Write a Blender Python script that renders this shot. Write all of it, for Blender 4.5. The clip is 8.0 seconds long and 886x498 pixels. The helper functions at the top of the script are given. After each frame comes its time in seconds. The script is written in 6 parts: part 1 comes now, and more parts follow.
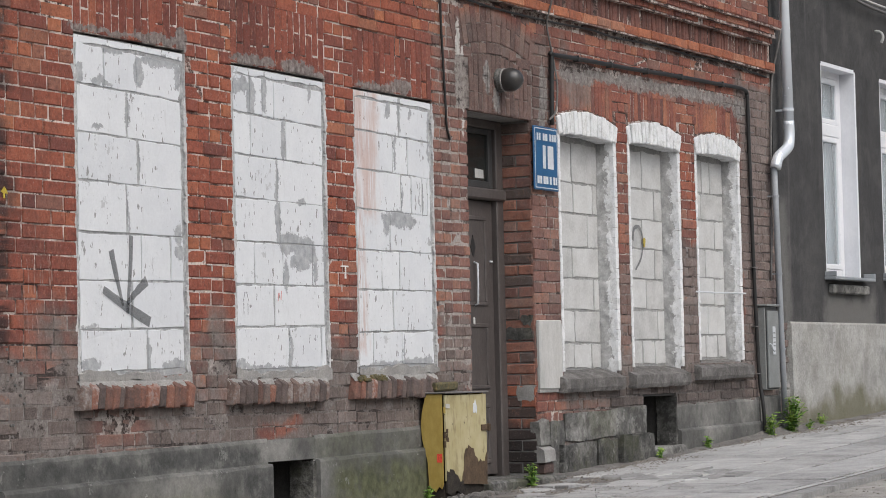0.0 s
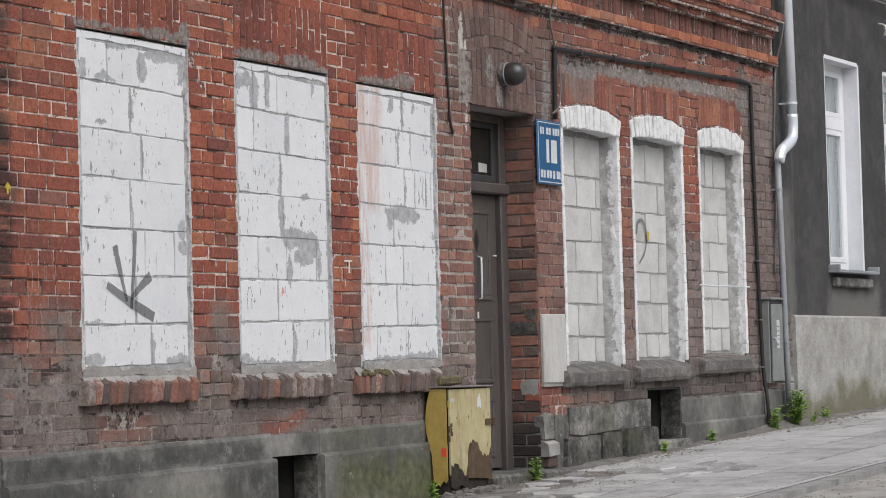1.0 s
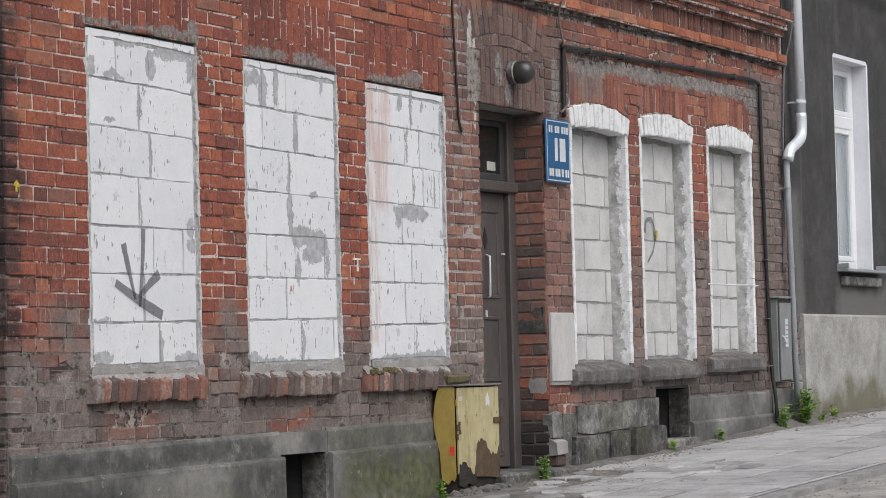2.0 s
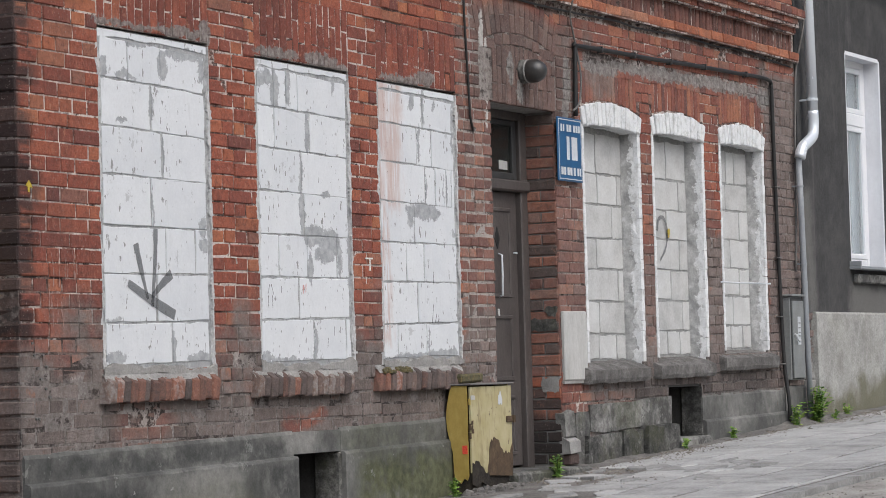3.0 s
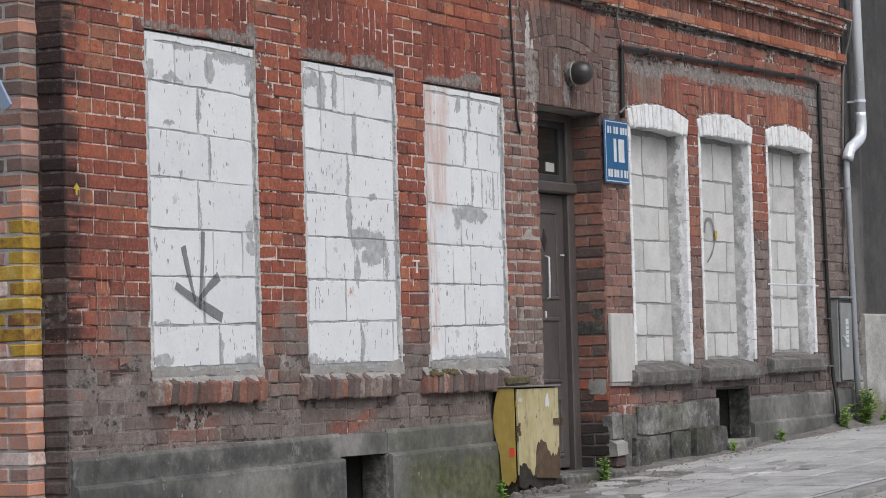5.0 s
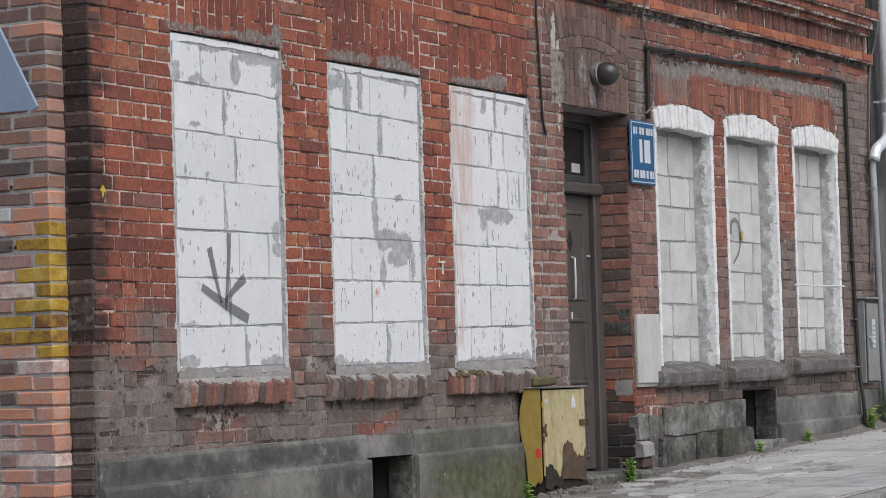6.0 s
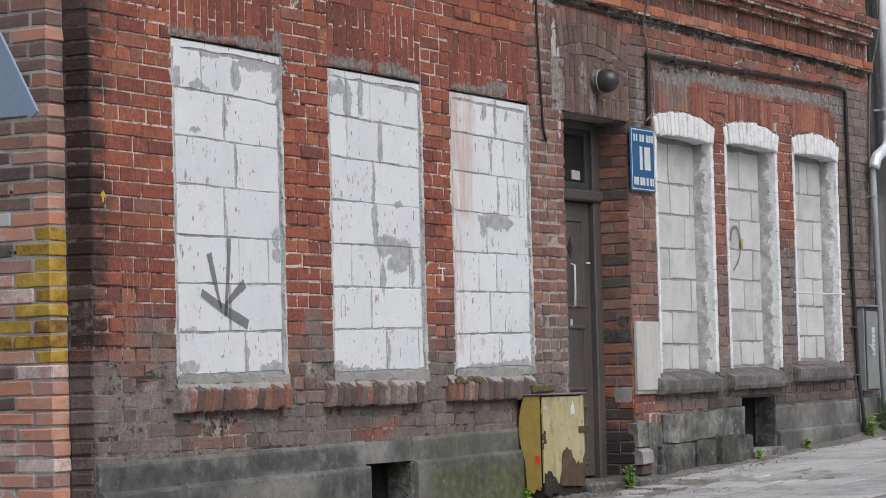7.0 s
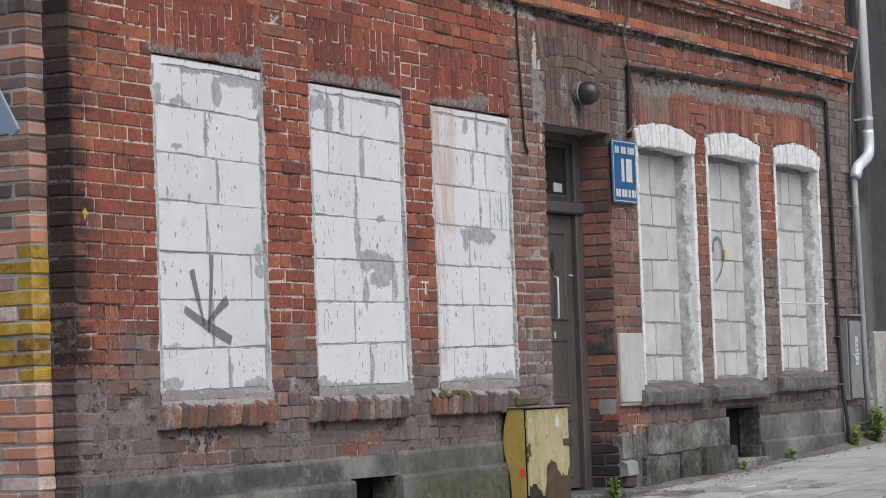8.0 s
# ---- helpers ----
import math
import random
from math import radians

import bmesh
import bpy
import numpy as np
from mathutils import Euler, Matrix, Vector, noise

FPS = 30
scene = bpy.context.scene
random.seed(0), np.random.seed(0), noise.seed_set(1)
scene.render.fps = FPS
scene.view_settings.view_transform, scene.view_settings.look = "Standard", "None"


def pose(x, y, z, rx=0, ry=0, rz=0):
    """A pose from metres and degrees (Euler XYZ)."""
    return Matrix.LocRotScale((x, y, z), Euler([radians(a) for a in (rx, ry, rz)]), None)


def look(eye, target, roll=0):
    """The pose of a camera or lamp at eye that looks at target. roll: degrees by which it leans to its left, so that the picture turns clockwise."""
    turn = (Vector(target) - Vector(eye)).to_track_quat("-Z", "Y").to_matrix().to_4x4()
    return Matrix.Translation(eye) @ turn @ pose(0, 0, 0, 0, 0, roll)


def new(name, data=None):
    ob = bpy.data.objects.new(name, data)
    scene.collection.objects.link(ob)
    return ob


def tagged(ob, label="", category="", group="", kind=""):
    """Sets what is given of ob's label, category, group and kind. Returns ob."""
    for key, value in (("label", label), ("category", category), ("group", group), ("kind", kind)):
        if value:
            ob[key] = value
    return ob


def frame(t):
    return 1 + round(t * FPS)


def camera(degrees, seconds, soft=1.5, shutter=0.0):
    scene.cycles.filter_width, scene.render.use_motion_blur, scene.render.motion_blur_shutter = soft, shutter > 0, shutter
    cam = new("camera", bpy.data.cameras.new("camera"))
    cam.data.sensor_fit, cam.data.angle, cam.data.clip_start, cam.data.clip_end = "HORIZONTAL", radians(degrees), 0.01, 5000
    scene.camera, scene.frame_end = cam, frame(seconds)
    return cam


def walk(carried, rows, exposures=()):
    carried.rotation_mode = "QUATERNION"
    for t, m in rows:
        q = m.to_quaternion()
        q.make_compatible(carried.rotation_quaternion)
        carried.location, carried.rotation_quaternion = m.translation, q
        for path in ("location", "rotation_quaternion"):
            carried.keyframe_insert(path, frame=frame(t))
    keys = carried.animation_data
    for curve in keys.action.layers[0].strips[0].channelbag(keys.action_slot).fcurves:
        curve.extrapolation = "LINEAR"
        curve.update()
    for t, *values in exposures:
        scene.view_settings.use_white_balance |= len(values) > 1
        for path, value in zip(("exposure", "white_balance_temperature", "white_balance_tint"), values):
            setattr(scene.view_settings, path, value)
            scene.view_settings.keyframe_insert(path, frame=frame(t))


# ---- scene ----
cam = camera(18.94, 8.0, soft=0.6)
EYE = (-11.386, -8.027, 0.732)
# seconds, yaw, pitch, roll: a hand-held pan from one spot across the street
ROWS = [
    (0.0, -62.622, 2.760, 1.310),
    (0.5, -62.563, 2.700, 1.445),
    (1.0, -62.535, 2.640, 1.476),
    (1.5, -62.470, 2.619, 1.360),
    (3.0, -62.085, 2.595, 1.562),
    (3.5, -61.962, 2.604, 1.451),
    (4.0, -61.692, 2.607, 1.492),
    (4.5, -61.426, 2.636, 1.531),
    (6.0, -60.509, 2.712, 1.636),
    (6.5, -60.476, 2.728, 1.566),
    (7.0, -60.523, 2.851, 1.441),
    (7.5, -60.725, 2.962, 1.469),
    (8.0, -60.864, 3.139, 2.065),
]
walk(cam, [(t, pose(*EYE, 90 + pitch, roll, yaw)) for t, yaw, pitch, roll in ROWS], [(0.0, -0.43, 6290, 9), (1.5, -0.43, 6270, 9), (3.0, -0.43, 6180, 9), (4.5, -0.44, 6160, 9), (6.0, -0.47, 6150, 9), (8.0, -0.48, 6140, 9)])

# ---- world and light: a bright overcast day ----
world = bpy.data.worlds.new("world")
scene.world = world
world.use_nodes = True
wn = world.node_tree.nodes
sky = wn.new("ShaderNodeTexSky")
sky.sky_type = 'NISHITA'
sky.sun_disc = False
sky.sun_elevation = radians(52)
sky.sun_rotation = radians(200)
sky.dust_density = 6.0
sky.air_density = 1.0
sky.ozone_density = 1.0
wn["Background"].inputs["Strength"].default_value = 0.15
world.node_tree.links.new(sky.outputs[0], wn["Background"].inputs["Color"])
sun_data = bpy.data.lights.new("sun", 'SUN')
sun_data.energy = 2.2
sun_data.angle = radians(60)
sun_data.color = (0.96, 0.98, 1.0)
sun = new("sun", sun_data)
sun.matrix_world = look((-6, -14, 18), (3, 0, 1))


# ---- mesh helpers ----
class Soup:
    """Gathers vertices and faces of one mesh."""

    def __init__(self):
        self.v, self.f = [], []

    def add(self, verts, faces):
        n = len(self.v)
        self.v += [tuple(p) for p in verts]
        self.f += [tuple(n + i for i in f) for f in faces]

    def mesh(self, name, smooth=False):
        me = bpy.data.meshes.new(name)
        me.from_pydata(self.v, [], self.f)
        me.update()
        if smooth:
            me.polygons.foreach_set("use_smooth", [True] * len(me.polygons))
        return me

    def box(self, x0, x1, y0, y1, z0, z1):
        self.add([(x0, y0, z0), (x1, y0, z0), (x1, y1, z0), (x0, y1, z0), (x0, y0, z1), (x1, y0, z1), (x1, y1, z1), (x0, y1, z1)],
                 [(0, 3, 2, 1), (4, 5, 6, 7), (0, 1, 5, 4), (1, 2, 6, 5), (2, 3, 7, 6), (3, 0, 4, 7)])
        return self

    def bevel_box(self, x0, x1, y0, y1, z0, z1, c=0.01, wob=0.0, rng=random):
        """A box whose six faces are drawn in by c, so that all edges are chamfered."""
        v, idx = [], {}
        for ix, x in enumerate((x0, x1)):
            for iy, y in enumerate((y0, y1)):
                for iz, z in enumerate((z0, z1)):
                    j = [rng.uniform(-wob, wob) for _ in range(3)] if wob else (0, 0, 0)
                    sx, sy, sz = (c if ix == 0 else -c), (c if iy == 0 else -c), (c if iz == 0 else -c)
                    for k, p in enumerate(((x, y + sy, z + sz), (x + sx, y, z + sz), (x + sx, y + sy, z))):
                        idx[ix, iy, iz, k] = len(v)
                        v.append((p[0] + j[0], p[1] + j[1], p[2] + j[2]))
        f = []
        for s in (0, 1):
            a = [idx[s, 0, 0, 0], idx[s, 1, 0, 0], idx[s, 1, 1, 0], idx[s, 0, 1, 0]]
            b = [idx[0, s, 0, 1], idx[1, s, 0, 1], idx[1, s, 1, 1], idx[0, s, 1, 1]]
            d = [idx[0, 0, s, 2], idx[1, 0, s, 2], idx[1, 1, s, 2], idx[0, 1, s, 2]]
            f += [a if s else a[::-1], b[::-1] if s else b, d if s else d[::-1]]
        for p in (0, 1):
            for q in (0, 1):
                e = [idx[p, q, 0, 0], idx[p, q, 0, 1], idx[p, q, 1, 1], idx[p, q, 1, 0]]
                f.append(e if (p + q) % 2 == 0 else e[::-1])
                e = [idx[p, 0, q, 0], idx[p, 0, q, 2], idx[p, 1, q, 2], idx[p, 1, q, 0]]
                f.append(e[::-1] if (p + q) % 2 == 0 else e)
                e = [idx[0, p, q, 1], idx[0, p, q, 2], idx[1, p, q, 2], idx[1, p, q, 1]]
                f.append(e if (p + q) % 2 == 0 else e[::-1])
        for ix in (0, 1):
            for iy in (0, 1):
                for iz in (0, 1):
                    t = [idx[ix, iy, iz, k] for k in range(3)]
                    f.append(t if (ix + iy + iz) % 2 == 0 else t[::-1])
        self.add(v, f)
        return self

    def brick(self, x0, x1, z0, z1, yf, yb, c=0.006, wob=0.003, rng=random, tilt=0.0):
        """A worn brick in the facade: a face with softened edges that stands proud of the joint."""
        def w():
            return rng.uniform(-wob, wob)
        s0, s1 = rng.uniform(-1, 1) * tilt, rng.uniform(-1, 1) * tilt
        cs = [rng.uniform(0.4, 1.7) * c for _ in range(4)]
        fr = [(x0 + cs[0], yf + w() + s0, z0 + cs[0] + w()), (x1 - cs[1], yf + w() + s1, z0 + cs[1] + w()),
              (x1 - cs[2], yf + w() + s1, z1 - cs[2] + w()), (x0 + cs[3], yf + w() + s0, z1 - cs[3] + w())]
        md = [(x0 + w(), yf + c * 1.2, z0 + w()), (x1 + w(), yf + c * 1.2, z0 + w()), (x1 + w(), yf + c * 1.2, z1 + w()), (x0 + w(), yf + c * 1.2, z1 + w())]
        bk = [(x0, yb, z0), (x1, yb, z0), (x1, yb, z1), (x0, yb, z1)]
        f = [(0, 1, 2, 3)]
        for i in range(4):
            j = (i + 1) % 4
            f += [(4 + i, 4 + j, j, i), (8 + i, 8 + j, 4 + j, 4 + i)]
        self.add(fr + md + bk, f)
        return self

    def prism(self, poly, y0, y1):
        """A plate in the plane of the facade: outline of (x, z), counter-clockwise as seen from the street, from y0 (front) to y1."""
        n = len(poly)
        v = [(x, y0, z) for x, z in poly] + [(x, y1, z) for x, z in poly]
        f = [tuple(range(n)), tuple(range(2 * n - 1, n - 1, -1))]
        f += [(i, n + i, n + (i + 1) % n, (i + 1) % n) for i in range(n)]
        self.add(v, f)
        return self

    def tube(self, pts, r, n=10, cap=True):
        pts = [Vector(p) for p in pts]
        rs = r if isinstance(r, (list, tuple)) else [r] * len(pts)
        base, up = len(self.v), None
        verts = []
        for i, p in enumerate(pts):
            d = (pts[min(i + 1, len(pts) - 1)] - pts[max(i - 1, 0)]).normalized()
            if up is None:
                up = d.cross(Vector((0, 0, 1)) if abs(d.z) < 0.9 else Vector((1, 0, 0))).normalized()
            side = d.cross(up).normalized()
            up = side.cross(d).normalized()
            for k in range(n):
                a = 2 * math.pi * k / n
                verts.append(p + rs[i] * (math.cos(a) * up + math.sin(a) * side))
        f = []
        for i in range(len(pts) - 1):
            for k in range(n):
                l = (k + 1) % n
                f.append((i * n + k, i * n + l, (i + 1) * n + l, (i + 1) * n + k))
        if cap:
            f += [tuple(range(n - 1, -1, -1)), tuple(range((len(pts) - 1) * n, len(pts) * n))]
        self.add(verts, f)
        return self


def smooth_path(pts, steps=6):
    """A Catmull-Rom line through the points."""
    p = [Vector(a) for a in pts]
    p = [2 * p[0] - p[1]] + p + [2 * p[-1] - p[-2]]
    out = []
    for i in range(1, len(p) - 2):
        for k in range(steps):
            t = k / steps
            out.append(0.5 * (2 * p[i] + (p[i + 1] - p[i - 1]) * t + (2 * p[i - 1] - 5 * p[i] + 4 * p[i + 1] - p[i + 2]) * t * t
                              + (3 * p[i] - p[i - 1] - 3 * p[i + 1] + p[i + 2]) * t ** 3))
    return out + [p[-2]]


def blob(cx, cz, rx, rz, rng, n=22, rough=0.35):
    """A ragged outline round (cx, cz) for smears and flaked patches."""
    ph = [rng.uniform(0, 6.28) for _ in range(4)]
    out = []
    for i in range(n):
        a = 2 * math.pi * i / n
        k = 1 + rough * (0.5 * math.sin(2 * a + ph[0]) + 0.4 * math.sin(3 * a + ph[1]) + 0.35 * math.sin(5 * a + ph[2]) + 0.35 * math.sin(9 * a + ph[3])) + rng.uniform(-.12, .12) * rough * 2
        out.append((cx + rx * k * math.cos(a), cz + rz * k * math.sin(a)))
    return out


BASE = {}


def thing(name, loc, label, category, group="", kind=""):
    ob = new(name)
    ob.empty_display_size = 0.1
    ob.location = loc
    BASE[ob.name] = Vector(loc)
    return tagged(ob, label, category, group, kind)


def solid(name, soup, material, label="", category="", group="", kind="", smooth=False):
    me = soup.mesh(name, smooth)
    me.materials.append(material)
    return tagged(new(name, me), label, category, group, kind)


def part(name, soup, material, parent, label="", smooth=False, kind=""):
    me = soup if isinstance(soup, bpy.types.Mesh) else soup.mesh(name, smooth)
    if not me.materials:
        me.materials.append(material)
    ob = new(name, me)
    ob.parent = parent
    if parent.name in BASE:
        ob.matrix_parent_inverse = Matrix.Translation(-BASE[parent.name])
    return tagged(ob, label, "", "", kind)


# ---- materials ----
def shader(name):
    m = bpy.data.materials.new(name)
    m.use_nodes = True
    nt = m.node_tree
    return m, nt, nt.nodes["Principled BSDF"]


class Net:
    """Short names for the nodes of one material."""

    def __init__(self, nt):
        self.nt = nt
        self.pos = nt.nodes.new("ShaderNodeNewGeometry")

    def node(self, kind):
        return self.nt.nodes.new(kind)

    def put(self, sock, val):
        if isinstance(val, bpy.types.NodeSocket):
            self.nt.links.new(val, sock)
        elif isinstance(val, (tuple, list)):
            sock.default_value = (*val, 1.0) if len(val) == 3 and len(sock.default_value) == 4 else val
        else:
            sock.default_value = val

    def math(self, op, a, b=0.0, clamp=False):
        n = self.node("ShaderNodeMath")
        n.operation, n.use_clamp = op, clamp
        self.put(n.inputs[0], a)
        self.put(n.inputs[1], b)
        return n.outputs[0]

    def noise(self, scale, detail=4.0, rough=0.6, stretch=None, shift=0.0):
        n = self.node("ShaderNodeTexNoise")
        n.inputs["Scale"].default_value = scale
        n.inputs["Detail"].default_value = detail
        n.inputs["Roughness"].default_value = rough
        vec = self.pos.outputs["Position"]
        if stretch or shift:
            mp = self.node("ShaderNodeMapping")
            mp.inputs["Scale"].default_value = stretch or (1, 1, 1)
            mp.inputs["Location"].default_value = (shift, shift * 1.7, shift * 0.6)
            self.put(mp.inputs["Vector"], vec)
            vec = mp.outputs[0]
        self.put(n.inputs["Vector"], vec)
        return n.outputs["Fac"]

    def step(self, val, a, b):
        n = self.node("ShaderNodeMapRange")
        n.interpolation_type = 'SMOOTHSTEP'
        self.put(n.inputs["Value"], val)
        lo, hi, t0, t1 = (a, b, 0, 1) if a < b else (b, a, 1, 0)
        for i, v in zip((1, 2, 3, 4), (lo, hi, t0, t1)):
            n.inputs[i].default_value = v
        return n.outputs[0]

    def mix(self, fac, a, b, mode='MIX'):
        n = self.node("ShaderNodeMix")
        n.data_type, n.blend_type = 'RGBA', mode
        self.put(n.inputs[0], fac)
        self.put(n.inputs[6], a)
        self.put(n.inputs[7], b)
        return n.outputs[2]

    def ramp(self, fac, stops):
        n = self.node("ShaderNodeValToRGB")
        e = n.color_ramp.elements
        while len(e) < len(stops):
            e.new(0.5)
        for el, (p, c) in zip(e, stops):
            el.position, el.color = p, (*c, 1)
        self.put(n.inputs[0], fac)
        return n.outputs[0]

    def grain(self, col, amount=0.25, scale=105.0):
        """Fine light and dark grain over a colour."""
        lo, hi = 1 - amount, 1 + amount
        return self.mix(1.0, col, self.ramp(self.noise(scale, 3, 0.7, None, 15.0), [(0.33, (lo, lo, lo)), (0.67, (hi, hi, hi))]), 'MULTIPLY')

    def xz(self, wob=0.35, scale=1.6):
        """Place along and up the facade, shaken by noise so that stains have ragged outlines."""
        s = self.node("ShaderNodeSeparateXYZ")
        self.put(s.inputs[0], self.pos.outputs["Position"])
        nx = self.math('MULTIPLY', self.math('SUBTRACT', self.noise(scale, 5, 0.65), 0.5), wob * 2)
        nz = self.math('MULTIPLY', self.math('SUBTRACT', self.noise(scale, 5, 0.65, None, 7.3), 0.5), wob * 2)
        return self.math('ADD', s.outputs[0], nx), self.math('ADD', s.outputs[2], nz)

    def pos_x(self):
        """Place along the facade, unshaken."""
        s = self.node("ShaderNodeSeparateXYZ")
        self.put(s.inputs[0], self.pos.outputs["Position"])
        return s.outputs[0]

    def zone(self, x, z, x0, x1, z0, z1, soft=0.15, amount=1.0):
        f = self.math('MULTIPLY', self.step(x, x0 - soft, x0 + soft), self.step(x, x1 + soft, x1 - soft))
        g = self.math('MULTIPLY', self.step(z, z0 - soft, z0 + soft), self.step(z, z1 + soft, z1 - soft))
        return self.math('MULTIPLY', self.math('MULTIPLY', f, g), amount)

    def any(self, zones):
        out = zones[0]
        for z in zones[1:]:
            out = self.math('MAXIMUM', out, z)
        return out

    def patches(self, spots, amp=0.15, scale=8.0):
        """A mask of ragged patches on the facade, each given as x, z, half width, half height."""
        t = self.node("ShaderNodeTexNoise")
        t.inputs["Scale"].default_value, t.inputs["Detail"].default_value, t.inputs["Roughness"].default_value = scale, 7.0, 0.72
        self.put(t.inputs["Vector"], self.pos.outputs["Position"])
        k = self.node("ShaderNodeVectorMath")
        k.operation = 'MULTIPLY_ADD'
        self.put(k.inputs[0], t.outputs["Color"])
        k.inputs[1].default_value, k.inputs[2].default_value = (amp, 0, amp * 1.3), (-amp / 2, 0, -amp * 0.65)
        p = self.node("ShaderNodeVectorMath")
        p.operation = 'ADD'
        self.put(p.inputs[0], k.outputs[0])
        self.put(p.inputs[1], self.pos.outputs["Position"])
        out = None
        for x, z, rx, rz in spots:
            q = self.node("ShaderNodeVectorMath")
            q.operation = 'MULTIPLY_ADD'
            self.put(q.inputs[0], p.outputs[0])
            q.inputs[1].default_value, q.inputs[2].default_value = (1 / rx, 0, 1 / rz), (-x / rx, 0, -z / rz)
            l = self.node("ShaderNodeVectorMath")
            l.operation = 'LENGTH'
            self.put(l.inputs[0], q.outputs[0])
            out = l.outputs["Value"] if out is None else self.math('MINIMUM', out, l.outputs["Value"])
        return self.step(out, 1.06, 0.9)

    def bump(self, bsdf, height, strength=0.4, dist=0.005):
        b = self.node("ShaderNodeBump")
        b.inputs["Strength"].default_value = strength
        b.inputs["Distance"].default_value = dist
        self.put(b.inputs["Height"], height)
        self.put(bsdf.inputs["Normal"], b.outputs[0])

    def rnd(self, single):
        if single:
            return self.node("ShaderNodeObjectInfo").outputs["Random"]
        return self.pos.outputs["Random Per Island"]


def plain(name, cols, rough=0.8, metal=0.0, scale=3.0, fine=45.0, spread=0.35, bump=0.35, dist=0.003, rnd=None, stretch=None, grain=0.22, vary=0.35):
    """A surface with a large and a fine variation between two or three colours."""
    m, nt, b = shader(name)
    n = Net(nt)
    f = n.math('ADD', n.math('MULTIPLY', n.noise(scale, 5, 0.6, stretch), 0.65), n.math('MULTIPLY', n.noise(fine, 4, 0.6, stretch), 0.35))
    if rnd is not None:
        f = n.math('ADD', f, n.math('MULTIPLY', n.math('SUBTRACT', n.rnd(rnd), 0.5), vary))
    lo, hi = 0.5 - spread / 2, 0.5 + spread / 2
    k = len(cols) - 1
    col = n.ramp(f, [(lo + (hi - lo) * i / k, c) for i, c in enumerate(cols)])
    n.put(b.inputs["Base Color"], n.grain(col, grain))
    n.put(b.inputs["Roughness"], n.math('ADD', rough - 0.08, n.math('MULTIPLY', n.noise(fine * 0.5), 0.16)))
    b.inputs["Metallic"].default_value = metal
    n.bump(b, n.math('ADD', n.noise(fine, 5), n.math('MULTIPLY', n.noise(fine * 4, 3), 0.5)), bump, dist)
    return m


# cement smeared over the brickwork: x, z, half width, half height
CEMENT_SPOTS = [(0.25, 2.61, 0.3, 0.022), (0.8, 2.615, 0.3, 0.035), (1.03, 2.63, 0.06, 0.07), (1.8, 2.60, 0.26, 0.035), (2.3, 2.60, 0.2, 0.05), (2.5, 2.57, 0.14, 0.03), (3.3, 2.57, 0.3, 0.03), (3.62, 2.60, 0.14, 0.05),
                (6.35, 2.91, 0.33, 0.05), (6.8, 2.95, 0.4, 0.04), (7.4, 2.955, 0.45, 0.06), (8.0, 2.965, 0.4, 0.055), (8.6, 2.975, 0.4, 0.06), (9.2, 2.98, 0.4, 0.06), (9.65, 2.94, 0.16, 0.09),
                (5.76, 2.75, 0.07, 0.2), (5.72, 2.55, 0.05, 0.12), (5.0, 2.64, 0.05, 0.1), (4.86, 2.78, 0.05, 0.12)]
PALE_SPOTS = [(4.43, 2.99, 0.035, 0.15), (4.49, 2.85, 0.025, 0.11), (4.50, 2.60, 0.02, 0.09), (4.48, 2.42, 0.02, 0.08)]


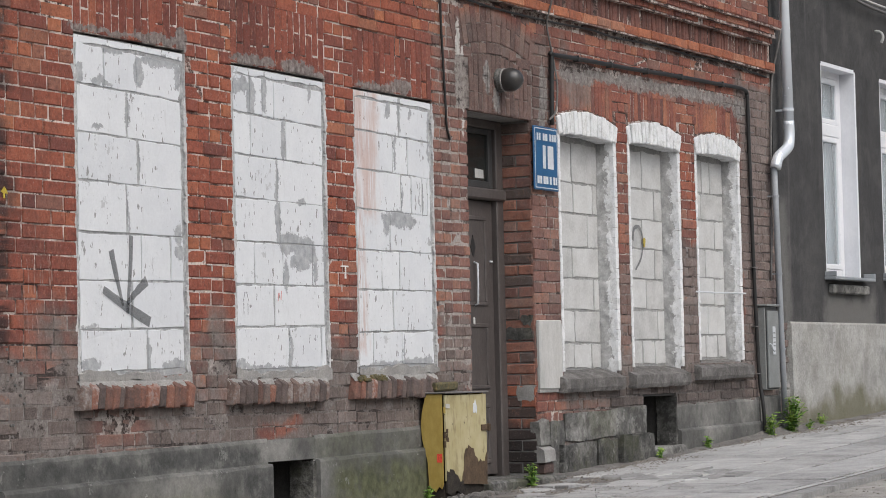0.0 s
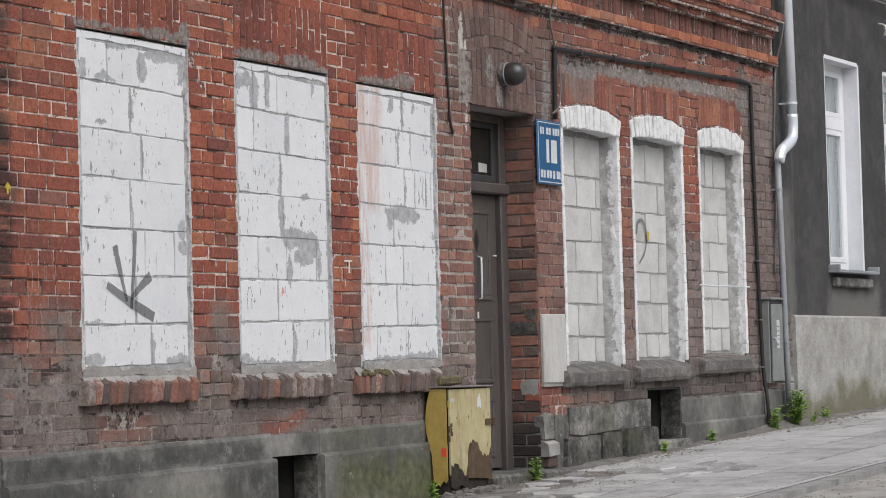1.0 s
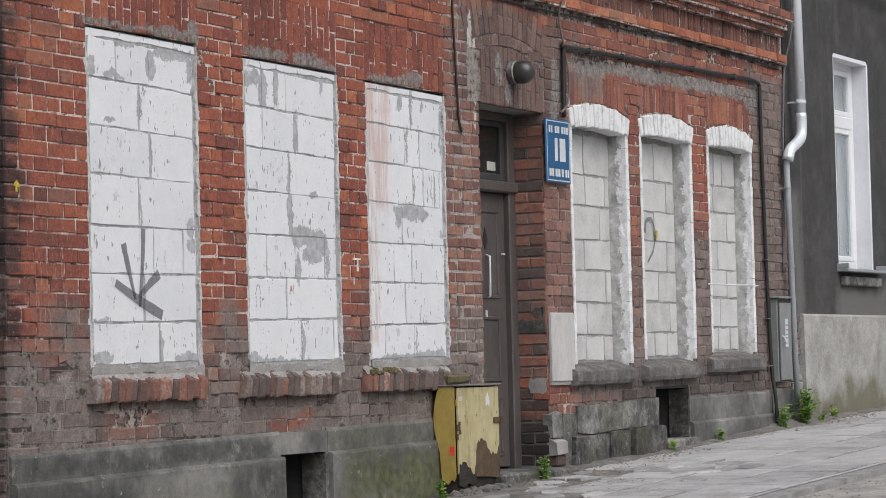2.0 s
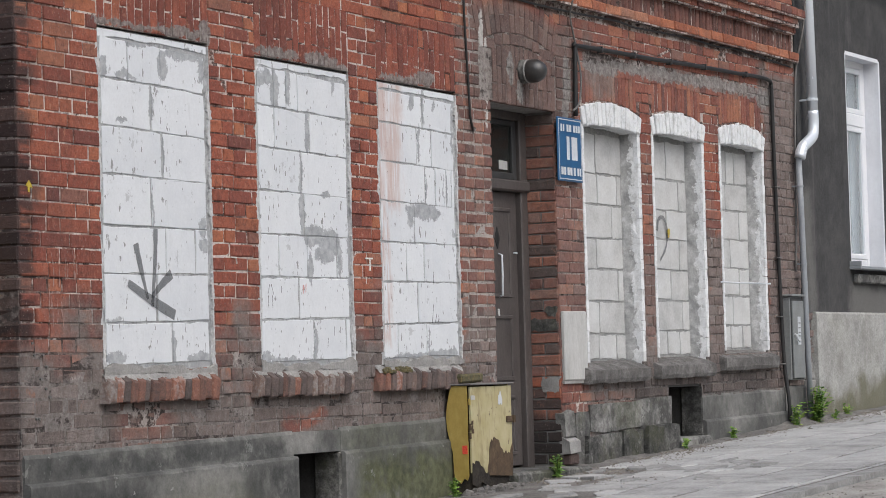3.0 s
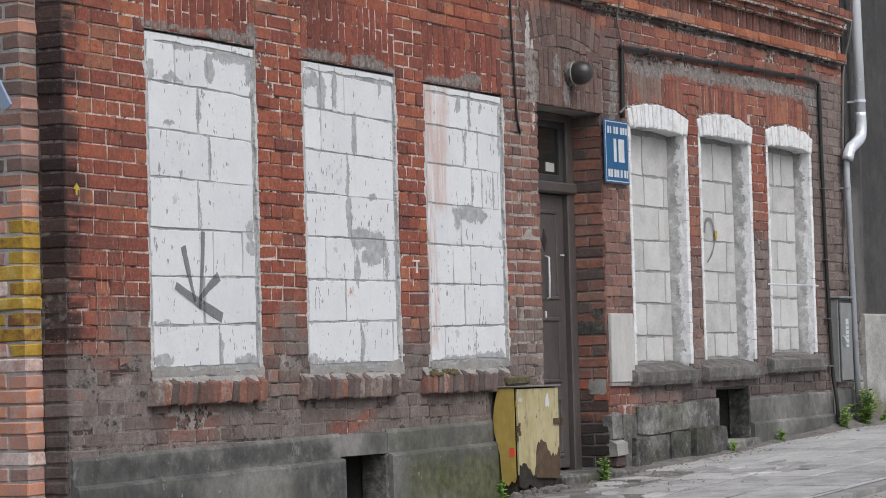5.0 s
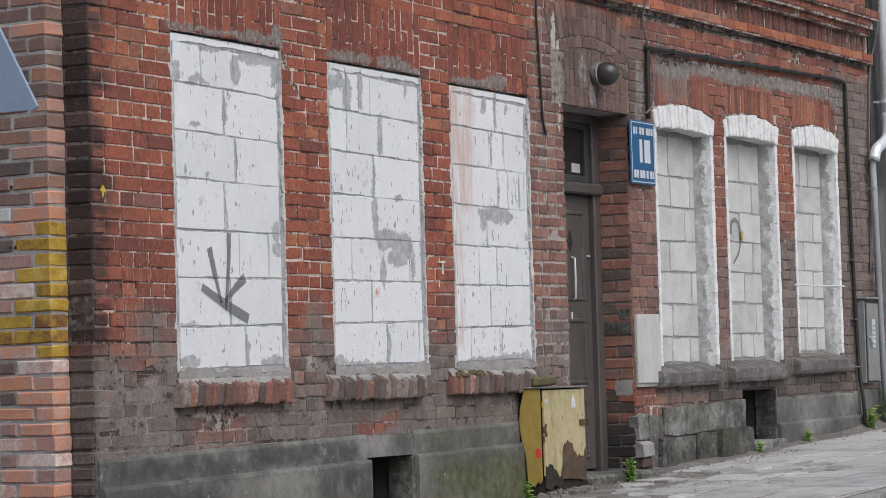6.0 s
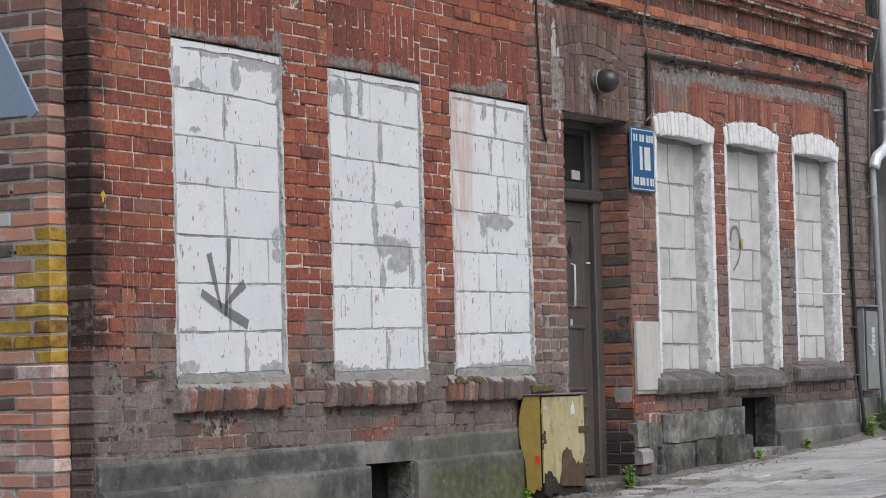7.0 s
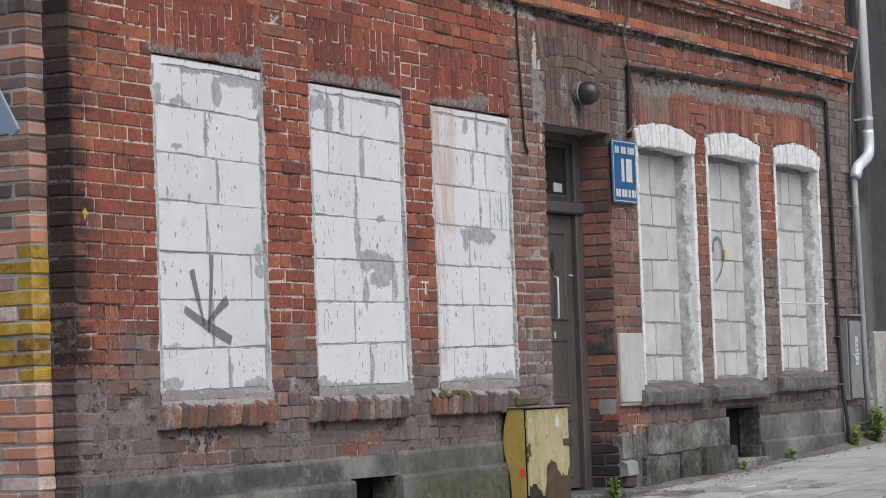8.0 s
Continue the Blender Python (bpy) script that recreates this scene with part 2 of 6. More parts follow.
def facade_stains(n):
    """Where the facade is grey with cement and soot, and where it is black with soot and painted shade."""
    x, z = n.xz(0.28, 1.6)
    x2, z2 = n.xz(0.85, 1.3)
    grime = n.any([n.zone(x2, z2, -2, 4.4, -1, 0.98, 0.2, 0.97), n.zone(x, z, 4.12, 6.0, -1, 2.4, 0.12, 0.5), n.zone(x, z, 4.2, 5.95, 2.4, 3.25, 0.12, 0.72), n.zone(x, z, 5.95, 9.7, -1, 0.95, 0.15, 0.98),
                   n.zone(x, z, 9.58, 12, -1, 3.2, 0.08, 0.92), n.zone(x, z, 9.3, 12, 3.1, 6, 0.2, 0.25), n.zone(x, z, 6.9, 8.4, 0.8, 1.6, 0.2, 0.75), n.zone(x, z, 8.2, 8.72, 0.6, 1.8, 0.08, 0.92), n.zone(x, z, 4.05, 4.58, 0.6, 1.2, 0.08, 0.9), n.zone(x2, z2, 6.9, 8.7, 0.8, 2.2, 0.2, 0.3), n.zone(x, z, 4.02, 4.6, 0.7, 3.0, 0.06, 0.5), n.zone(x, z, 5.5, 6.05, 0.6, 2.5, 0.06, 0.55),
                   n.zone(x, z, 2.7, 2.95, 0.5, 1.2, 0.1, 0.3), n.zone(x, z, 6.0, 6.6, 2.7, 3.1, 0.12, 0.8), n.zone(x2, z2, 4.1, 10.5, 2.5, 6, 0.25, 0.2)])
    bare = n.any([n.zone(x, z, 1.78, 2.25, 0.40, 0.50, 0.04, 0.75), n.zone(x, z, 5.5, 5.85, 0.38, 0.62, 0.06, 0.6), n.zone(x, z, 6.05, 6.75, 0.46, 0.56, 0.05, 0.35), n.zone(x, z, 0.1, 0.6, 0.4, 0.55, 0.1, 0.5)])
    grime = n.math('MULTIPLY', grime, n.math('SUBTRACT', 1.0, bare))
    tooth = n.step(n.noise(5, 4, 0.6, (0.3, 1, 2.6), 3.1), 0.62, 0.45)
    # left corner and return: soot, plus the recess's shade painted near-black
    soot_shade = n.math('MAXIMUM', n.any([n.zone(n.pos_x(), z, -1.5, -0.69, 0.95, 5, 0.03, 0.95), n.zone(n.pos_x(), z, -1.5, -0.69, -1, 0.95, 0.03, 0.35)]), n.math('MULTIPLY', n.zone(x, z, -1.5, -0.57, 0.9, 5, 0.08, 0.85), tooth))
    # darker zones: over the doorway, at its foot, under the right sills
    darkened = n.any([n.zone(x, z, 4.25, 5.95, 2.45, 3.2, 0.12, 0.3), n.zone(x, z, 5.45, 5.85, -1, 0.36, 0.06, 0.85), n.zone(x, z, 6.7, 9.75, 0.3, 0.68, 0.1, 0.5), n.zone(x, z, 6.0, 6.7, 0.3, 0.68, 0.1, 0.25)])
    return grime, n.math('MAXIMUM', soot_shade, darkened)


def brick_material(name, single, ramp=None):
    """Old red brick, redder where it was washed with paint, grey-brown where soot and cement have stained it."""
    m, nt, b = shader(name)
    n = Net(nt)
    r = n.rnd(single)
    base = n.ramp(r, ramp or [(0.0, (0.15, 0.055, 0.045)), (0.12, (0.235, 0.07, 0.048)), (0.45, (0.30, 0.086, 0.052)), (0.78, (0.355, 0.108, 0.06)), (0.93, (0.43, 0.155, 0.075)), (1.0, (0.23, 0.11, 0.085))])
    base = n.mix(n.math('MULTIPLY', n.step(n.noise(24, 7, 0.82), 0.46, 0.7), 0.66), base, (0.10, 0.042, 0.032))
    base = n.mix(n.math('MULTIPLY', n.step(n.noise(1.5, 5, 0.65, None, 5.0), 0.5, 0.64), 0.38), base, (0.125, 0.055, 0.044))
    base = n.mix(n.math('MULTIPLY', n.step(n.noise(34, 5, 0.7, (1, 1, 0.5), 8.0), 0.55, 0.72), 0.6), base, (0.46, 0.21, 0.13))
    grime, soot_shade = facade_stains(n)
    grime = n.math('MULTIPLY', grime, n.step(n.math('ADD', n.noise(7, 6, 0.72), n.math('MULTIPLY', r, 0.15)), 0.92, 0.68))
    grey = n.ramp(n.math('ADD', n.math('MULTIPLY', r, 0.2), n.math('MULTIPLY', n.noise(11, 6, 0.78), 0.8)), [(0.28, (0.095, 0.075, 0.066)), (0.48, (0.165, 0.137, 0.123)), (0.70, (0.25, 0.222, 0.205))])
    base = n.mix(grime, base, grey)
    # near-black of the corner's soot and painted shade, and of the darker zones
    base = n.mix(soot_shade, base, n.ramp(r, [(0.0, (0.012, 0.010, 0.010)), (0.6, (0.032, 0.024, 0.023)), (1.0, (0.075, 0.052, 0.047))]))
    base = n.mix(n.math('MULTIPLY', n.step(n.noise(80, 3, 0.7, None, 2.0), 0.63, 0.7), 0.5), base, (0.40, 0.33, 0.30))
    base = n.mix(n.math('MULTIPLY', n.patches(CEMENT_SPOTS, 0.13, 12), 0.85), base, n.ramp(n.noise(25, 5, 0.7), [(0.35, (0.12, 0.108, 0.10)), (0.62, (0.31, 0.295, 0.28))]))
    base = n.mix(n.math('MULTIPLY', n.patches(PALE_SPOTS, 0.1, 14), 0.95), base, (0.52, 0.50, 0.47))
    n.put(b.inputs["Base Color"], n.grain(n.grain(base, 0.10), 0.16, 40))
    b.inputs["Roughness"].default_value = 0.9
    n.bump(b, n.math('ADD', n.noise(85, 6, 0.8), n.math('MULTIPLY', n.noise(22, 5, 0.75), 1.6)), 0.7, 0.012)
    return m


def mortar_material():
    """Joints: reddish-brown and washed over in the red parts, cement grey in the stained ones, pale where repointed,
    near-black where shade is painted in.
    """
    m, nt, b = shader("mortar")
    n = Net(nt)
    base = n.ramp(n.noise(9, 5, 0.7), [(0.3, (0.10, 0.048, 0.038)), (0.5, (0.19, 0.105, 0.085)), (0.66, (0.33, 0.225, 0.185))])
    pale = n.math('MULTIPLY', n.step(n.noise(2.6, 5, 0.75, None, 1.0), 0.43, 0.54), n.step(n.noise(22, 4, 0.7, None, 6.0), 0.42, 0.52))
    px, pz = n.xz(0.1, 4)
    point = n.any([n.zone(px, pz, 1.05, 1.6, 1.12, 1.44, 0.06, 0.8), n.zone(px, pz, 2.62, 3.0, 1.12, 1.5, 0.06, 0.85), n.zone(px, pz, -0.02, 0.36, 2.6, 3.05, 0.05, 0.8), n.zone(px, pz, 2.5, 3.02, 2.5, 3.2, 0.08, 0.8), n.zone(px, pz, -0.55, -0.02, 1.5, 2.6, 0.1, 0.5)])
    pale = n.math('MAXIMUM', pale, n.math('MULTIPLY', point, n.step(n.noise(18, 4, 0.7, None, 9.0), 0.4, 0.5)))
    base = n.mix(n.math('MULTIPLY', pale, 0.95), base, (0.60, 0.53, 0.48))
    # stretches of joint that get a deep shadow painted in
    joint_shade = n.math('MULTIPLY', n.step(n.noise(7, 5, 0.7, (0.5, 1, 1.6), 14.0), 0.48, 0.56), n.math('SUBTRACT', 1.0, pale))
    grime, soot_shade = facade_stains(n)
    base = n.mix(n.math('MULTIPLY', grime, 0.97), base, n.ramp(n.noise(13, 5, 0.75), [(0.34, (0.10, 0.085, 0.077)), (0.5, (0.175, 0.155, 0.142)), (0.68, (0.27, 0.25, 0.236))]))
    base = n.mix(n.math('MULTIPLY', joint_shade, 0.88), base, (0.03, 0.021, 0.018))
    base = n.mix(n.math('MULTIPLY', n.zone(px, pz, 4.1, 4.56, 0.8, 3.0, 0.05), n.step(n.noise(20, 4, 0.7, None, 4.0), 0.38, 0.58)), base, (0.36, 0.325, 0.295))
    base = n.mix(n.math('MULTIPLY', soot_shade, 0.8), base, (0.05, 0.043, 0.041))
    base = n.mix(n.math('MULTIPLY', n.patches(CEMENT_SPOTS, 0.13, 12), 0.85), base, n.ramp(n.noise(16, 5, 0.7), [(0.36, (0.13, 0.115, 0.105)), (0.62, (0.32, 0.30, 0.285))]))
    n.put(b.inputs["Base Color"], n.grain(base, 0.2, 60))
    b.inputs["Roughness"].default_value = 0.95
    n.bump(b, n.noise(70, 5, 0.7), 0.9, 0.008)
    return m


M_BRICK = brick_material("brick", False)
M_BRICK_ONE = brick_material("brick_single", True)
M_BRICK_SOLDIER = brick_material("brick_soldier", False, [(0.0, (0.17, 0.052, 0.038)), (0.5, (0.245, 0.07, 0.046)), (0.85, (0.30, 0.088, 0.054)), (1.0, (0.36, 0.12, 0.065))])
M_BRICK_ORANGE = brick_material("brick_orange", False, [(0.0, (0.36, 0.10, 0.042)), (0.4, (0.52, 0.165, 0.07)), (0.7, (0.60, 0.22, 0.10)), (1.0, (0.30, 0.15, 0.10))])
M_BRICK_ORANGE_ONE = brick_material("brick_orange_single", True, [(0.0, (0.26, 0.075, 0.035)), (0.4, (0.40, 0.11, 0.05)), (0.7, (0.48, 0.15, 0.065)), (1.0, (0.22, 0.09, 0.06))])
M_BRICK_DARK = brick_material("brick_dark", False, [(0.0, (0.085, 0.035, 0.029)), (0.5, (0.15, 0.054, 0.04)), (1.0, (0.22, 0.08, 0.058))])
M_BRICK_SILL = plain("sill_brick", [(0.07, 0.055, 0.05), (0.10, 0.075, 0.067), (0.125, 0.095, 0.085), (0.15, 0.10, 0.082), (0.24, 0.215, 0.2)], 0.9, scale=16, fine=50, spread=0.6, vary=0.5, rnd=True, bump=0.7, dist=0.006)
M_BRICK_SILL_RED = plain("sill_brick_red", [(0.08, 0.052, 0.046), (0.13, 0.072, 0.056), (0.17, 0.085, 0.064), (0.22, 0.10, 0.068), (0.32, 0.27, 0.25)], 0.9, scale=16, fine=50, spread=0.6, vary=0.5, rnd=True, bump=0.7, dist=0.006)
M_BRICK_YELLOW = plain("yellow_brick", [(0.16, 0.07, 0.03), (0.36, 0.22, 0.026), (0.47, 0.31, 0.05), (0.56, 0.44, 0.2)], 0.75, scale=12, fine=50, rnd=True, bump=0.5, spread=0.42, grain=0.12)
M_SIDE_MORTAR = plain("side_mortar", [(0.24, 0.22, 0.21), (0.42, 0.40, 0.38), (0.58, 0.56, 0.54)], 0.95, scale=8, fine=60, spread=0.45, bump=0.9, dist=0.01, grain=0.15)
M_BRICK_SIDE = plain("side_brick", [(0.24, 0.16, 0.145), (0.37, 0.225, 0.19), (0.45, 0.25, 0.195), (0.57, 0.25, 0.14), (0.49, 0.31, 0.26), (0.68, 0.58, 0.53)], 0.88, scale=11, fine=50, spread=0.8, vary=0.7, grain=0.12, rnd=True, bump=0.6, dist=0.006)
M_BRICK_SIDE_DARK = plain("side_brick_sooty", [(0.085, 0.066, 0.061), (0.155, 0.11, 0.098), (0.225, 0.14, 0.115), (0.32, 0.16, 0.105)], 0.9, scale=11, fine=50, spread=0.7, vary=0.55, rnd=True, bump=0.7, dist=0.007)
M_BRICK_DARK_ONE = brick_material("brick_sooty_single", True, [(0.0, (0.03, 0.02, 0.018)), (0.5, (0.06, 0.03, 0.024)), (1.0, (0.11, 0.045, 0.034))])
M_MORTAR = mortar_material()
M_CEMENT = plain("cement", [(0.17, 0.165, 0.155), (0.30, 0.29, 0.275), (0.43, 0.42, 0.40)], 0.93, scale=7, fine=70, spread=0.5, bump=0.8, dist=0.006, grain=0.15)


SPOTS_1 = [(0.62, 2.42, 0.045, 0.11), (0.82, 2.50, 0.2, 0.03), (0.36, 2.515, 0.1, 0.02), (0.26, 2.335, 0.1, 0.03), (0.06, 2.36, 0.03, 0.06), (1.0, 2.44, 0.03, 0.1), (0.50, 2.2, 0.014, 0.1), (0.98, 1.56, 0.05, 0.05),
           (0.99, 1.45, 0.06, 0.06), (0.67, 0.86, 0.02, 0.13), (0.12, 0.83, 0.1, 0.03), (0.92, 0.83, 0.12, 0.035), (0.22, 2.09, 0.06, 0.02), (0.12, 1.03, 0.08, 0.018), (0.60, 1.92, 0.015, 0.1), (0.5, 1.64, 0.015, 0.1)]
SPOTS_2 = [(1.66, 2.44, 0.1, 0.05), (1.78, 2.40, 0.05, 0.11), (1.93, 2.42, 0.03, 0.12), (2.45, 2.46, 0.025, 0.08), (2.14, 2.17, 0.028, 0.13), (2.06, 1.66, 0.035, 0.14), (2.06, 1.9, 0.03, 0.11), (2.2, 1.54, 0.17, 0.06),
           (2.36, 1.52, 0.14, 0.075), (2.3, 1.43, 0.12, 0.04), (2.14, 1.36, 0.03, 0.11), (2.49, 1.40, 0.025, 0.11), (2.34, 1.80, 0.055, 0.03), (2.6, 1.4, 0.025, 0.16), (1.62, 0.82, 0.1, 0.03), (2.18, 0.9, 0.02, 0.12), (2.0, 0.8, 0.4, 0.02)]
SPOTS_3 = [(3.53, 1.745, 0.20, 0.05), (3.68, 1.735, 0.12, 0.04), (3.40, 1.70, 0.04, 0.08), (3.45, 2.44, 0.04, 0.07), (3.6, 2.42, 0.02, 0.12), (3.53, 2.17, 0.018, 0.12), (3.3, 0.815, 0.25, 0.025), (3.75, 0.82, 0.25, 0.03),
           (3.9, 0.84, 0.1, 0.03), (3.6, 0.92, 0.014, 0.1), (3.99, 2.3, 0.018, 0.2), (3.74, 2.44, 0.016, 0.05), (3.9, 1.9, 0.01, 0.12), (3.85, 1.9, 0.01, 0.1), (3.62, 1.9, 0.014, 0.1), (3.98, 1.62, 0.015, 0.03)]


def block_material(name, spots=None, pink=False):
    """White-washed aerated concrete block with drips, scratches, grey scuffs and cement smears."""
    m, nt, b = shader(name)
    n = Net(nt)
    r = n.rnd(True)
    base = n.ramp(n.math('ADD', n.math('MULTIPLY', n.noise(4, 5, 0.6), 0.6), n.math('MULTIPLY', n.math('ADD', r, 0.5), 0.2)), [(0.25, (0.585, 0.605, 0.63)), (0.5, (0.66, 0.675, 0.69)), (0.75, (0.71, 0.725, 0.74))])
    drip = n.noise(16, 5, 0.65, (1.6, 1, 0.35))
    base = n.mix(n.math('MULTIPLY', n.step(drip, 0.56, 0.74), 0.3), base, (0.46, 0.465, 0.46))
    fleck = n.math('ADD', n.noise(30, 3, 0.6, (1.2, 1, 0.5), 4.0), n.math('MULTIPLY', n.math('SUBTRACT', n.noise(3.5, 3, 0.6, None, 21.0), 0.5), 0.3))
    base = n.mix(n.math('MULTIPLY', n.step(fleck, 0.65, 0.68), 0.8), base, (0.19, 0.19, 0.18))
    flake = n.noise(8, 6, 0.75, (1, 1, 0.7), 9.0)
    base = n.mix(n.math('MULTIPLY', n.step(flake, 0.63, 0.65), 0.7), base, (0.42, 0.425, 0.43))
    if pink:
        x, z = n.xz(0.1, 5)
        run = n.math('MULTIPLY', n.zone(x, z, 2.8, 3.3, 1.75, 3.0, 0.06), n.step(n.noise(9, 5, 0.6, (2.5, 1, 0.25)), 0.3, 0.6))
        run2 = n.math('MULTIPLY', n.zone(x, z, 2.8, 3.12, 0.9, 3.0, 0.05), n.step(n.noise(12, 5, 0.6, (2.5, 1, 0.25)), 0.42, 0.62))
        base = n.mix(n.math('MULTIPLY', n.math('MAXIMUM', run, run2), 0.65), base, (0.48, 0.30, 0.24))
    h = n.math('ADD', n.noise(60, 5), flake)
    if spots:
        mask = n.patches(spots)
        base = n.mix(n.math('MULTIPLY', mask, 0.93), base, n.ramp(n.noise(14, 6, 0.75), [(0.35, (0.25, 0.255, 0.26)), (0.52, (0.35, 0.36, 0.37)), (0.68, (0.46, 0.465, 0.47))]))
        h = n.math('ADD', h, n.math('MULTIPLY', mask, 0.8))
    n.put(b.inputs["Base Color"], n.grain(base, 0.03, 60))
    b.inputs["Roughness"].default_value = 0.82
    n.bump(b, h, 0.3, 0.005)
    return m


def joint_material(name, spots=None):
    m, nt, b = shader(name)
    n = Net(nt)
    base = n.ramp(n.noise(15, 6, 0.75), [(0.3, (0.20, 0.20, 0.20)), (0.48, (0.35, 0.355, 0.355)), (0.66, (0.54, 0.55, 0.555))])
    if spots:
        base = n.mix(n.math('MULTIPLY', n.patches(spots), 0.85), base, (0.36, 0.365, 0.37))
    n.put(b.inputs["Base Color"], n.grain(base, 0.07, 80))
    b.inputs["Roughness"].default_value = 0.93
    n.bump(b, n.noise(60, 6, 0.75), 0.9, 0.01)
    return m


M_BLOCKS = [block_material("white_block_1", SPOTS_1), block_material("white_block_2", SPOTS_2), block_material("white_block_3", SPOTS_3, True)]
M_JOINTS = [joint_material("joint_1", SPOTS_1), joint_material("joint_2", SPOTS_2), joint_material("joint_3", SPOTS_3)]
M_BLOCK_GREY = plain("greyed_block", [(0.37, 0.37, 0.36), (0.51, 0.51, 0.50), (0.60, 0.605, 0.595)], 0.88, scale=6, fine=45, spread=0.45, vary=0.2, rnd=True, bump=0.5, grain=0.08)
M_JOINT = plain("block_joint", [(0.19, 0.19, 0.185), (0.32, 0.32, 0.31), (0.47, 0.47, 0.46)], 0.93, scale=11, fine=70, spread=0.5, bump=0.8, dist=0.006, grain=0.14)
M_WHITE = plain("white_limewash", [(0.50, 0.50, 0.49), (0.73, 0.735, 0.74), (0.8, 0.805, 0.81)], 0.8, scale=16, fine=60, spread=0.34, rnd=None, bump=0.6, dist=0.005, grain=0.07)
M_REVEAL = plain("peeling_reveal", [(0.44, 0.44, 0.435), (0.64, 0.64, 0.635), (0.76, 0.765, 0.77)], 0.88, scale=6, fine=24, spread=0.34, bump=0.8, dist=0.008, grain=0.09)


def half_limed_shaded_material():
    """A window reveal, limewashed along its outer half, bare grey cement with flakes of wash and painted shade further
    in.
    """
    m, nt, b = shader("half_limed_shaded_reveal")
    n = Net(nt)
    s = n.node("ShaderNodeSeparateXYZ")
    n.put(s.inputs[0], n.pos.outputs["Position"])
    edge = n.math('ADD', s.outputs[1], n.math('MULTIPLY', n.math('SUBTRACT', n.noise(11, 6, 0.72), 0.5), 0.22))
    # from here inwards the grey also carries the recess's shade
    bare = n.step(edge, 0.052, 0.064)
    wash = n.ramp(n.noise(14, 6, 0.7), [(0.32, (0.5, 0.5, 0.49)), (0.5, (0.70, 0.705, 0.705)), (0.66, (0.77, 0.775, 0.78))])
    cement = n.ramp(n.noise(9, 6, 0.75, None, 3.0), [(0.34, (0.28, 0.28, 0.274)), (0.52, (0.43, 0.43, 0.422)), (0.66, (0.62, 0.62, 0.615))])
    n.put(b.inputs["Base Color"], n.grain(n.mix(bare, wash, cement), 0.1))
    b.inputs["Roughness"].default_value = 0.9
    n.bump(b, n.math('SUBTRACT', n.noise(30, 6, 0.75), n.math('MULTIPLY', bare, 0.6)), 0.7, 0.008)
    return m


M_HALF_LIMED_SHADED = half_limed_shaded_material()
M_EDGE = plain("limed_edge_mortar", [(0.30, 0.29, 0.285), (0.52, 0.515, 0.51), (0.68, 0.685, 0.69)], 0.92, scale=22, fine=60, spread=0.4, bump=0.8, dist=0.006, grain=0.08)


def algae_material(name, ramp, fine, green, amount, low=None, streak=False, flake=0.6):
    """Cement render, blotched with damp and green algae."""
    m, nt, b = shader(name)
    n = Net(nt)
    f = n.math('ADD', n.math('MULTIPLY', n.noise(2.4, 6, 0.65), 0.6), n.math('MULTIPLY', n.noise(fine, 6, 0.75), 0.4))
    base = n.ramp(f, ramp)
    if streak:
        base = n.mix(n.math('MULTIPLY', n.step(n.noise(2.2, 4, 0.6, (2.2, 1, 0.12), 2.0), 0.60, 0.74), 0.35), base, (0.15, 0.145, 0.14))
        base = n.mix(n.math('MULTIPLY', n.step(n.noise(1.6, 4, 0.6, (1.4, 1, 0.2), 5.0), 0.55, 0.7), 0.5), base, (0.028, 0.028, 0.03))
    alg = n.math('MULTIPLY', n.step(n.noise(2.0, 6, 0.7, (1, 1, 0.8), 12.0), 0.48, 0.62), amount)
    if low:
        x, z = n.xz(0.3, 2.2)
        alg = n.math('MAXIMUM', alg, n.any([n.zone(x, z, *q, 0.12, 0.8) for q in low]))
    base = n.mix(alg, base, green)
    base = n.mix(n.math('MULTIPLY', n.step(n.noise(7, 7, 0.75, None, 3.0), 0.58, 0.62), flake), base, n.ramp(n.noise(30, 4), [(0.4, (0.05, 0.05, 0.047)), (0.6, (0.26, 0.255, 0.24))]))
    n.put(b.inputs["Base Color"], n.grain(base, 0.2, 70))
    b.inputs["Roughness"].default_value = 0.95
    n.bump(b, n.math('ADD', n.noise(45, 6, 0.75), n.math('MULTIPLY', n.noise(9, 6, 0.7), 1.5)), 0.8, 0.01)
    return m




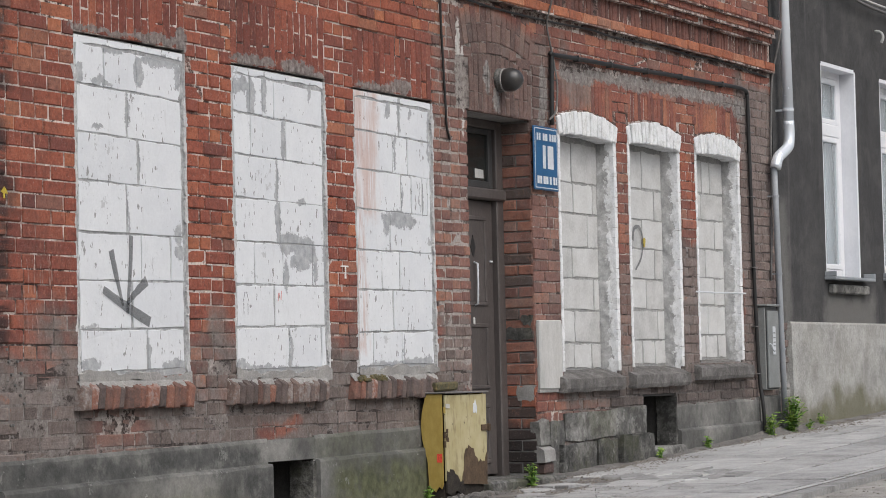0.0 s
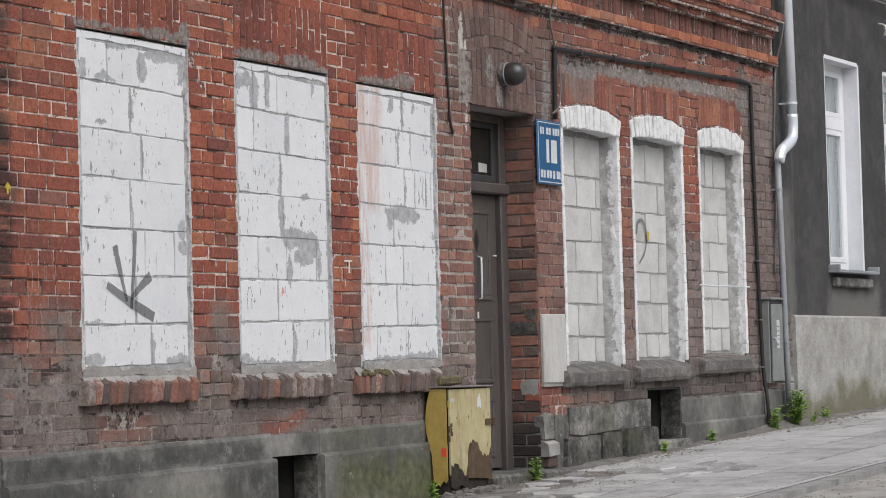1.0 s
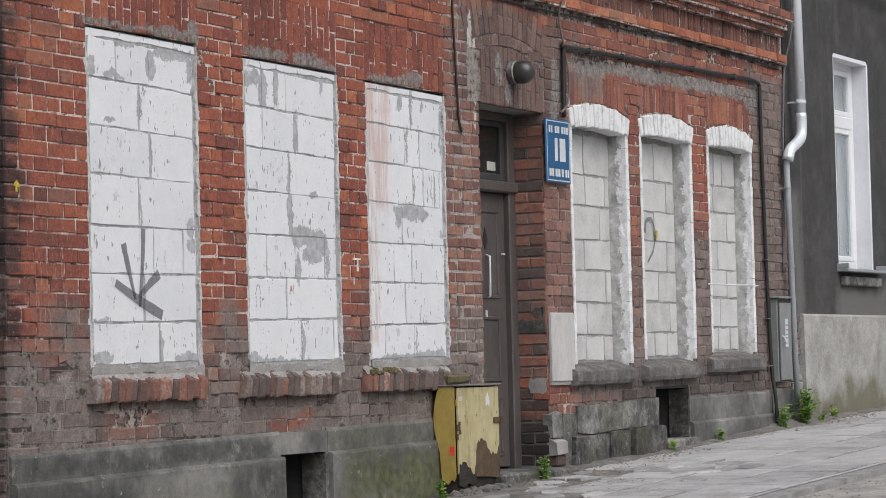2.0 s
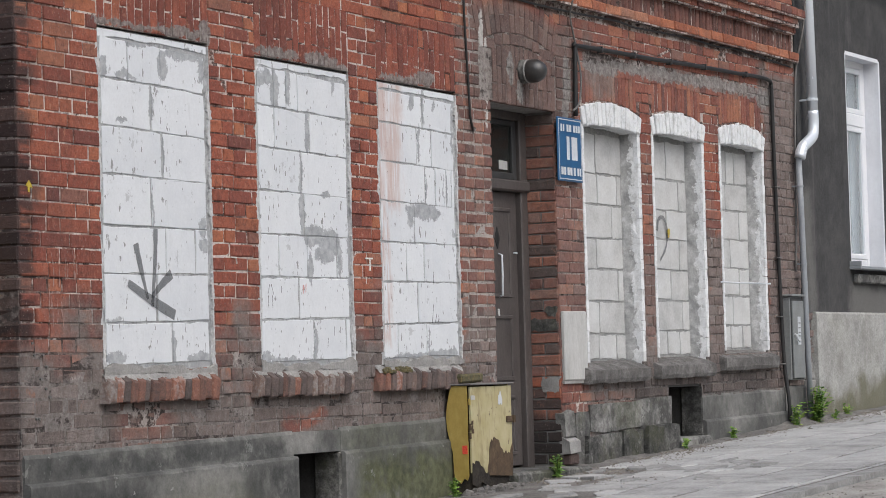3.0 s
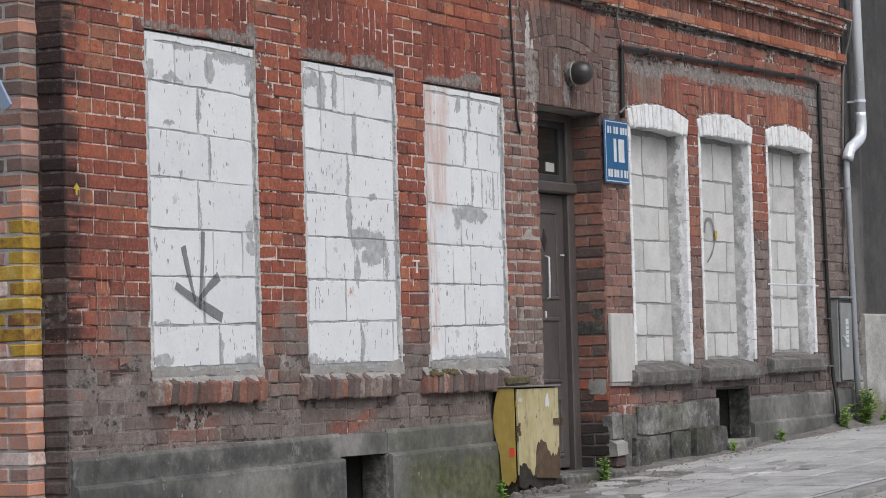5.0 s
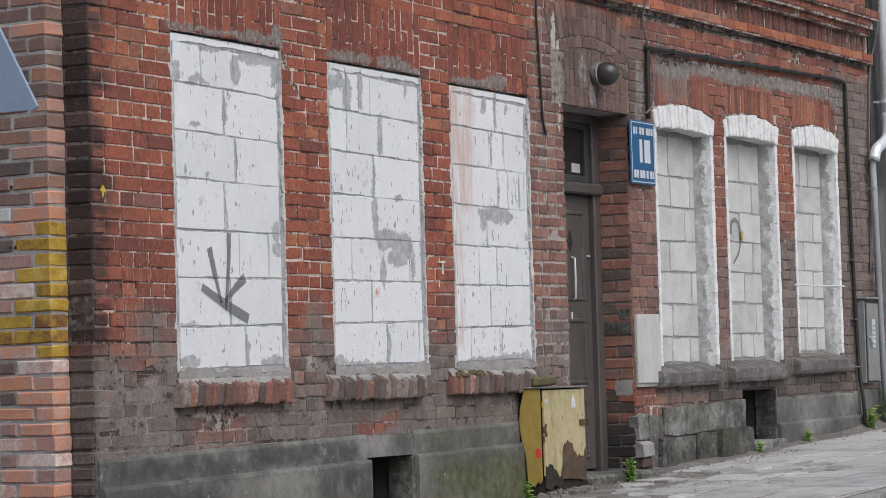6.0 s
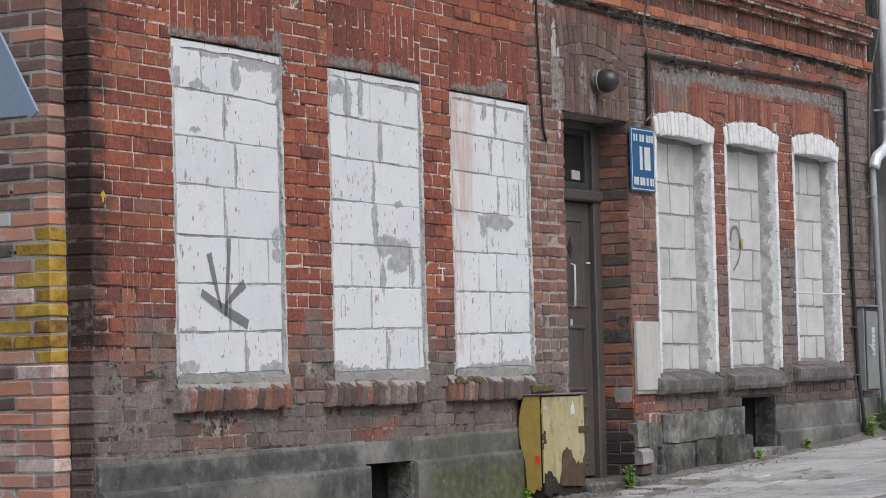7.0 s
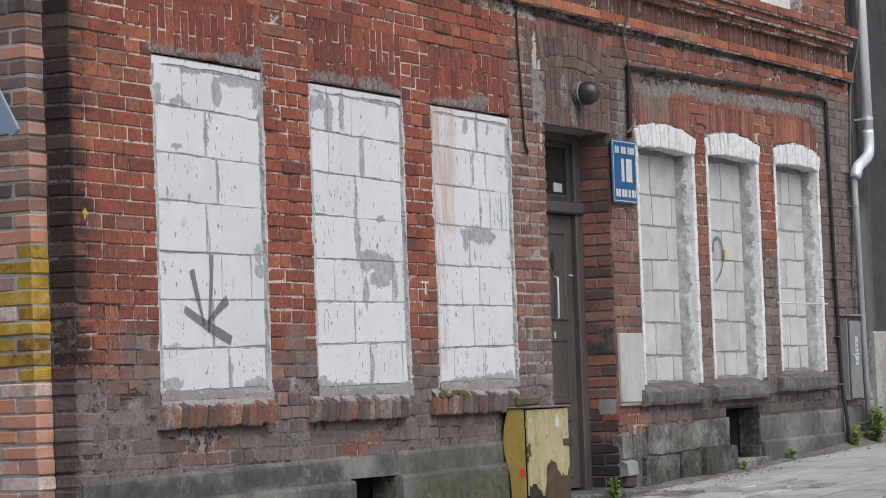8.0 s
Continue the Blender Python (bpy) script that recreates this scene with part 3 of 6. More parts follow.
def plinth_material():
    """Trowelled cement render: broad dark damp stains, pale scuffs, flaked spots, olive algae."""
    m, nt, b = shader("cement_plinth")
    n = Net(nt)
    base = n.ramp(n.math('ADD', n.math('MULTIPLY', n.noise(1.7, 4, 0.55), 0.75), n.math('MULTIPLY', n.noise(11, 5, 0.65), 0.25)), [(0.40, (0.085, 0.084, 0.079)), (0.5, (0.145, 0.143, 0.133)), (0.60, (0.225, 0.22, 0.205))])
    x, z = n.xz(0.16, 3.0)
    darkened = n.any([n.zone(x, z, -0.6, 1.75, 0.22, 0.36, 0.05, 0.9), n.zone(x, z, -1, 0.3, -1, 0.19, 0.09, 0.95), n.zone(x, z, 1.3, 1.95, -1, 0.24, 0.1, 0.9), n.zone(x, z, 2.6, 4.5, 0.05, 0.26, 0.07, 0.7), n.zone(x, z, 9.2, 10.4, -1, 0.36, 0.1, 0.4)])
    darkened = n.math('MULTIPLY', darkened, n.step(n.noise(3.2, 6, 0.7, None, 17.0), 0.66, 0.5))
    base = n.mix(darkened, base, n.ramp(n.noise(12, 5, 0.7), [(0.35, (0.04, 0.041, 0.039)), (0.65, (0.08, 0.081, 0.077))]))
    alg = n.any([n.zone(x, z, 2.55, 4.5, -1, 0.22, 0.1, 0.9), n.zone(x, z, 2.4, 3.6, 0.25, 0.4, 0.1, 0.35), n.zone(x, z, 0.5, 1.4, -1, 0.1, 0.15, 0.4)])
    alg = n.math('MULTIPLY', alg, n.step(n.noise(3.0, 6, 0.7, None, 12.0), 0.30, 0.52))
    base = n.mix(alg, base, n.ramp(n.noise(15, 4), [(0.35, (0.055, 0.063, 0.028)), (0.65, (0.125, 0.13, 0.065))]))
    flake = n.step(n.noise(6, 7, 0.75, (1, 1, 0.8), 3.0), 0.635, 0.65)
    base = n.mix(n.math('MULTIPLY', flake, 0.6), base, (0.26, 0.258, 0.245))
    spot = n.step(n.noise(21, 4, 0.6, None, 31.0), 0.70, 0.73)
    base = n.mix(n.math('MULTIPLY', spot, 0.6), base, (0.38, 0.375, 0.36))
    n.put(b.inputs["Base Color"], n.grain(n.grain(base, 0.1, 90), 0.12, 24))
    b.inputs["Roughness"].default_value = 0.93
    n.bump(b, n.math('ADD', n.math('MULTIPLY', n.noise(40, 5, 0.7), 0.6), n.math('SUBTRACT', n.math('MULTIPLY', n.noise(6, 5, 0.6), 1.5), n.math('MULTIPLY', flake, 0.3))), 0.6, 0.01)
    return m


M_PLINTH = plinth_material()
M_STONE = algae_material("rough_stone", [(0.41, (0.028, 0.028, 0.026)), (0.5, (0.085, 0.083, 0.077)), (0.60, (0.23, 0.222, 0.208))], 18, (0.085, 0.09, 0.045), 0.4)
M_CEMENT_OLD = algae_material("flaking_cement", [(0.43, (0.07, 0.068, 0.063)), (0.5, (0.165, 0.161, 0.15)), (0.58, (0.30, 0.295, 0.276))], 12, (0.12, 0.125, 0.07), 0.3, None, True, 0.85)
M_SILL_STONE = plain("rough_sill", [(0.06, 0.056, 0.052), (0.14, 0.132, 0.124), (0.29, 0.28, 0.268)], 0.95, scale=9, fine=30, spread=0.45, bump=1.0, dist=0.014)
M_PAVE = plain("pavement_slab", [(0.22, 0.218, 0.212), (0.355, 0.353, 0.347), (0.46, 0.458, 0.452)], 0.9, scale=5, fine=40, spread=0.4, bump=0.6, grain=0.14, rnd=True, vary=0.2)
M_KERB = plain("kerb_concrete", [(0.13, 0.128, 0.124), (0.26, 0.257, 0.25), (0.40, 0.395, 0.385)], 0.93, scale=6, fine=40, spread=0.45, bump=0.8, dist=0.006, grain=0.14)
M_GROUND = plain("sandy_ground", [(0.08, 0.071, 0.06), (0.17, 0.155, 0.137), (0.28, 0.26, 0.235)], 0.97, scale=3, fine=55, spread=0.5, bump=0.9, dist=0.01)
M_SOIL = plain("dark_soil", [(0.075, 0.069, 0.063), (0.18, 0.169, 0.157), (0.32, 0.305, 0.288)], 0.97, scale=5, fine=50, spread=0.5, bump=1.0, dist=0.012)
M_ROAD = plain("road", [(0.19, 0.178, 0.16), (0.32, 0.305, 0.283), (0.42, 0.403, 0.375)], 0.95, scale=4, fine=30, spread=0.32, bump=0.8, dist=0.008)
# cement of the cellar holes, with their deep shade painted in as near-black
M_CELLAR = plain("shaded_cement", [(0.02, 0.02, 0.019), (0.05, 0.048, 0.045), (0.08, 0.076, 0.07)], 0.95, spread=0.5, bump=0.6)
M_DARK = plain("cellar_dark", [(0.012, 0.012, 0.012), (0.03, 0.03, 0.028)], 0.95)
M_DOOR = plain("door_paint", [(0.036, 0.03, 0.029), (0.075, 0.064, 0.06), (0.12, 0.106, 0.1)], 0.6, scale=5, fine=50, spread=0.5, bump=0.4, stretch=(1, 1, 0.3), grain=0.1)
M_BLACK = plain("black_plastic", [(0.012, 0.012, 0.012), (0.025, 0.024, 0.023)], 0.5, bump=0.1, grain=0.05)
M_CABLE = plain("grey_cable", [(0.10, 0.095, 0.09), (0.2, 0.19, 0.18)], 0.7, bump=0.1)
M_ZINC = plain("zinc", [(0.74, 0.78, 0.82), (0.80, 0.84, 0.88)], 0.25, 0.3, scale=2, fine=12, bump=0.03, grain=0.02)
M_GREYPIPE = plain("grey_pipe", [(0.24, 0.255, 0.27), (0.33, 0.345, 0.36)], 0.5, 0.0, bump=0.1, grain=0.05)
M_BOXGREY = plain("grey_paint", [(0.17, 0.177, 0.172), (0.26, 0.27, 0.265)], 0.5, scale=6, bump=0.15, grain=0.07)
M_DARKGREY = plain("dark_grey_paint", [(0.03, 0.03, 0.03), (0.06, 0.06, 0.06)], 0.6, bump=0.15)
M_SIGN = plain("blue_enamel", [(0.015, 0.08, 0.19), (0.022, 0.115, 0.26)], 0.35, scale=9, bump=0.08, grain=0.05)
M_SIGNWHITE = plain("white_enamel", [(0.5, 0.52, 0.54), (0.68, 0.7, 0.72)], 0.4, bump=0.05, grain=0.05)
M_PLAQUE = plain("weathered_board", [(0.33, 0.33, 0.31), (0.48, 0.475, 0.455), (0.58, 0.575, 0.56)], 0.8, scale=6, fine=50, spread=0.5, bump=0.4, stretch=(1, 1, 0.3), grain=0.08)
M_PLASTER = algae_material("dark_plaster", [(0.36, (0.033, 0.032, 0.033)), (0.5, (0.049, 0.048, 0.048)), (0.66, (0.075, 0.073, 0.07))], 9, (0.16, 0.155, 0.145), 0.16, [(11.75, 13.2, 1.0, 1.42), (14.0, 15.0, 1.0, 1.42), (10.55, 10.8, 1.0, 2.3)], True, 0.06)
M_PLASTER_LOW = algae_material("pale_render", [(0.38, (0.26, 0.255, 0.238)), (0.5, (0.35, 0.345, 0.325)), (0.62, (0.45, 0.445, 0.425))], 12, (0.115, 0.108, 0.055), 0.18, [(11.7, 12.7, -1, 0.56), (10.5, 16, -1, 0.44)], False, 0.12)
M_PVC = plain("white_pvc", [(0.74, 0.75, 0.77), (0.82, 0.83, 0.85)], 0.3, bump=0.03, grain=0.03)
M_REVEALWHITE = plain("white_plaster", [(0.62, 0.63, 0.66), (0.76, 0.77, 0.8)], 0.75, bump=0.15, grain=0.05)
M_GREEN = plain("weed_leaf", [(0.06, 0.13, 0.02), (0.13, 0.25, 0.035), (0.27, 0.38, 0.06)], 0.6, scale=14, bump=0.1, rnd=False)
M_LITTER = plain("litter", [(0.06, 0.052, 0.044), (0.17, 0.148, 0.124), (0.33, 0.305, 0.27)], 0.95, scale=30, spread=0.6, rnd=False)
M_MOSS = plain("moss", [(0.06, 0.058, 0.035), (0.13, 0.115, 0.06), (0.25, 0.18, 0.06)], 0.95, scale=20, fine=80, spread=0.5, bump=1.0, dist=0.01)
M_SPRAY = plain("grey_spray", [(0.07, 0.072, 0.077), (0.10, 0.103, 0.108), (0.16, 0.16, 0.165)], 0.8, scale=16, spread=0.5, bump=0.1)
M_SPRAY.node_tree.nodes["Principled BSDF"].inputs["Alpha"].default_value = 0.58
M_SIGNBACK = plain("sign_back", [(0.235, 0.30, 0.40), (0.29, 0.36, 0.46)], 0.42, 0.0, scale=3, bump=0.05, grain=0.03)
M_BASE = plain("dark_base", [(0.012, 0.01, 0.008), (0.03, 0.024, 0.018), (0.06, 0.048, 0.035)], 0.95, scale=14, spread=0.4, bump=1.0, dist=0.01)
M_RUST = plain("rust", [(0.03, 0.02, 0.014), (0.085, 0.055, 0.032), (0.15, 0.11, 0.06)], 0.95, scale=12, spread=0.5, bump=0.8)
M_GLOBE = plain("dusty_globe", [(0.022, 0.021, 0.02), (0.042, 0.04, 0.038), (0.065, 0.062, 0.06)], 0.3, scale=9, spread=0.5, bump=0.1, grain=0.06)
M_YELLOW_PAINT = plain("yellow_paint", [(0.4, 0.3, 0.03), (0.55, 0.42, 0.05)], 0.6)
M_CHALK = plain("white_scratch", [(0.55, 0.52, 0.48), (0.7, 0.68, 0.64)], 0.8)
M_SCRATCH = plain("pale_scratch", [(0.25, 0.13, 0.10), (0.42, 0.30, 0.26)], 0.8)
M_RED = plain("red_paint", [(0.75, 0.07, 0.04), (0.8, 0.1, 0.06)], 0.6)


def cabinet_material():
    m, nt, b = shader("yellow_cabinet_paint")
    n = Net(nt)
    base = n.ramp(n.noise(5, 4, 0.6), [(0.3, (0.37, 0.31, 0.15)), (0.6, (0.46, 0.41, 0.24)), (0.8, (0.52, 0.49, 0.33))])
    run = n.noise(20, 5, 0.65, (1.6, 1.6, 0.28))
    base = n.mix(n.math('MULTIPLY', n.step(run, 0.52, 0.72), 0.85), base, (0.2, 0.15, 0.075))
    base = n.mix(n.math('MULTIPLY', n.step(n.noise(4.5, 6, 0.7, (1, 1, 0.7), 6.0), 0.52, 0.66), 0.6), base, (0.23, 0.19, 0.085))
    base = n.mix(n.math('MULTIPLY', n.step(n.noise(26, 4, 0.6, (1, 1, 0.6), 8.0), 0.67, 0.7), 0.8), base, (0.07, 0.045, 0.025))
    n.put(b.inputs["Base Color"], base)
    b.inputs["Roughness"].default_value = 0.6
    n.bump(b, run, 0.3, 0.003)
    return m


def glass_material(name, tint, rough=0.05):
    m, nt, b = shader(name)
    b.inputs["Base Color"].default_value = (*tint, 1)
    b.inputs["Roughness"].default_value = rough
    b.inputs["Transmission Weight"].default_value = 0.85
    b.inputs["IOR"].default_value = 1.45
    return m


M_CABINET = cabinet_material()
M_CABINET_SIDE = plain("ochre_cabinet_side", [(0.16, 0.10, 0.03), (0.37, 0.26, 0.06), (0.45, 0.33, 0.09), (0.5, 0.39, 0.14)], 0.6, scale=7, fine=30, spread=0.5, bump=0.15, grain=0.05, stretch=(1, 1, 0.5))
M_GLASS = glass_material("window_glass", (0.75, 0.8, 0.82))
M_CURTAIN = plain("net_curtain", [(0.42, 0.43, 0.43), (0.52, 0.53, 0.53)], 0.9, scale=4, bump=0.2, stretch=(4, 1, 0.3), grain=0.05)
M_ROOF = plain("roof_felt", [(0.05, 0.05, 0.05), (0.09, 0.088, 0.085)], 0.95)


# ---- the setting: ground, road, kerb, pavement ----
SLOPE, LEVEL = 0.0385, -0.215


def gz(x):
    """Height of the pavement at x: the street climbs to the right."""
    return LEVEL + SLOPE * x


def sloped(soup, x0, x1, y0, y1, top, thick, steps=1):
    """A slab that follows the street's slope."""
    for i in range(steps):
        a, b = x0 + (x1 - x0) * i / steps, x0 + (x1 - x0) * (i + 1) / steps
        soup.add([(a, y0, gz(a) + top - thick), (b, y0, gz(b) + top - thick), (b, y1, gz(b) + top - thick), (a, y1, gz(a) + top - thick),
                  (a, y0, gz(a) + top), (b, y0, gz(b) + top), (b, y1, gz(b) + top), (a, y1, gz(a) + top)],
                 [(0, 3, 2, 1), (4, 5, 6, 7), (0, 1, 5, 4), (1, 2, 6, 5), (2, 3, 7, 6), (3, 0, 4, 7)])
    return soup


g = Soup()
g.add([(-400, -400, gz(-400) - 0.16), (400, -400, gz(400) - 0.16), (400, 400, gz(400) - 0.16), (-400, 400, gz(-400) - 0.16)], [(0, 1, 2, 3)])
ground = solid("ground", g, M_GROUND, "bare sandy ground that carries the street", "ground", kind="structure")
road = solid("road", sloped(Soup(), -60, 80, -9.5, -2.36, -0.042, 0.05), M_ROAD, "dusty pale grey road surface beside the kerb", "road", kind="structure")
pavement = solid("pavement", sloped(Soup(), -60, 80, -2.22, 0.4, -0.004, 0.12), M_SOIL, "worn grey concrete slab pavement along the brick house", "pavement", kind="structure")
rng = random.Random(4)
kerb = solid("kerb", sloped(Soup(), -60, 80, -2.34, -2.24, -0.03, 0.12), M_KERB, "low worn concrete kerb between pavement and road", "kerb", kind="structure")


def slab_piece(x0, x1, y0, y1, lift, rr):
    s = Soup()
    c = 0.004
    z = [gz(x0) + lift + rr.uniform(-.002, .002), gz(x1) + lift + rr.uniform(-.002, .002), gz(x1) + lift + rr.uniform(-.002, .002), gz(x0) + lift + rr.uniform(-.002, .002)]
    p = [(x0, y0), (x1, y0), (x1, y1), (x0, y1)]
    q = [(x0 + c, y0 + c), (x1 - c, y0 + c), (x1 - c, y1 - c), (x0 + c, y1 - c)]
    s.add([(a[0], a[1], b) for a, b in zip(q, z)] + [(a[0], a[1], b - c) for a, b in zip(p, z)] + [(a[0], a[1], b - 0.05) for a, b in zip(p, z)],
          [(0, 1, 2, 3)] + [f for i in range(4) for f in ((4 + i, 4 + (i + 1) % 4, (i + 1) % 4, i), (8 + i, 8 + (i + 1) % 4, 4 + (i + 1) % 4, 4 + i))])
    return s


# ---- the brick house: wall body with its openings ----
WX0, WX1, WTOP = -0.715, 10.44, 6.2
# left, right, bottom, top of each opening
W1, W2, W3 = (0.0, 1.065, 0.76, 2.585), (1.55, 2.63, 0.76, 2.565), (2.98, 4.04, 0.77, 2.548)
W4, W5, W6 = (6.015, 6.995, 0.72, 2.51), (7.285, 8.26, 0.745, 2.53), (8.655, 9.59, 0.79, 2.535)
DOOR = (4.545, 5.535, -0.4, 2.53)
C1, C2 = (1.86, 2.40, -0.4, 0.262), (7.48, 8.08, -0.4, 0.545)
UPW = (8.5, 9.42, 3.79, 5.3)
HOLES = [W1, W2, W3, *[(h[0], h[1], h[2], h[3] + .06) for h in (W4, W5, W6)], (DOOR[0] - .01, DOOR[1] + .016, DOOR[2], DOOR[3] + .01), (C1[0] - .03, C1[1] + .03, C1[2], C1[3] + .02), (C2[0] - .03, C2[1] + .03, C2[2], C2[3] + .02), UPW]


def pierced(x0, x1, z0, z1, y0, y1, holes):
    """One connected wall from y0 to y1 with rectangular openings right through it."""
    xs = sorted({x0, x1, *[v for h in holes for v in h[:2] if x0 < v < x1]})
    zs = sorted({z0, z1, *[v for h in holes for v in h[2:] if z0 < v < z1]})

    def full(i, k):
        if not (0 <= i < len(xs) - 1 and 0 <= k < len(zs) - 1):
            return False
        mx, mz = (xs[i] + xs[i + 1]) / 2, (zs[k] + zs[k + 1]) / 2
        return not any(h[0] < mx < h[1] and h[2] < mz < h[3] for h in holes)

    n, s = len(zs), Soup()
    s.v = [(x, y, z) for y in (y0, y1) for x in xs for z in zs]
    back = len(xs) * n
    for i in range(len(xs) - 1):
        for k in range(n - 1):
            if not full(i, k):
                continue
            a, b, c, d = i * n + k, (i + 1) * n + k, (i + 1) * n + k + 1, i * n + k + 1
            s.f += [(a, b, c, d), (back + d, back + c, back + b, back + a)]
            for near, p, q in (((i, k - 1), b, a), ((i + 1, k), c, b), ((i, k + 1), d, c), ((i - 1, k), a, d)):
                if not full(*near):
                    s.f.append((p, q, back + q, back + p))
    return s


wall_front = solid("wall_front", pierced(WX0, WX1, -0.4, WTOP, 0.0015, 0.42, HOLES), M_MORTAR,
                   "old red brick street wall, stained with soot and cement, shade painted into its left corner", "wall", kind="structure")
wall_side = solid("wall_side", Soup().box(-0.851, -0.45, 0.43, 7.5, -0.6, WTOP).box(-0.851, WX0 - 0.002, 0.158, 0.43, -0.6, WTOP), M_SIDE_MORTAR,
                  "brick end wall with yellow-painted quoin bricks", "wall", kind="structure")
wall_back = solid("wall_back", Soup().box(-0.84, WX1, 7.5, 7.8, -0.6, WTOP), M_MORTAR, "plain rear wall of the brick house", "wall", kind="structure")
house_roof = solid("roof", Soup().box(-1.0, WX1, -0.25, 8.0, WTOP + 0.003, WTOP + 0.16), M_ROOF, "flat dark roof of the brick house", "roof", kind="structure")
# added near-black wall, standing in for the unlit rooms behind
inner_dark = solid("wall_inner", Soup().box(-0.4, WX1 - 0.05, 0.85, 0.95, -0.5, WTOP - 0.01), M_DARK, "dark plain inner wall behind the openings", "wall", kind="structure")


def lv(x):
    """How the brick courses sag and rise along the facade."""
    return -0.006 * x if x < 4 else -0.024 + 0.008 * (x - 4)


# door arch: centre, radius of its underside, thickness
AX, AZ, AR, AT = 4.985, 1.237, 1.787, 0.27
PITCH = 0.077
CORNICE = 3.305


def free_spans(z0, z1):
    """Stretches of one course that hold ordinary bricks."""
    zm = (z0 + z1) / 2
    gaps = []
    for h, top in ((W1, 2.958), (W2, 2.945), (W3, 2.925), (UPW, 5.3)):
        if h[2] - 0.01 < zm < top:
            gaps.append((h[0], h[1]))
    for h, top in ((W4, 2.86), (W5, 2.88), (W6, 2.90)):
        if h[2] - 0.03 < zm < 2.70:
            gaps.append((h[0] - 0.035, h[1] + 0.06))
        elif h[2] < zm < top:
            gaps.append((h[0] + 0.02, h[1] - 0.02))
    if zm < DOOR[3]:
        gaps.append((DOOR[0], DOOR[1]))
    if DOOR[3] <= zm < AZ + AR + AT:
        half = min(0.60, math.sqrt((AR + AT) ** 2 - (zm - AZ) ** 2))
        gaps.append((AX - half, AX + half))
    if zm < C2[3] + 0.01:
        gaps.append((C2[0] - 0.04, C2[1] + 0.06))
    if 2.93 < zm < 3.0:
        gaps.append((6.05, 9.3))
    x, out = WX0, []
    for a, b in sorted(gaps):
        if a - x > 0.03:
            out.append((x, a))
        x = max(x, b)
    if WX1 - x > 0.03:
        out.append((x, WX1))
    return out


def course_bricks(k, z0, z1, rr):
    for a, b in free_spans(z0, z1):
        x, i = a, 0
        while x < b - 0.02:
            # courses of headers and of stretchers by turns, with odd bricks among them
            w = 0.118 if (k % 2 == 0) != (rr.random() < 0.14) else 0.245
            if i == 0 and k % 4 == 1:
                w = 0.18
            if 4.03 < x < 4.56 and b < 4.7:
                w = rr.uniform(0.10, 0.15)
            w += rr.uniform(-.007, .007)
            e = min(x + w, b)
            if b - e < 0.055:
                e = b
            if e - x > 0.03:
                yield x + 0.004, e - (0.004 if e < b else 0.001)
            x = e + 0.003
            i += 1


bricks_near, bricks_far = [], Soup()
rr = random.Random(11)
for k in range(-1, 60):
    z0 = 0.40 + k * PITCH
    z1 = z0 + PITCH
    if z1 > 4.6 or (CORNICE - 0.03 < (z0 + z1) / 2 < 3.76):
        continue
    for a, b in course_bricks(k, z0, z1, rr):
        m = (a + b) / 2
        d = lv(m)
        j = rr.uniform(0.003, 0.0055)
        yf = rr.uniform(-0.0065, -0.0015)
        if rr.random() < 0.03:
            yf -= 0.004
        if (z1 < 0.98 and m < 0.9) or (z1 < 0.70 and m < 4.3):
            # smeared over with cement: many bricks hardly stand out of it, some not at all
            yf = rr.uniform(-0.0035, 0.0012) if m > 0.9 else rr.uniform(-0.002, 0.0022)
        elif z1 < 0.75 and m > 5.9:
            yf = rr.uniform(-0.009, 0.001)
            j = rr.uniform(0.004, 0.009)
        if 4.04 < m < 4.56 and z0 > 0.6:
            # loose, wide-jointed bricks beside the door
            j, yf = rr.uniform(0.006, 0.010), rr.uniform(-0.006, 0.0)
        if m < -0.02 and z1 < 4.0:
            bricks_near.append((a, b, z0 + j + d, z1 - j + d, yf))
        elif z0 > 0.30:
            e = rr.uniform(-.002, .002)
            bricks_far.brick(a, b, z0 + j + d + e, z1 - j + d + e, yf, 0.02, 0.0045, 0.0032, rr, 0.003)

soldiers = Soup()
# soldier bricks of the flat arches over the left windows: one and a half bricks high
for h, top in ((W1, 2.958), (W2, 2.945), (W3, 2.925)):
    n = round((h[1] - h[0]) / 0.073)
    for i in range(n):
        a, b = h[0] + (h[1] - h[0]) * i / n, h[0] + (h[1] - h[0]) * (i + 1) / n
        cut = h[3] + (0.125 if i % 2 else 0.25) + rr.uniform(-.01, .01)
        d = lv((a + b) / 2) * 0.3
        soldiers.brick(a + .003, b - .003, h[3] + 0.003, cut - .004 + d, rr.uniform(-.006, -.001), 0.03, 0.005, 0.0022, rr)
        soldiers.brick(a + .003, b - .003, cut + .004 + d, top - .004 + d, rr.uniform(-.006, -.001), 0.03, 0.005, 0.0022, rr)
# lintel, flat course and arch ring over the door
n = 17
for i in range(n):
    a, b = DOOR[0] - 0.1 + 1.2 * i / n, DOOR[0] - 0.1 + 1.2 * (i + 1) / n
    top = AZ + math.sqrt(AR ** 2 - ((a + b) / 2 - AX) ** 2) - 0.085
    cut = DOOR[3] + (0.25 if i % 2 else 0.13)
    if a < DOOR[0] - 0.02 or b > DOOR[1] + 0.06:
        continue
    bricks_far.brick(a + .003, b - .003, DOOR[3], cut - .003, rr.uniform(-.007, -.001), 0.03, 0.005, 0.0025, rr)
    bricks_far.brick(a + .003, b - .003, cut + .003, top, rr.uniform(-.007, -.001), 0.03, 0.005, 0.0025, rr)
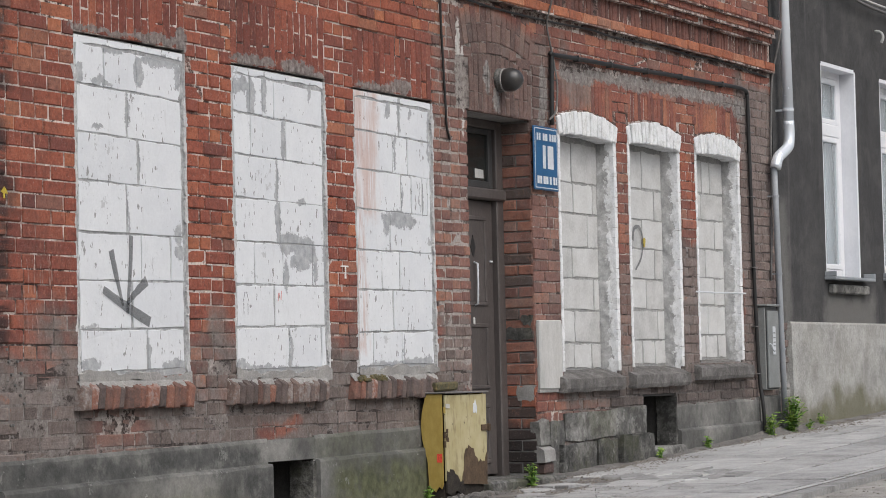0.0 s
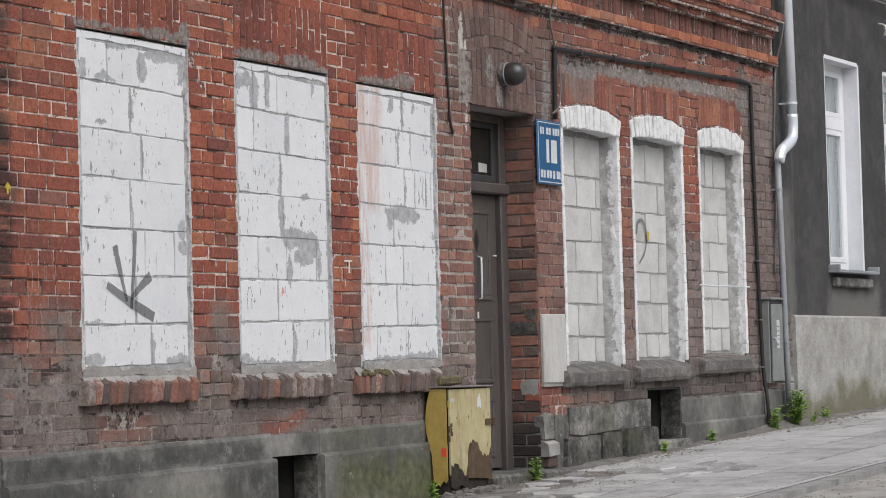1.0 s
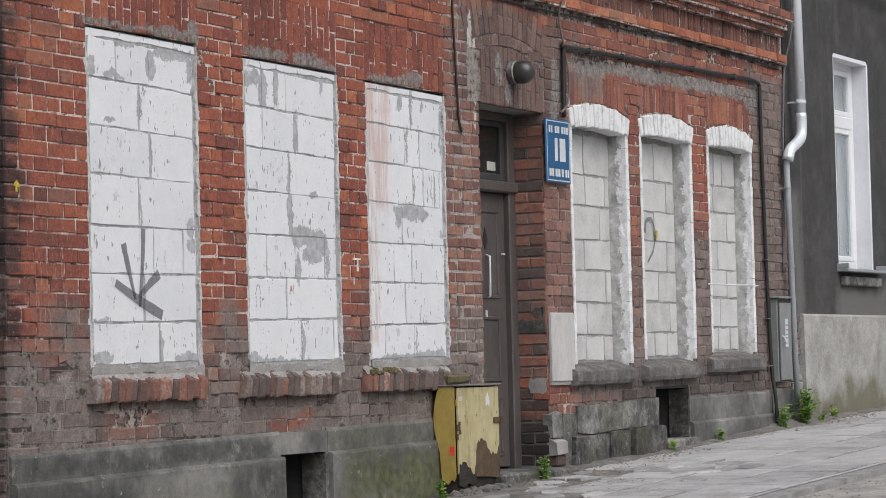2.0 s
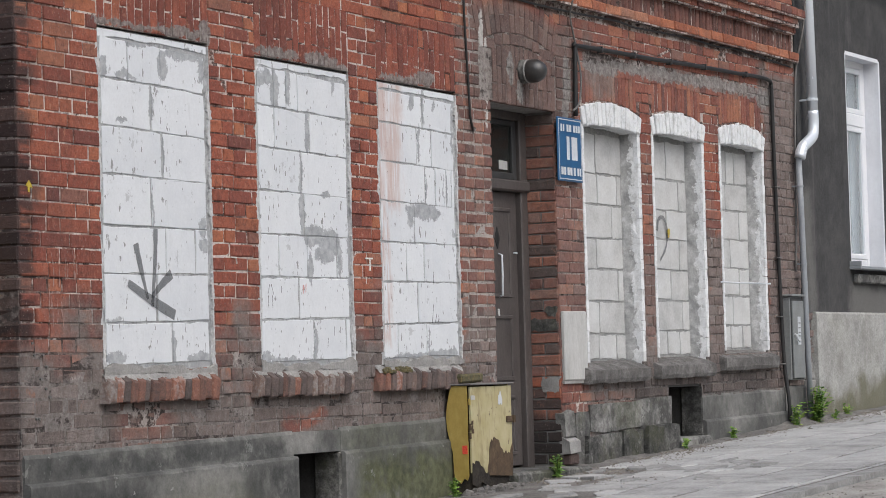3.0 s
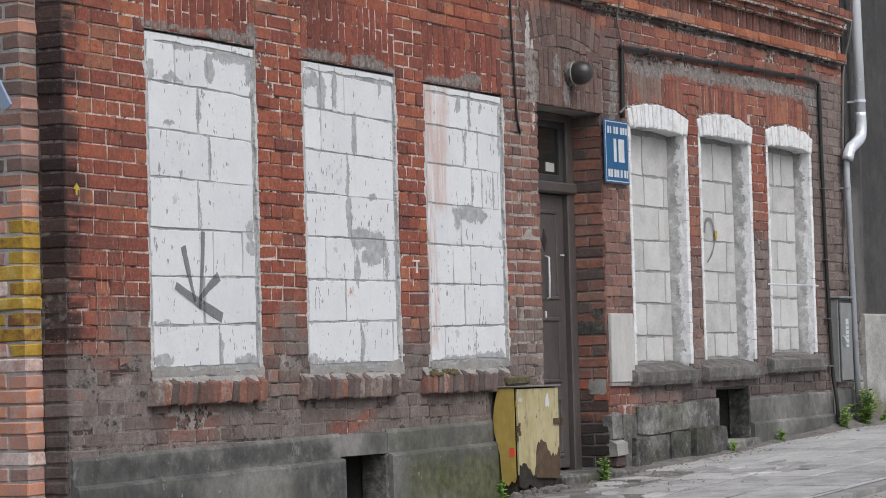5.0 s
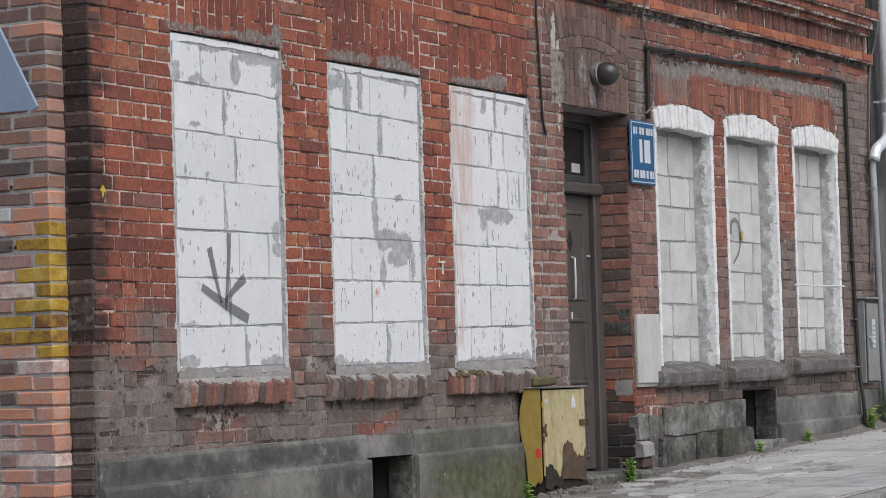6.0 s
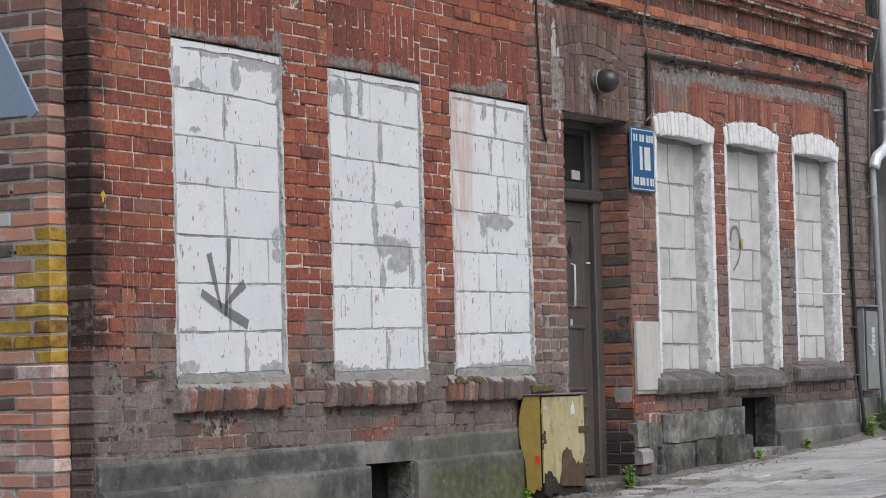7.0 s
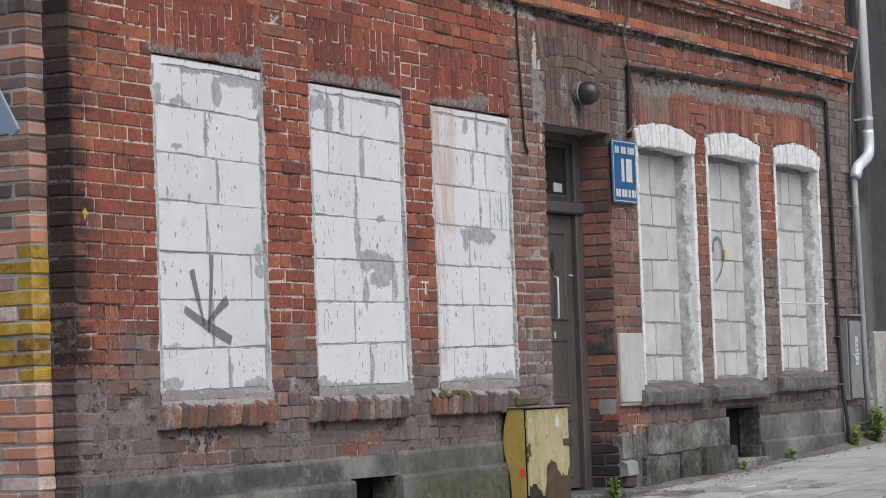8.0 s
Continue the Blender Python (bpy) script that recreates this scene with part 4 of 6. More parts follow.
for i in range(5):
    a, b = AX - 0.58 + 0.232 * i, AX - 0.58 + 0.232 * (i + 1)
    for u, v in ((a + .004, (a + b) / 2 - .004), ((a + b) / 2 + .004, b - .004)) if i % 2 else ((a + .004, b - .004),):
        t = AZ + math.sqrt(AR ** 2 - ((u + v) / 2 - AX) ** 2)
        bricks_far.brick(u, v, t - .078, t - .004, rr.uniform(-.007, -.001), 0.03, 0.006, 0.004, rr)


def voussoir(s, ax, az, r0, r1, t0, t1, yf, yb, c, rr, gap=0.003):
    """A wedge brick of an arch, from angle t0 to t1 (from upright, clockwise positive)."""
    def p(r, t):
        return ax + r * math.sin(t), az + r * math.cos(t)
    e = gap / r1
    q = [p(r0 + .003, t0 + e), p(r0 + .003, t1 - e), p(r1 - .003, t1 - e), p(r1 - .003, t0 + e)]
    cx, cz = sum(a[0] for a in q) / 4, sum(a[1] for a in q) / 4
    inn = []
    for a in q:
        l = math.hypot(a[0] - cx, a[1] - cz)
        kk = 1 - c * 1.4 / l * rr.uniform(.6, 1.5)
        inn.append((cx + (a[0] - cx) * kk, yf + rr.uniform(-.002, .002), cz + (a[1] - cz) * kk))
    v = inn + [(a[0], yf + c, a[1]) for a in q] + [(a[0], yb, a[1]) for a in q]
    f = [(0, 1, 2, 3)] + [g for i in range(4) for g in ((4 + i, 4 + (i + 1) % 4, (i + 1) % 4, i), (8 + i, 8 + (i + 1) % 4, 4 + (i + 1) % 4, 4 + i))]
    f.append((11, 10, 9, 8))
    s.add(v, f)


half = math.asin(0.60 / AR)
n = 17
for i in range(n):
    t0, t1 = -half + 2 * half * i / n, -half + 2 * half * (i + 1) / n
    cut = AR + (0.13 if i % 2 else 0.25)
    voussoir(bricks_far, AX, AZ, AR, min(cut, AR + AT), t0, t1, rr.uniform(-.007, -.001), 0.03, 0.005, rr)
    if cut < AR + AT - 0.05:
        voussoir(bricks_far, AX, AZ, cut, AR + AT, t0, t1, rr.uniform(-.007, -.001), 0.03, 0.005, rr)
# soldier bricks over the three right windows
for h, top in ((W4, 2.86), (W5, 2.88), (W6, 2.90)):
    n = 15
    for i in range(n):
        a, b = h[0] + (h[1] - h[0]) * i / n, h[0] + (h[1] - h[0]) * (i + 1) / n
        m = ((a + b) / 2 - (h[0] + h[1]) / 2) / 0.54
        lo = h[3] + 0.16 - 0.065 * m * m
        bricks_far.brick(a + .003, b - .003, lo + 0.004, top + 0.02, rr.uniform(-.006, -.001), 0.03, 0.005, 0.0025, rr)

# cornice: an orange oversailing course, a dark red soldier band, three stepped courses
cornice = solid("cornice", Soup().box(WX0, WX1, -0.052, 0.0058, CORNICE + .004, CORNICE + 0.068).box(WX0, WX1, 0.0, 0.0058, CORNICE + .068, 3.545)
                .box(WX0, WX1 - 0.1, -0.055, 0.0058, 3.545, 3.60).box(WX0, WX1 - 0.1, -0.10, 0.0058, 3.60, 3.675).box(WX0, WX1 - 0.05, -0.135, 0.0058, 3.675, 3.74),
                M_MORTAR, "stepped brick string cornice with an orange course and a dark band", "cornice", kind="structure")


def run_of_bricks(s, x0, x1, z0, z1, yf, yb, width, rr, rise=0.0, skip=0.0, jit=0.004):
    x = x0
    while x < x1 - 0.02:
        w = width + rr.uniform(-.005, .005)
        e = min(x + w, x1)
        if rr.random() >= skip:
            d = rise * (x - x0) + rr.uniform(-.002, .002)
            s.brick(x + .003, e - .003, z0 + d, z1 + d, yf + rr.uniform(-jit, jit), yb, 0.007, 0.004, rr, 0.003)
        x = e + 0.003


orange, band, steps_ = Soup(), Soup(), Soup()
run_of_bricks(orange, WX0, WX1 - 0.02, CORNICE, CORNICE + 0.07, -0.06, -0.02, 0.25, rr, 0.0018)
run_of_bricks(band, WX0, WX1 - 0.08, CORNICE + 0.076, 3.54, -0.006, 0.008, 0.067, rr, 0.0018, 0.0, 0.008)
run_of_bricks(steps_, WX0, WX1 - 0.1, 3.547, 3.602, -0.066, -0.03, 0.125, rr, 0.0012, 0.02)
run_of_bricks(steps_, WX0, WX1 - 0.14, 3.608, 3.672, -0.108, -0.06, 0.25, rr, 0.0012, 0.03)
run_of_bricks(steps_, WX0, WX1 - 0.05, 3.678, 3.745, -0.145, -0.09, 0.125, rr, 0.0012, 0.03)
part("orange_course", orange, M_BRICK_ORANGE, cornice, "orange brick course", kind="stuff")
part("soldier_band", band, M_BRICK_DARK, cornice, "dark red band of upright bricks", kind="stuff")
part("stepped_courses", steps_, M_BRICK, cornice, kind="stuff")


# ---- bricked-up windows on the left ----
def wavy_rect(x0, x1, z0, z1, rr, a=0.006):
    """Outline of a block with uneven, slightly broken edges."""
    out = []
    for (ax, az), (bx, bz), n in (((x0, z0), (x1, z0), 6), ((x1, z0), (x1, z1), 4), ((x1, z1), (x0, z1), 6), ((x0, z1), (x0, z0), 4)):
        for i in range(n):
            t = i / n
            out.append((ax + (bx - ax) * t + rr.uniform(-a, a), az + (bz - az) * t + rr.uniform(-a, a)))
    return out


def block_soup(x0, x1, z0, z1, d0, d1, yf, yb, rr, a=0.005):
    """A block with a chamfered wavy face; d0, d1 tip its left and right ends."""
    s = Soup()
    o = wavy_rect(x0, x1, z0, z1, rr, a)
    cx, cz = (x0 + x1) / 2, (z0 + z1) / 2

    def tip(p):
        t = (p[0] - x0) / (x1 - x0)
        return p[1] + d0 * (1 - t) + d1 * t
    c = 0.002
    inn = [(p[0] - c * (1 if p[0] > cx else -1), yf + rr.uniform(-.0012, .0012), tip(p) - c * (1 if p[1] > cz else -1)) for p in o]
    mid = [(p[0], yf + c, tip(p)) for p in o]
    bak = [(p[0], yb, tip(p)) for p in o]
    n = len(o)
    s.add(inn + mid + bak, [tuple(range(n))] + [f for i in range(n) for f in ((n + i, n + (i + 1) % n, (i + 1) % n, i), (2 * n + i, 2 * n + (i + 1) % n, n + (i + 1) % n, n + i))])
    return s


def sill_of_bricks(win, x0, x1, zb, rr, red):
    """A sloping sill of leaning bricks on edge under a lumpy bed of cement."""
    sill = part("sill", Soup().prism([(x0 + .02, zb + 0.03), (x1 - .02, zb + 0.03), (x1 - .02, zb + 0.12), (x0 + .02, zb + 0.12)], -0.034, 0.01), M_CEMENT, win, "sloping sill of bricks on edge, bedded in grey cement")
    x = x0
    while x < x1 - 0.03:
        w = rr.uniform(0.056, 0.074)
        a, b = x, min(x + w, x1)
        h0, h1 = zb + rr.uniform(-.006, .008), zb + 0.112 + rr.uniform(-.007, .007)
        yo = -0.056 + rr.uniform(-.007, .006)
        lean = rr.uniform(-.004, .004) - 0.03
        tip = rr.uniform(-.008, .004)
        p = [(a + .004 + lean, yo, h0), (b - .006 + lean, yo + rr.uniform(-.004, .004), h0 + rr.uniform(-.006, .006)), (b - .006 + rr.uniform(-.003, .001), yo + .010, h1 + tip), (a + .004 + rr.uniform(-.001, .003), yo + .010, h1),
             (a + .003 + lean, 0.009, h0), (b - .004 + lean, 0.009, h0), (b - .004, 0.009, h1 + 0.04), (a + .003, 0.009, h1 + 0.04)]
        c = rr.uniform(0.006, 0.012)
        q = [(p[0][0] + c, yo - .006, p[0][2] + c), (p[1][0] - c, yo - .006, p[1][2] + c), (p[2][0] - c, yo + .001, p[2][2] - c), (p[3][0] + c, yo + .001, p[3][2] - c)]
        s = Soup()
        s.add(p + q, [(8, 9, 10, 11), (0, 1, 9, 8), (1, 2, 10, 9), (2, 3, 11, 10), (3, 0, 8, 11), (1, 5, 6, 2), (0, 3, 7, 4), (3, 2, 6, 7), (0, 4, 5, 1)])
        part("brick", s, M_BRICK_SILL_RED if rr.random() < red else M_BRICK_SILL, sill)
        x = b + 0.001
    n, rows = 44, 5
    v = []
    for i in range(n + 1):
        x = x0 - 0.004 + (x1 - x0 + 0.004) * i / n
        front = -0.034 + 0.006 * math.sin(i * 0.9 + x0) + rr.uniform(-.005, .005)
        for k in range(rows):
            t = k / (rows - 1)
            v.append((x, front + (0.012 - front) * t, zb + (0.112 if k == 0 else 0.124) + 0.044 * t + (rr.uniform(-.006, .006) if 0 < k < rows - 1 else 0)))
    cap = Soup()
    cap.add(v, [(i * rows + k, (i + 1) * rows + k, (i + 1) * rows + k + 1, i * rows + k + 1) for i in range(n) for k in range(rows - 1)])
    part("cement_bed", cap, M_CEMENT, sill, "lumpy grey cement over the sill bricks")


LAYER = [0]


def layer():
    """A hair's breadth of its own for each smear, so that none lies in another's plane."""
    LAYER[0] = (LAYER[0] + 1) % 12
    return 0.0005 * LAYER[0]


def ragged_strip(p, q, w0, w1, rr, n=26, step=0.012):
    """An upright or level strip from p to q (x, z), reaching w0 to one side and w1 to the other, with torn edges."""
    dx, dz = q[0] - p[0], q[1] - p[1]
    l = math.hypot(dx, dz)
    nx, nz = dz / l, -dx / l
    def wander(w):
        ph = [rr.uniform(0, 6.28) for _ in range(3)]
        return [max(0.001, w + step * (0.5 * math.sin(5.1 * l * i / n + ph[0]) + 0.5 * math.sin(13 * l * i / n + ph[1]) + 0.4 * math.sin(31 * l * i / n + ph[2])) + rr.gauss(0, step * .22)) for i in range(n + 1)]
    a = [(p[0] + dx * i / n + nx * w, p[1] + dz * i / n + nz * w) for i, w in enumerate(wander(w0))]
    b = [(p[0] + dx * i / n - nx * w, p[1] + dz * i / n - nz * w) for i, w in enumerate(wander(w1))]
    return a, b


def strip_soup(a, b, y0, y1):
    s = Soup()
    n = len(a)
    v = [(x, y0, z) for x, z in a] + [(x, y0, z) for x, z in b] + [(x, y1, z) for x, z in a] + [(x, y1, z) for x, z in b]
    f = []
    for i in range(n - 1):
        f += [(i, i + 1, n + i + 1, n + i), (i + 1, i, 2 * n + i, 2 * n + i + 1), (n + i, n + i + 1, 3 * n + i + 1, 3 * n + i)]
    s.add(v, f)
    return s


def blocked_window(h, joints, splits, sill, seed, no, label):
    rr = random.Random(seed)
    x0, x1, zb, zt = h
    win = thing("bricked_up_window", ((x0 + x1) / 2, 0.05, zb), label, "window", "bricked-up windows of the brick house")
    jm = M_JOINTS[no]
    part("joint_mortar", Soup().prism([(x0 - .004, zb), (x1 + .004, zb), (x1 + .004, zt - 0.018), (x0 + (x1 - x0) * .5, zt - 0.012), (x0 + .05, zt - 0.012), (x0 - .004, zt - .012)], 0.0125, 0.12), jm, win, "rough grey mortar bed")
    part("backing", Soup().box(x0, x1, 0.10, 0.3, zb, zt), jm, win)
    part("top_strip", Soup().prism([(x0 + .01, zt - .058)] + [(x0 + .01 + (x1 - x0 - .02) * i / 12, zt - .05 + rr.uniform(-.008, .008)) for i in range(1, 12)] + [(x1 - .01, zt - .062), (x1 - .01, zt - .022), (x0 + .01, zt - .016)], 0.0085, 0.02), M_BLOCKS[no], win, "whitewashed strip of mortar under the lintel")
    zs = [zt - 0.05] + joints + [zb + 0.035]
    for i, cut in enumerate(splits):
        top, bot = zs[i], zs[i + 1]
        xs = [x0 + 0.03] + [x0 + (x1 - x0) * c for c in cut] + [x1 - 0.03]
        tilt = [-0.012, -0.01, -0.006, 0.0, 0.004, 0.006, 0.006][i]
        for a, b in zip(xs, xs[1:]):
            if b - a < 0.03:
                continue
            ta, tb = tilt * (a - x0) * 2, tilt * (b - x0) * 2
            g = 0.005 if len(cut) > 1 else 0.0095
            s = block_soup(a + g, b - g, bot + .0065, top - .0065, ta, tb, 0.008 + rr.uniform(-.0015, .0015), 0.02, rr, 0.0045)
            part("block", s, M_BLOCKS[no], win)
    # mortar smeared over the edge of the opening
    for p, q, w0, w1 in (((x0, zb), (x0, zt - .02), 0.010, 0.004), ((x1, zb), (x1, zt - .02), 0.004, 0.010)):
        a, b = ragged_strip(p, q, w0, w1, rr, 150, 0.017)
        part("edge_mortar", strip_soup(a, b, -0.0015 - layer() * .3, 0.02), M_EDGE, win, "ragged limed mortar along the opening")
    a, b = ragged_strip((x0 - .008, zb), (x1 + .006, zb), 0.02, 0.03, rr, 60, 0.018)
    part("edge_mortar", strip_soup(a, b, -0.012, 0.02), M_CEMENT, win)
    sill_of_bricks(win, *sill, rr, (0.7, 0.22, 0.18)[no])
    return win


L = "bricked-up window of whitewashed blocks with a brick sill"
win1 = blocked_window(W1, [2.318, 2.064, 1.808, 1.535, 1.28, 1.02], [[.27, .56], [.47], [.565], [.455], [.58, .85], [.49], [.62]], (-0.02, 1.05, 0.604), 21, 0,
                      L + ", marked with a grey sprayed arrow")
win2 = blocked_window(W2, [2.288, 2.046, 1.794, 1.54, 1.289, 1.043], [[.2, .33, .45], [.2, .57], [.47], [.49], [.22, .52, .84], [.42], [.57, .92]], (1.45, 2.55, 0.60), 22, 1,
                      L + ", patched with grey cement")
win3 = blocked_window(W3, [2.29, 2.046, 1.793, 1.537, 1.286, 1.022], [[.57], [.49, .68], [.59, .72, .86, .93], [.44], [.33, .55], [.46], [.2, .56]], (2.87, 3.97, 0.608), 23, 2,
                      L + ", stained pink along one edge")


def stroke(pts, w0, w1, y=0.0055):
    """A sprayed line on the blocks, broad as w0 at its start and w1 at its end, with blunt uneven ends."""
    s = Soup()
    p = smooth_path([(a, 0, b) for a, b in pts], 5)
    n = len(p)
    l, r = [], []
    rr = random.Random(len(pts) * 7 + int(w0 * 1000))
    for i, q in enumerate(p):
        d = (p[min(i + 1, n - 1)] - p[max(i - 1, 0)]).normalized()
        w = (w0 + (w1 - w0) * i / (n - 1)) / 2 + rr.uniform(-.0025, .0025)
        l.append((q.x - d.z * w, y, q.z + d.x * w))
        r.append((q.x + d.z * w, y, q.z - d.x * w))
    m = len(l)
    back = [(a[0], y + .0004, a[2]) for a in l + r]
    f = [(i, m + i, m + i + 1, i + 1) for i in range(m - 1)]
    f += [(i, i + 1, 2 * m + i + 1, 2 * m + i) for i in range(m - 1)] + [(m + i + 1, m + i, 3 * m + i, 3 * m + i + 1) for i in range(m - 1)]
    s.add(l + r + back, f)
    return s


for pts, a, b, y in (([(0.325, 1.445), (0.37, 1.31), (0.43, 1.15)], 0.05, 0.025, 0.0056), ([(0.515, 1.53), (0.505, 1.37), (0.47, 1.11)], 0.04, 0.028, 0.0052),
                  ([(0.245, 1.235), (0.45, 1.15), (0.685, 1.065)], 0.045, 0.06, 0.0048), ([(0.47, 1.165), (0.56, 1.23), (0.66, 1.29)], 0.03, 0.055, 0.0044)):
    part("sprayed_arrow", stroke(pts, a, b, y), M_SPRAY, win1, "dark grey sprayed stroke")
for x, z, dx, dz in ((1.66, 1.22, .012, .03), (1.70, 1.22, -.012, .03), (1.655, 1.15, 0, .035), (1.70, 1.15, 0, .035), (1.80, 1.22, .002, .02), (2.40, 0.98, .004, .028), (2.47, 0.985, .003, .02), (2.32, 0.91, .004, .03)):
    part("scribble", stroke([(x - dx, z - dz), (x, z), (x + dx, z + dz)], 0.007, 0.006), M_SPRAY, win2, "small dark scribble")
part("scribble", stroke([(2.045, 1.2), (2.05, 1.25), (2.075, 1.205), (2.08, 1.26)], 0.006, 0.005), plain("faded_red", [(0.6, 0.3, 0.28), (0.66, 0.36, 0.34)], 0.8), win2, "faded red scribble")
for x, z, dx, dz in ((3.66, 1.09, .012, .06), (3.70, 1.06, .01, .03), (3.68, 1.32, .004, .04), (3.62, 1.41, .003, .03)):
    part("scratch", stroke([(x - dx, z - dz), (x, z), (x + dx, z + dz)], 0.010, 0.005), M_SPRAY, win3, "dark scratch")
# moss on the third sill
rm = random.Random(5)
moss = Soup()
for i in range(30):
    x, r = 2.90 + 0.36 * rm.random(), rm.uniform(.006, .016)
    y = rm.uniform(-.050, -.012)
    z = 0.738 + 0.6 * (y + .045)
    moss.bevel_box(x - r * 1.4, x + r * 1.4, y - r * .7, y + r * .7, z - .02, z + r * .12, r * .3, r * .2, rm)
part("moss", moss, M_MOSS, win3, "ochre moss on the sill")


# ---- bricked-up windows on the right: deep reveals, white arches ----
def arched_window(h, joints, splits, sill, seed, label):
    rr = random.Random(seed)
    x0, x1, zb, zt = h
    mid, hw = (x0 + x1) / 2, (x1 - x0) / 2
    win = thing("bricked_up_arched_window", (mid, 0.05, zb), label, "window", "bricked-up windows of the brick house")
    D = 0.13
    part("backing", Soup().box(x0 - .02, x1 + .02, D + 0.0055, D + 0.15, zb, zt + .2), M_JOINT, win, "grey mortar between the blocks")
    zs = [zt - 0.06] + joints + [zb + 0.05]
    for i, cut in enumerate(splits):
        xs = [x0 + 0.0] + [x0 + (x1 - x0) * c for c in cut] + [x1 - 0.03]
        for a, b in zip(xs, xs[1:]):
            s = block_soup(a + .009, b - .009, zs[i + 1] + .008, zs[i] - .008, rr.uniform(-.004, .004), rr.uniform(-.004, .004), D + rr.uniform(-.0015, .0015), D + 0.03, rr, 0.006)
            part("block", s, M_BLOCK_GREY, win)
    # reveals with peeling limewash
    for side, out in ((x1 - 0.004, x1 + .05), (x0 + 0.004, x0 - .05)):
        n = 26
        s = Soup()
        v = []
        for j in range(n + 1):
            z = zb + (zt - zb) * j / n
            for q, y in enumerate((0.012, 0.05, 0.1, D + .01)):
                k = -1 if out > side else 1
                v.append((side + k * (rr.uniform(0, .010) + 0.012 * q / 3), y, z))
        f = []
        for j in range(n):
            for q in range(3):
                a = j * 4 + q
                f.append((a, a + 1, a + 5, a + 4) if out < side else (a, a + 4, a + 5, a + 1))
        s.add(v, f)
        s.box(min(side + (.004 if out > side else -.004), out), max(side + (.004 if out > side else -.004), out), 0.03, D, zb, zt)
        part("reveal", s, M_HALF_LIMED_SHADED, win, "cement reveal half covered by peeling white limewash, painted shade-grey further in")
    # white brick rim, course by course
    z = zb + 0.03
    while z < zt - 0.03:
        for side, k in ((x0, 1), (x1, -1)):
            w = rr.uniform(.050, .056)
            a, b = (side - w * .5, side + w * .2) if k > 0 else (side - w * .2, side + w * .75)
            s = Soup().bevel_box(a, b, -0.006 + rr.uniform(-.001, .001), 0.03, z + .0004, z + 0.0766, 0.0025, 0.0022, rr)
            part("rim_brick", s, M_WHITE if z > zb + 0.1 and rr.random() < .93 else M_REVEAL, win)
        z += PITCH
    # segmental arch of white headers
    rise = 0.062
    R = (hw * hw + rise * rise) / (2 * rise)
    az = zt - 0.035 - (R - rise)
    arch = part("arch", Soup().prism([(mid + R * 0.999 * math.sin(t), az + R * math.cos(t) + dz) for dz, rng_ in ((0.01, range(-6, 7)), (0.11, range(6, -7, -1))) for t in [math.asin(hw / R) * i / 6 for i in rng_]], 0.0, 0.16),
                M_JOINT, win, "white limewashed brick arch")
    n = 15
    half = math.asin((hw + .025) / R)
    for i in range(n):
        t0, t1 = -half + 2 * half * i / n, -half + 2 * half * (i + 1) / n
        s = Soup()
        # the underside is nearly flat: the middle headers hang lower
        drop = 0.65 * R * (math.cos((t0 + t1) / 2) - math.cos(half))
        voussoir(s, mid, az, R - 0.004 - drop + rr.uniform(-.010, .004), R + 0.128 + rr.uniform(-.010, .008), t0, t1, -0.018 + rr.uniform(-.005, .005), 0.12, 0.005, rr, 0.006)
        part("arch_brick", s, M_WHITE, arch)
    # rough sloping sill
    sx0, sx1, sz = sill
    n = 16
    v = []
    for i in range(n + 1):
        x = sx0 + (sx1 - sx0) * i / n
        e = rr.uniform(-.004, .004)
        up = 0.006 * (x - sx0)
        v += [(x + rr.uniform(-.01, .01), -0.06 + e, sz + up + rr.uniform(-.004, .007)), (x, -0.072 + e, sz + up + 0.03 + rr.uniform(-.004, .004)),
              (x, -0.07 + e, sz + up + 0.098 + rr.uniform(-.005, .005)), (x, 0.02, sz + up + 0.135 + rr.uniform(-.006, .006)), (x, D + .02, sz + up + 0.165), (x, D + .02, sz + up + .02), (x, 0.0, sz + up)]
    f = []
    for i in range(n):
        for q in range(7):
            a, b = i * 7 + q, i * 7 + (q + 1) % 7
            f.append((a, b, b + 7, a + 7)[::-1])
    f += [tuple(range(7)), tuple(range(n * 7 + 6, n * 7 - 1, -1))]
    s = Soup()
    s.add(v, f)
    part("sill", s, M_SILL_STONE, win, "rough worn sill, crumbling at its edge")
    return win


A = "bricked-up arched window of greyed blocks with a white brick rim"
win4 = arched_window(W4, [2.15, 1.92, 1.67, 1.44, 1.2, 0.96], [[.5], [.52, .88], [.77], [.48], [.86], [.5], [.48, .8]], (5.87, 6.97, 0.598), 31, A)
win5 = arched_window(W5, [2.17, 1.93, 1.70, 1.46, 1.22, 0.985], [[.56], [.8], [.54], [.79], [.6], [.82], [.5, .75]], (7.17, 8.27, 0.615), 32, A + " and a sprayed hook")
win6 = arched_window(W6, [2.20, 1.98, 1.74, 1.50, 1.27, 1.03], [[.47, .66], [.44], [.75], [.52], [.72], [.55], [.48, .76]], (8.49, 9.68, 0.66), 33, A)
part("sprayed_hook", stroke([(7.60, 1.76), (7.63, 1.85), (7.73, 1.865), (7.80, 1.77), (7.76, 1.63), (7.64, 1.53)], 0.035, 0.022, 0.118), M_SPRAY, win5, "dark grey sprayed hook")
part("yellow_dab", Soup().prism(blob(7.83, 1.75, 0.02, 0.045, random.Random(8), 14, .4), 0.118, 0.124), M_YELLOW_PAINT, win5, "small yellow paint dab")
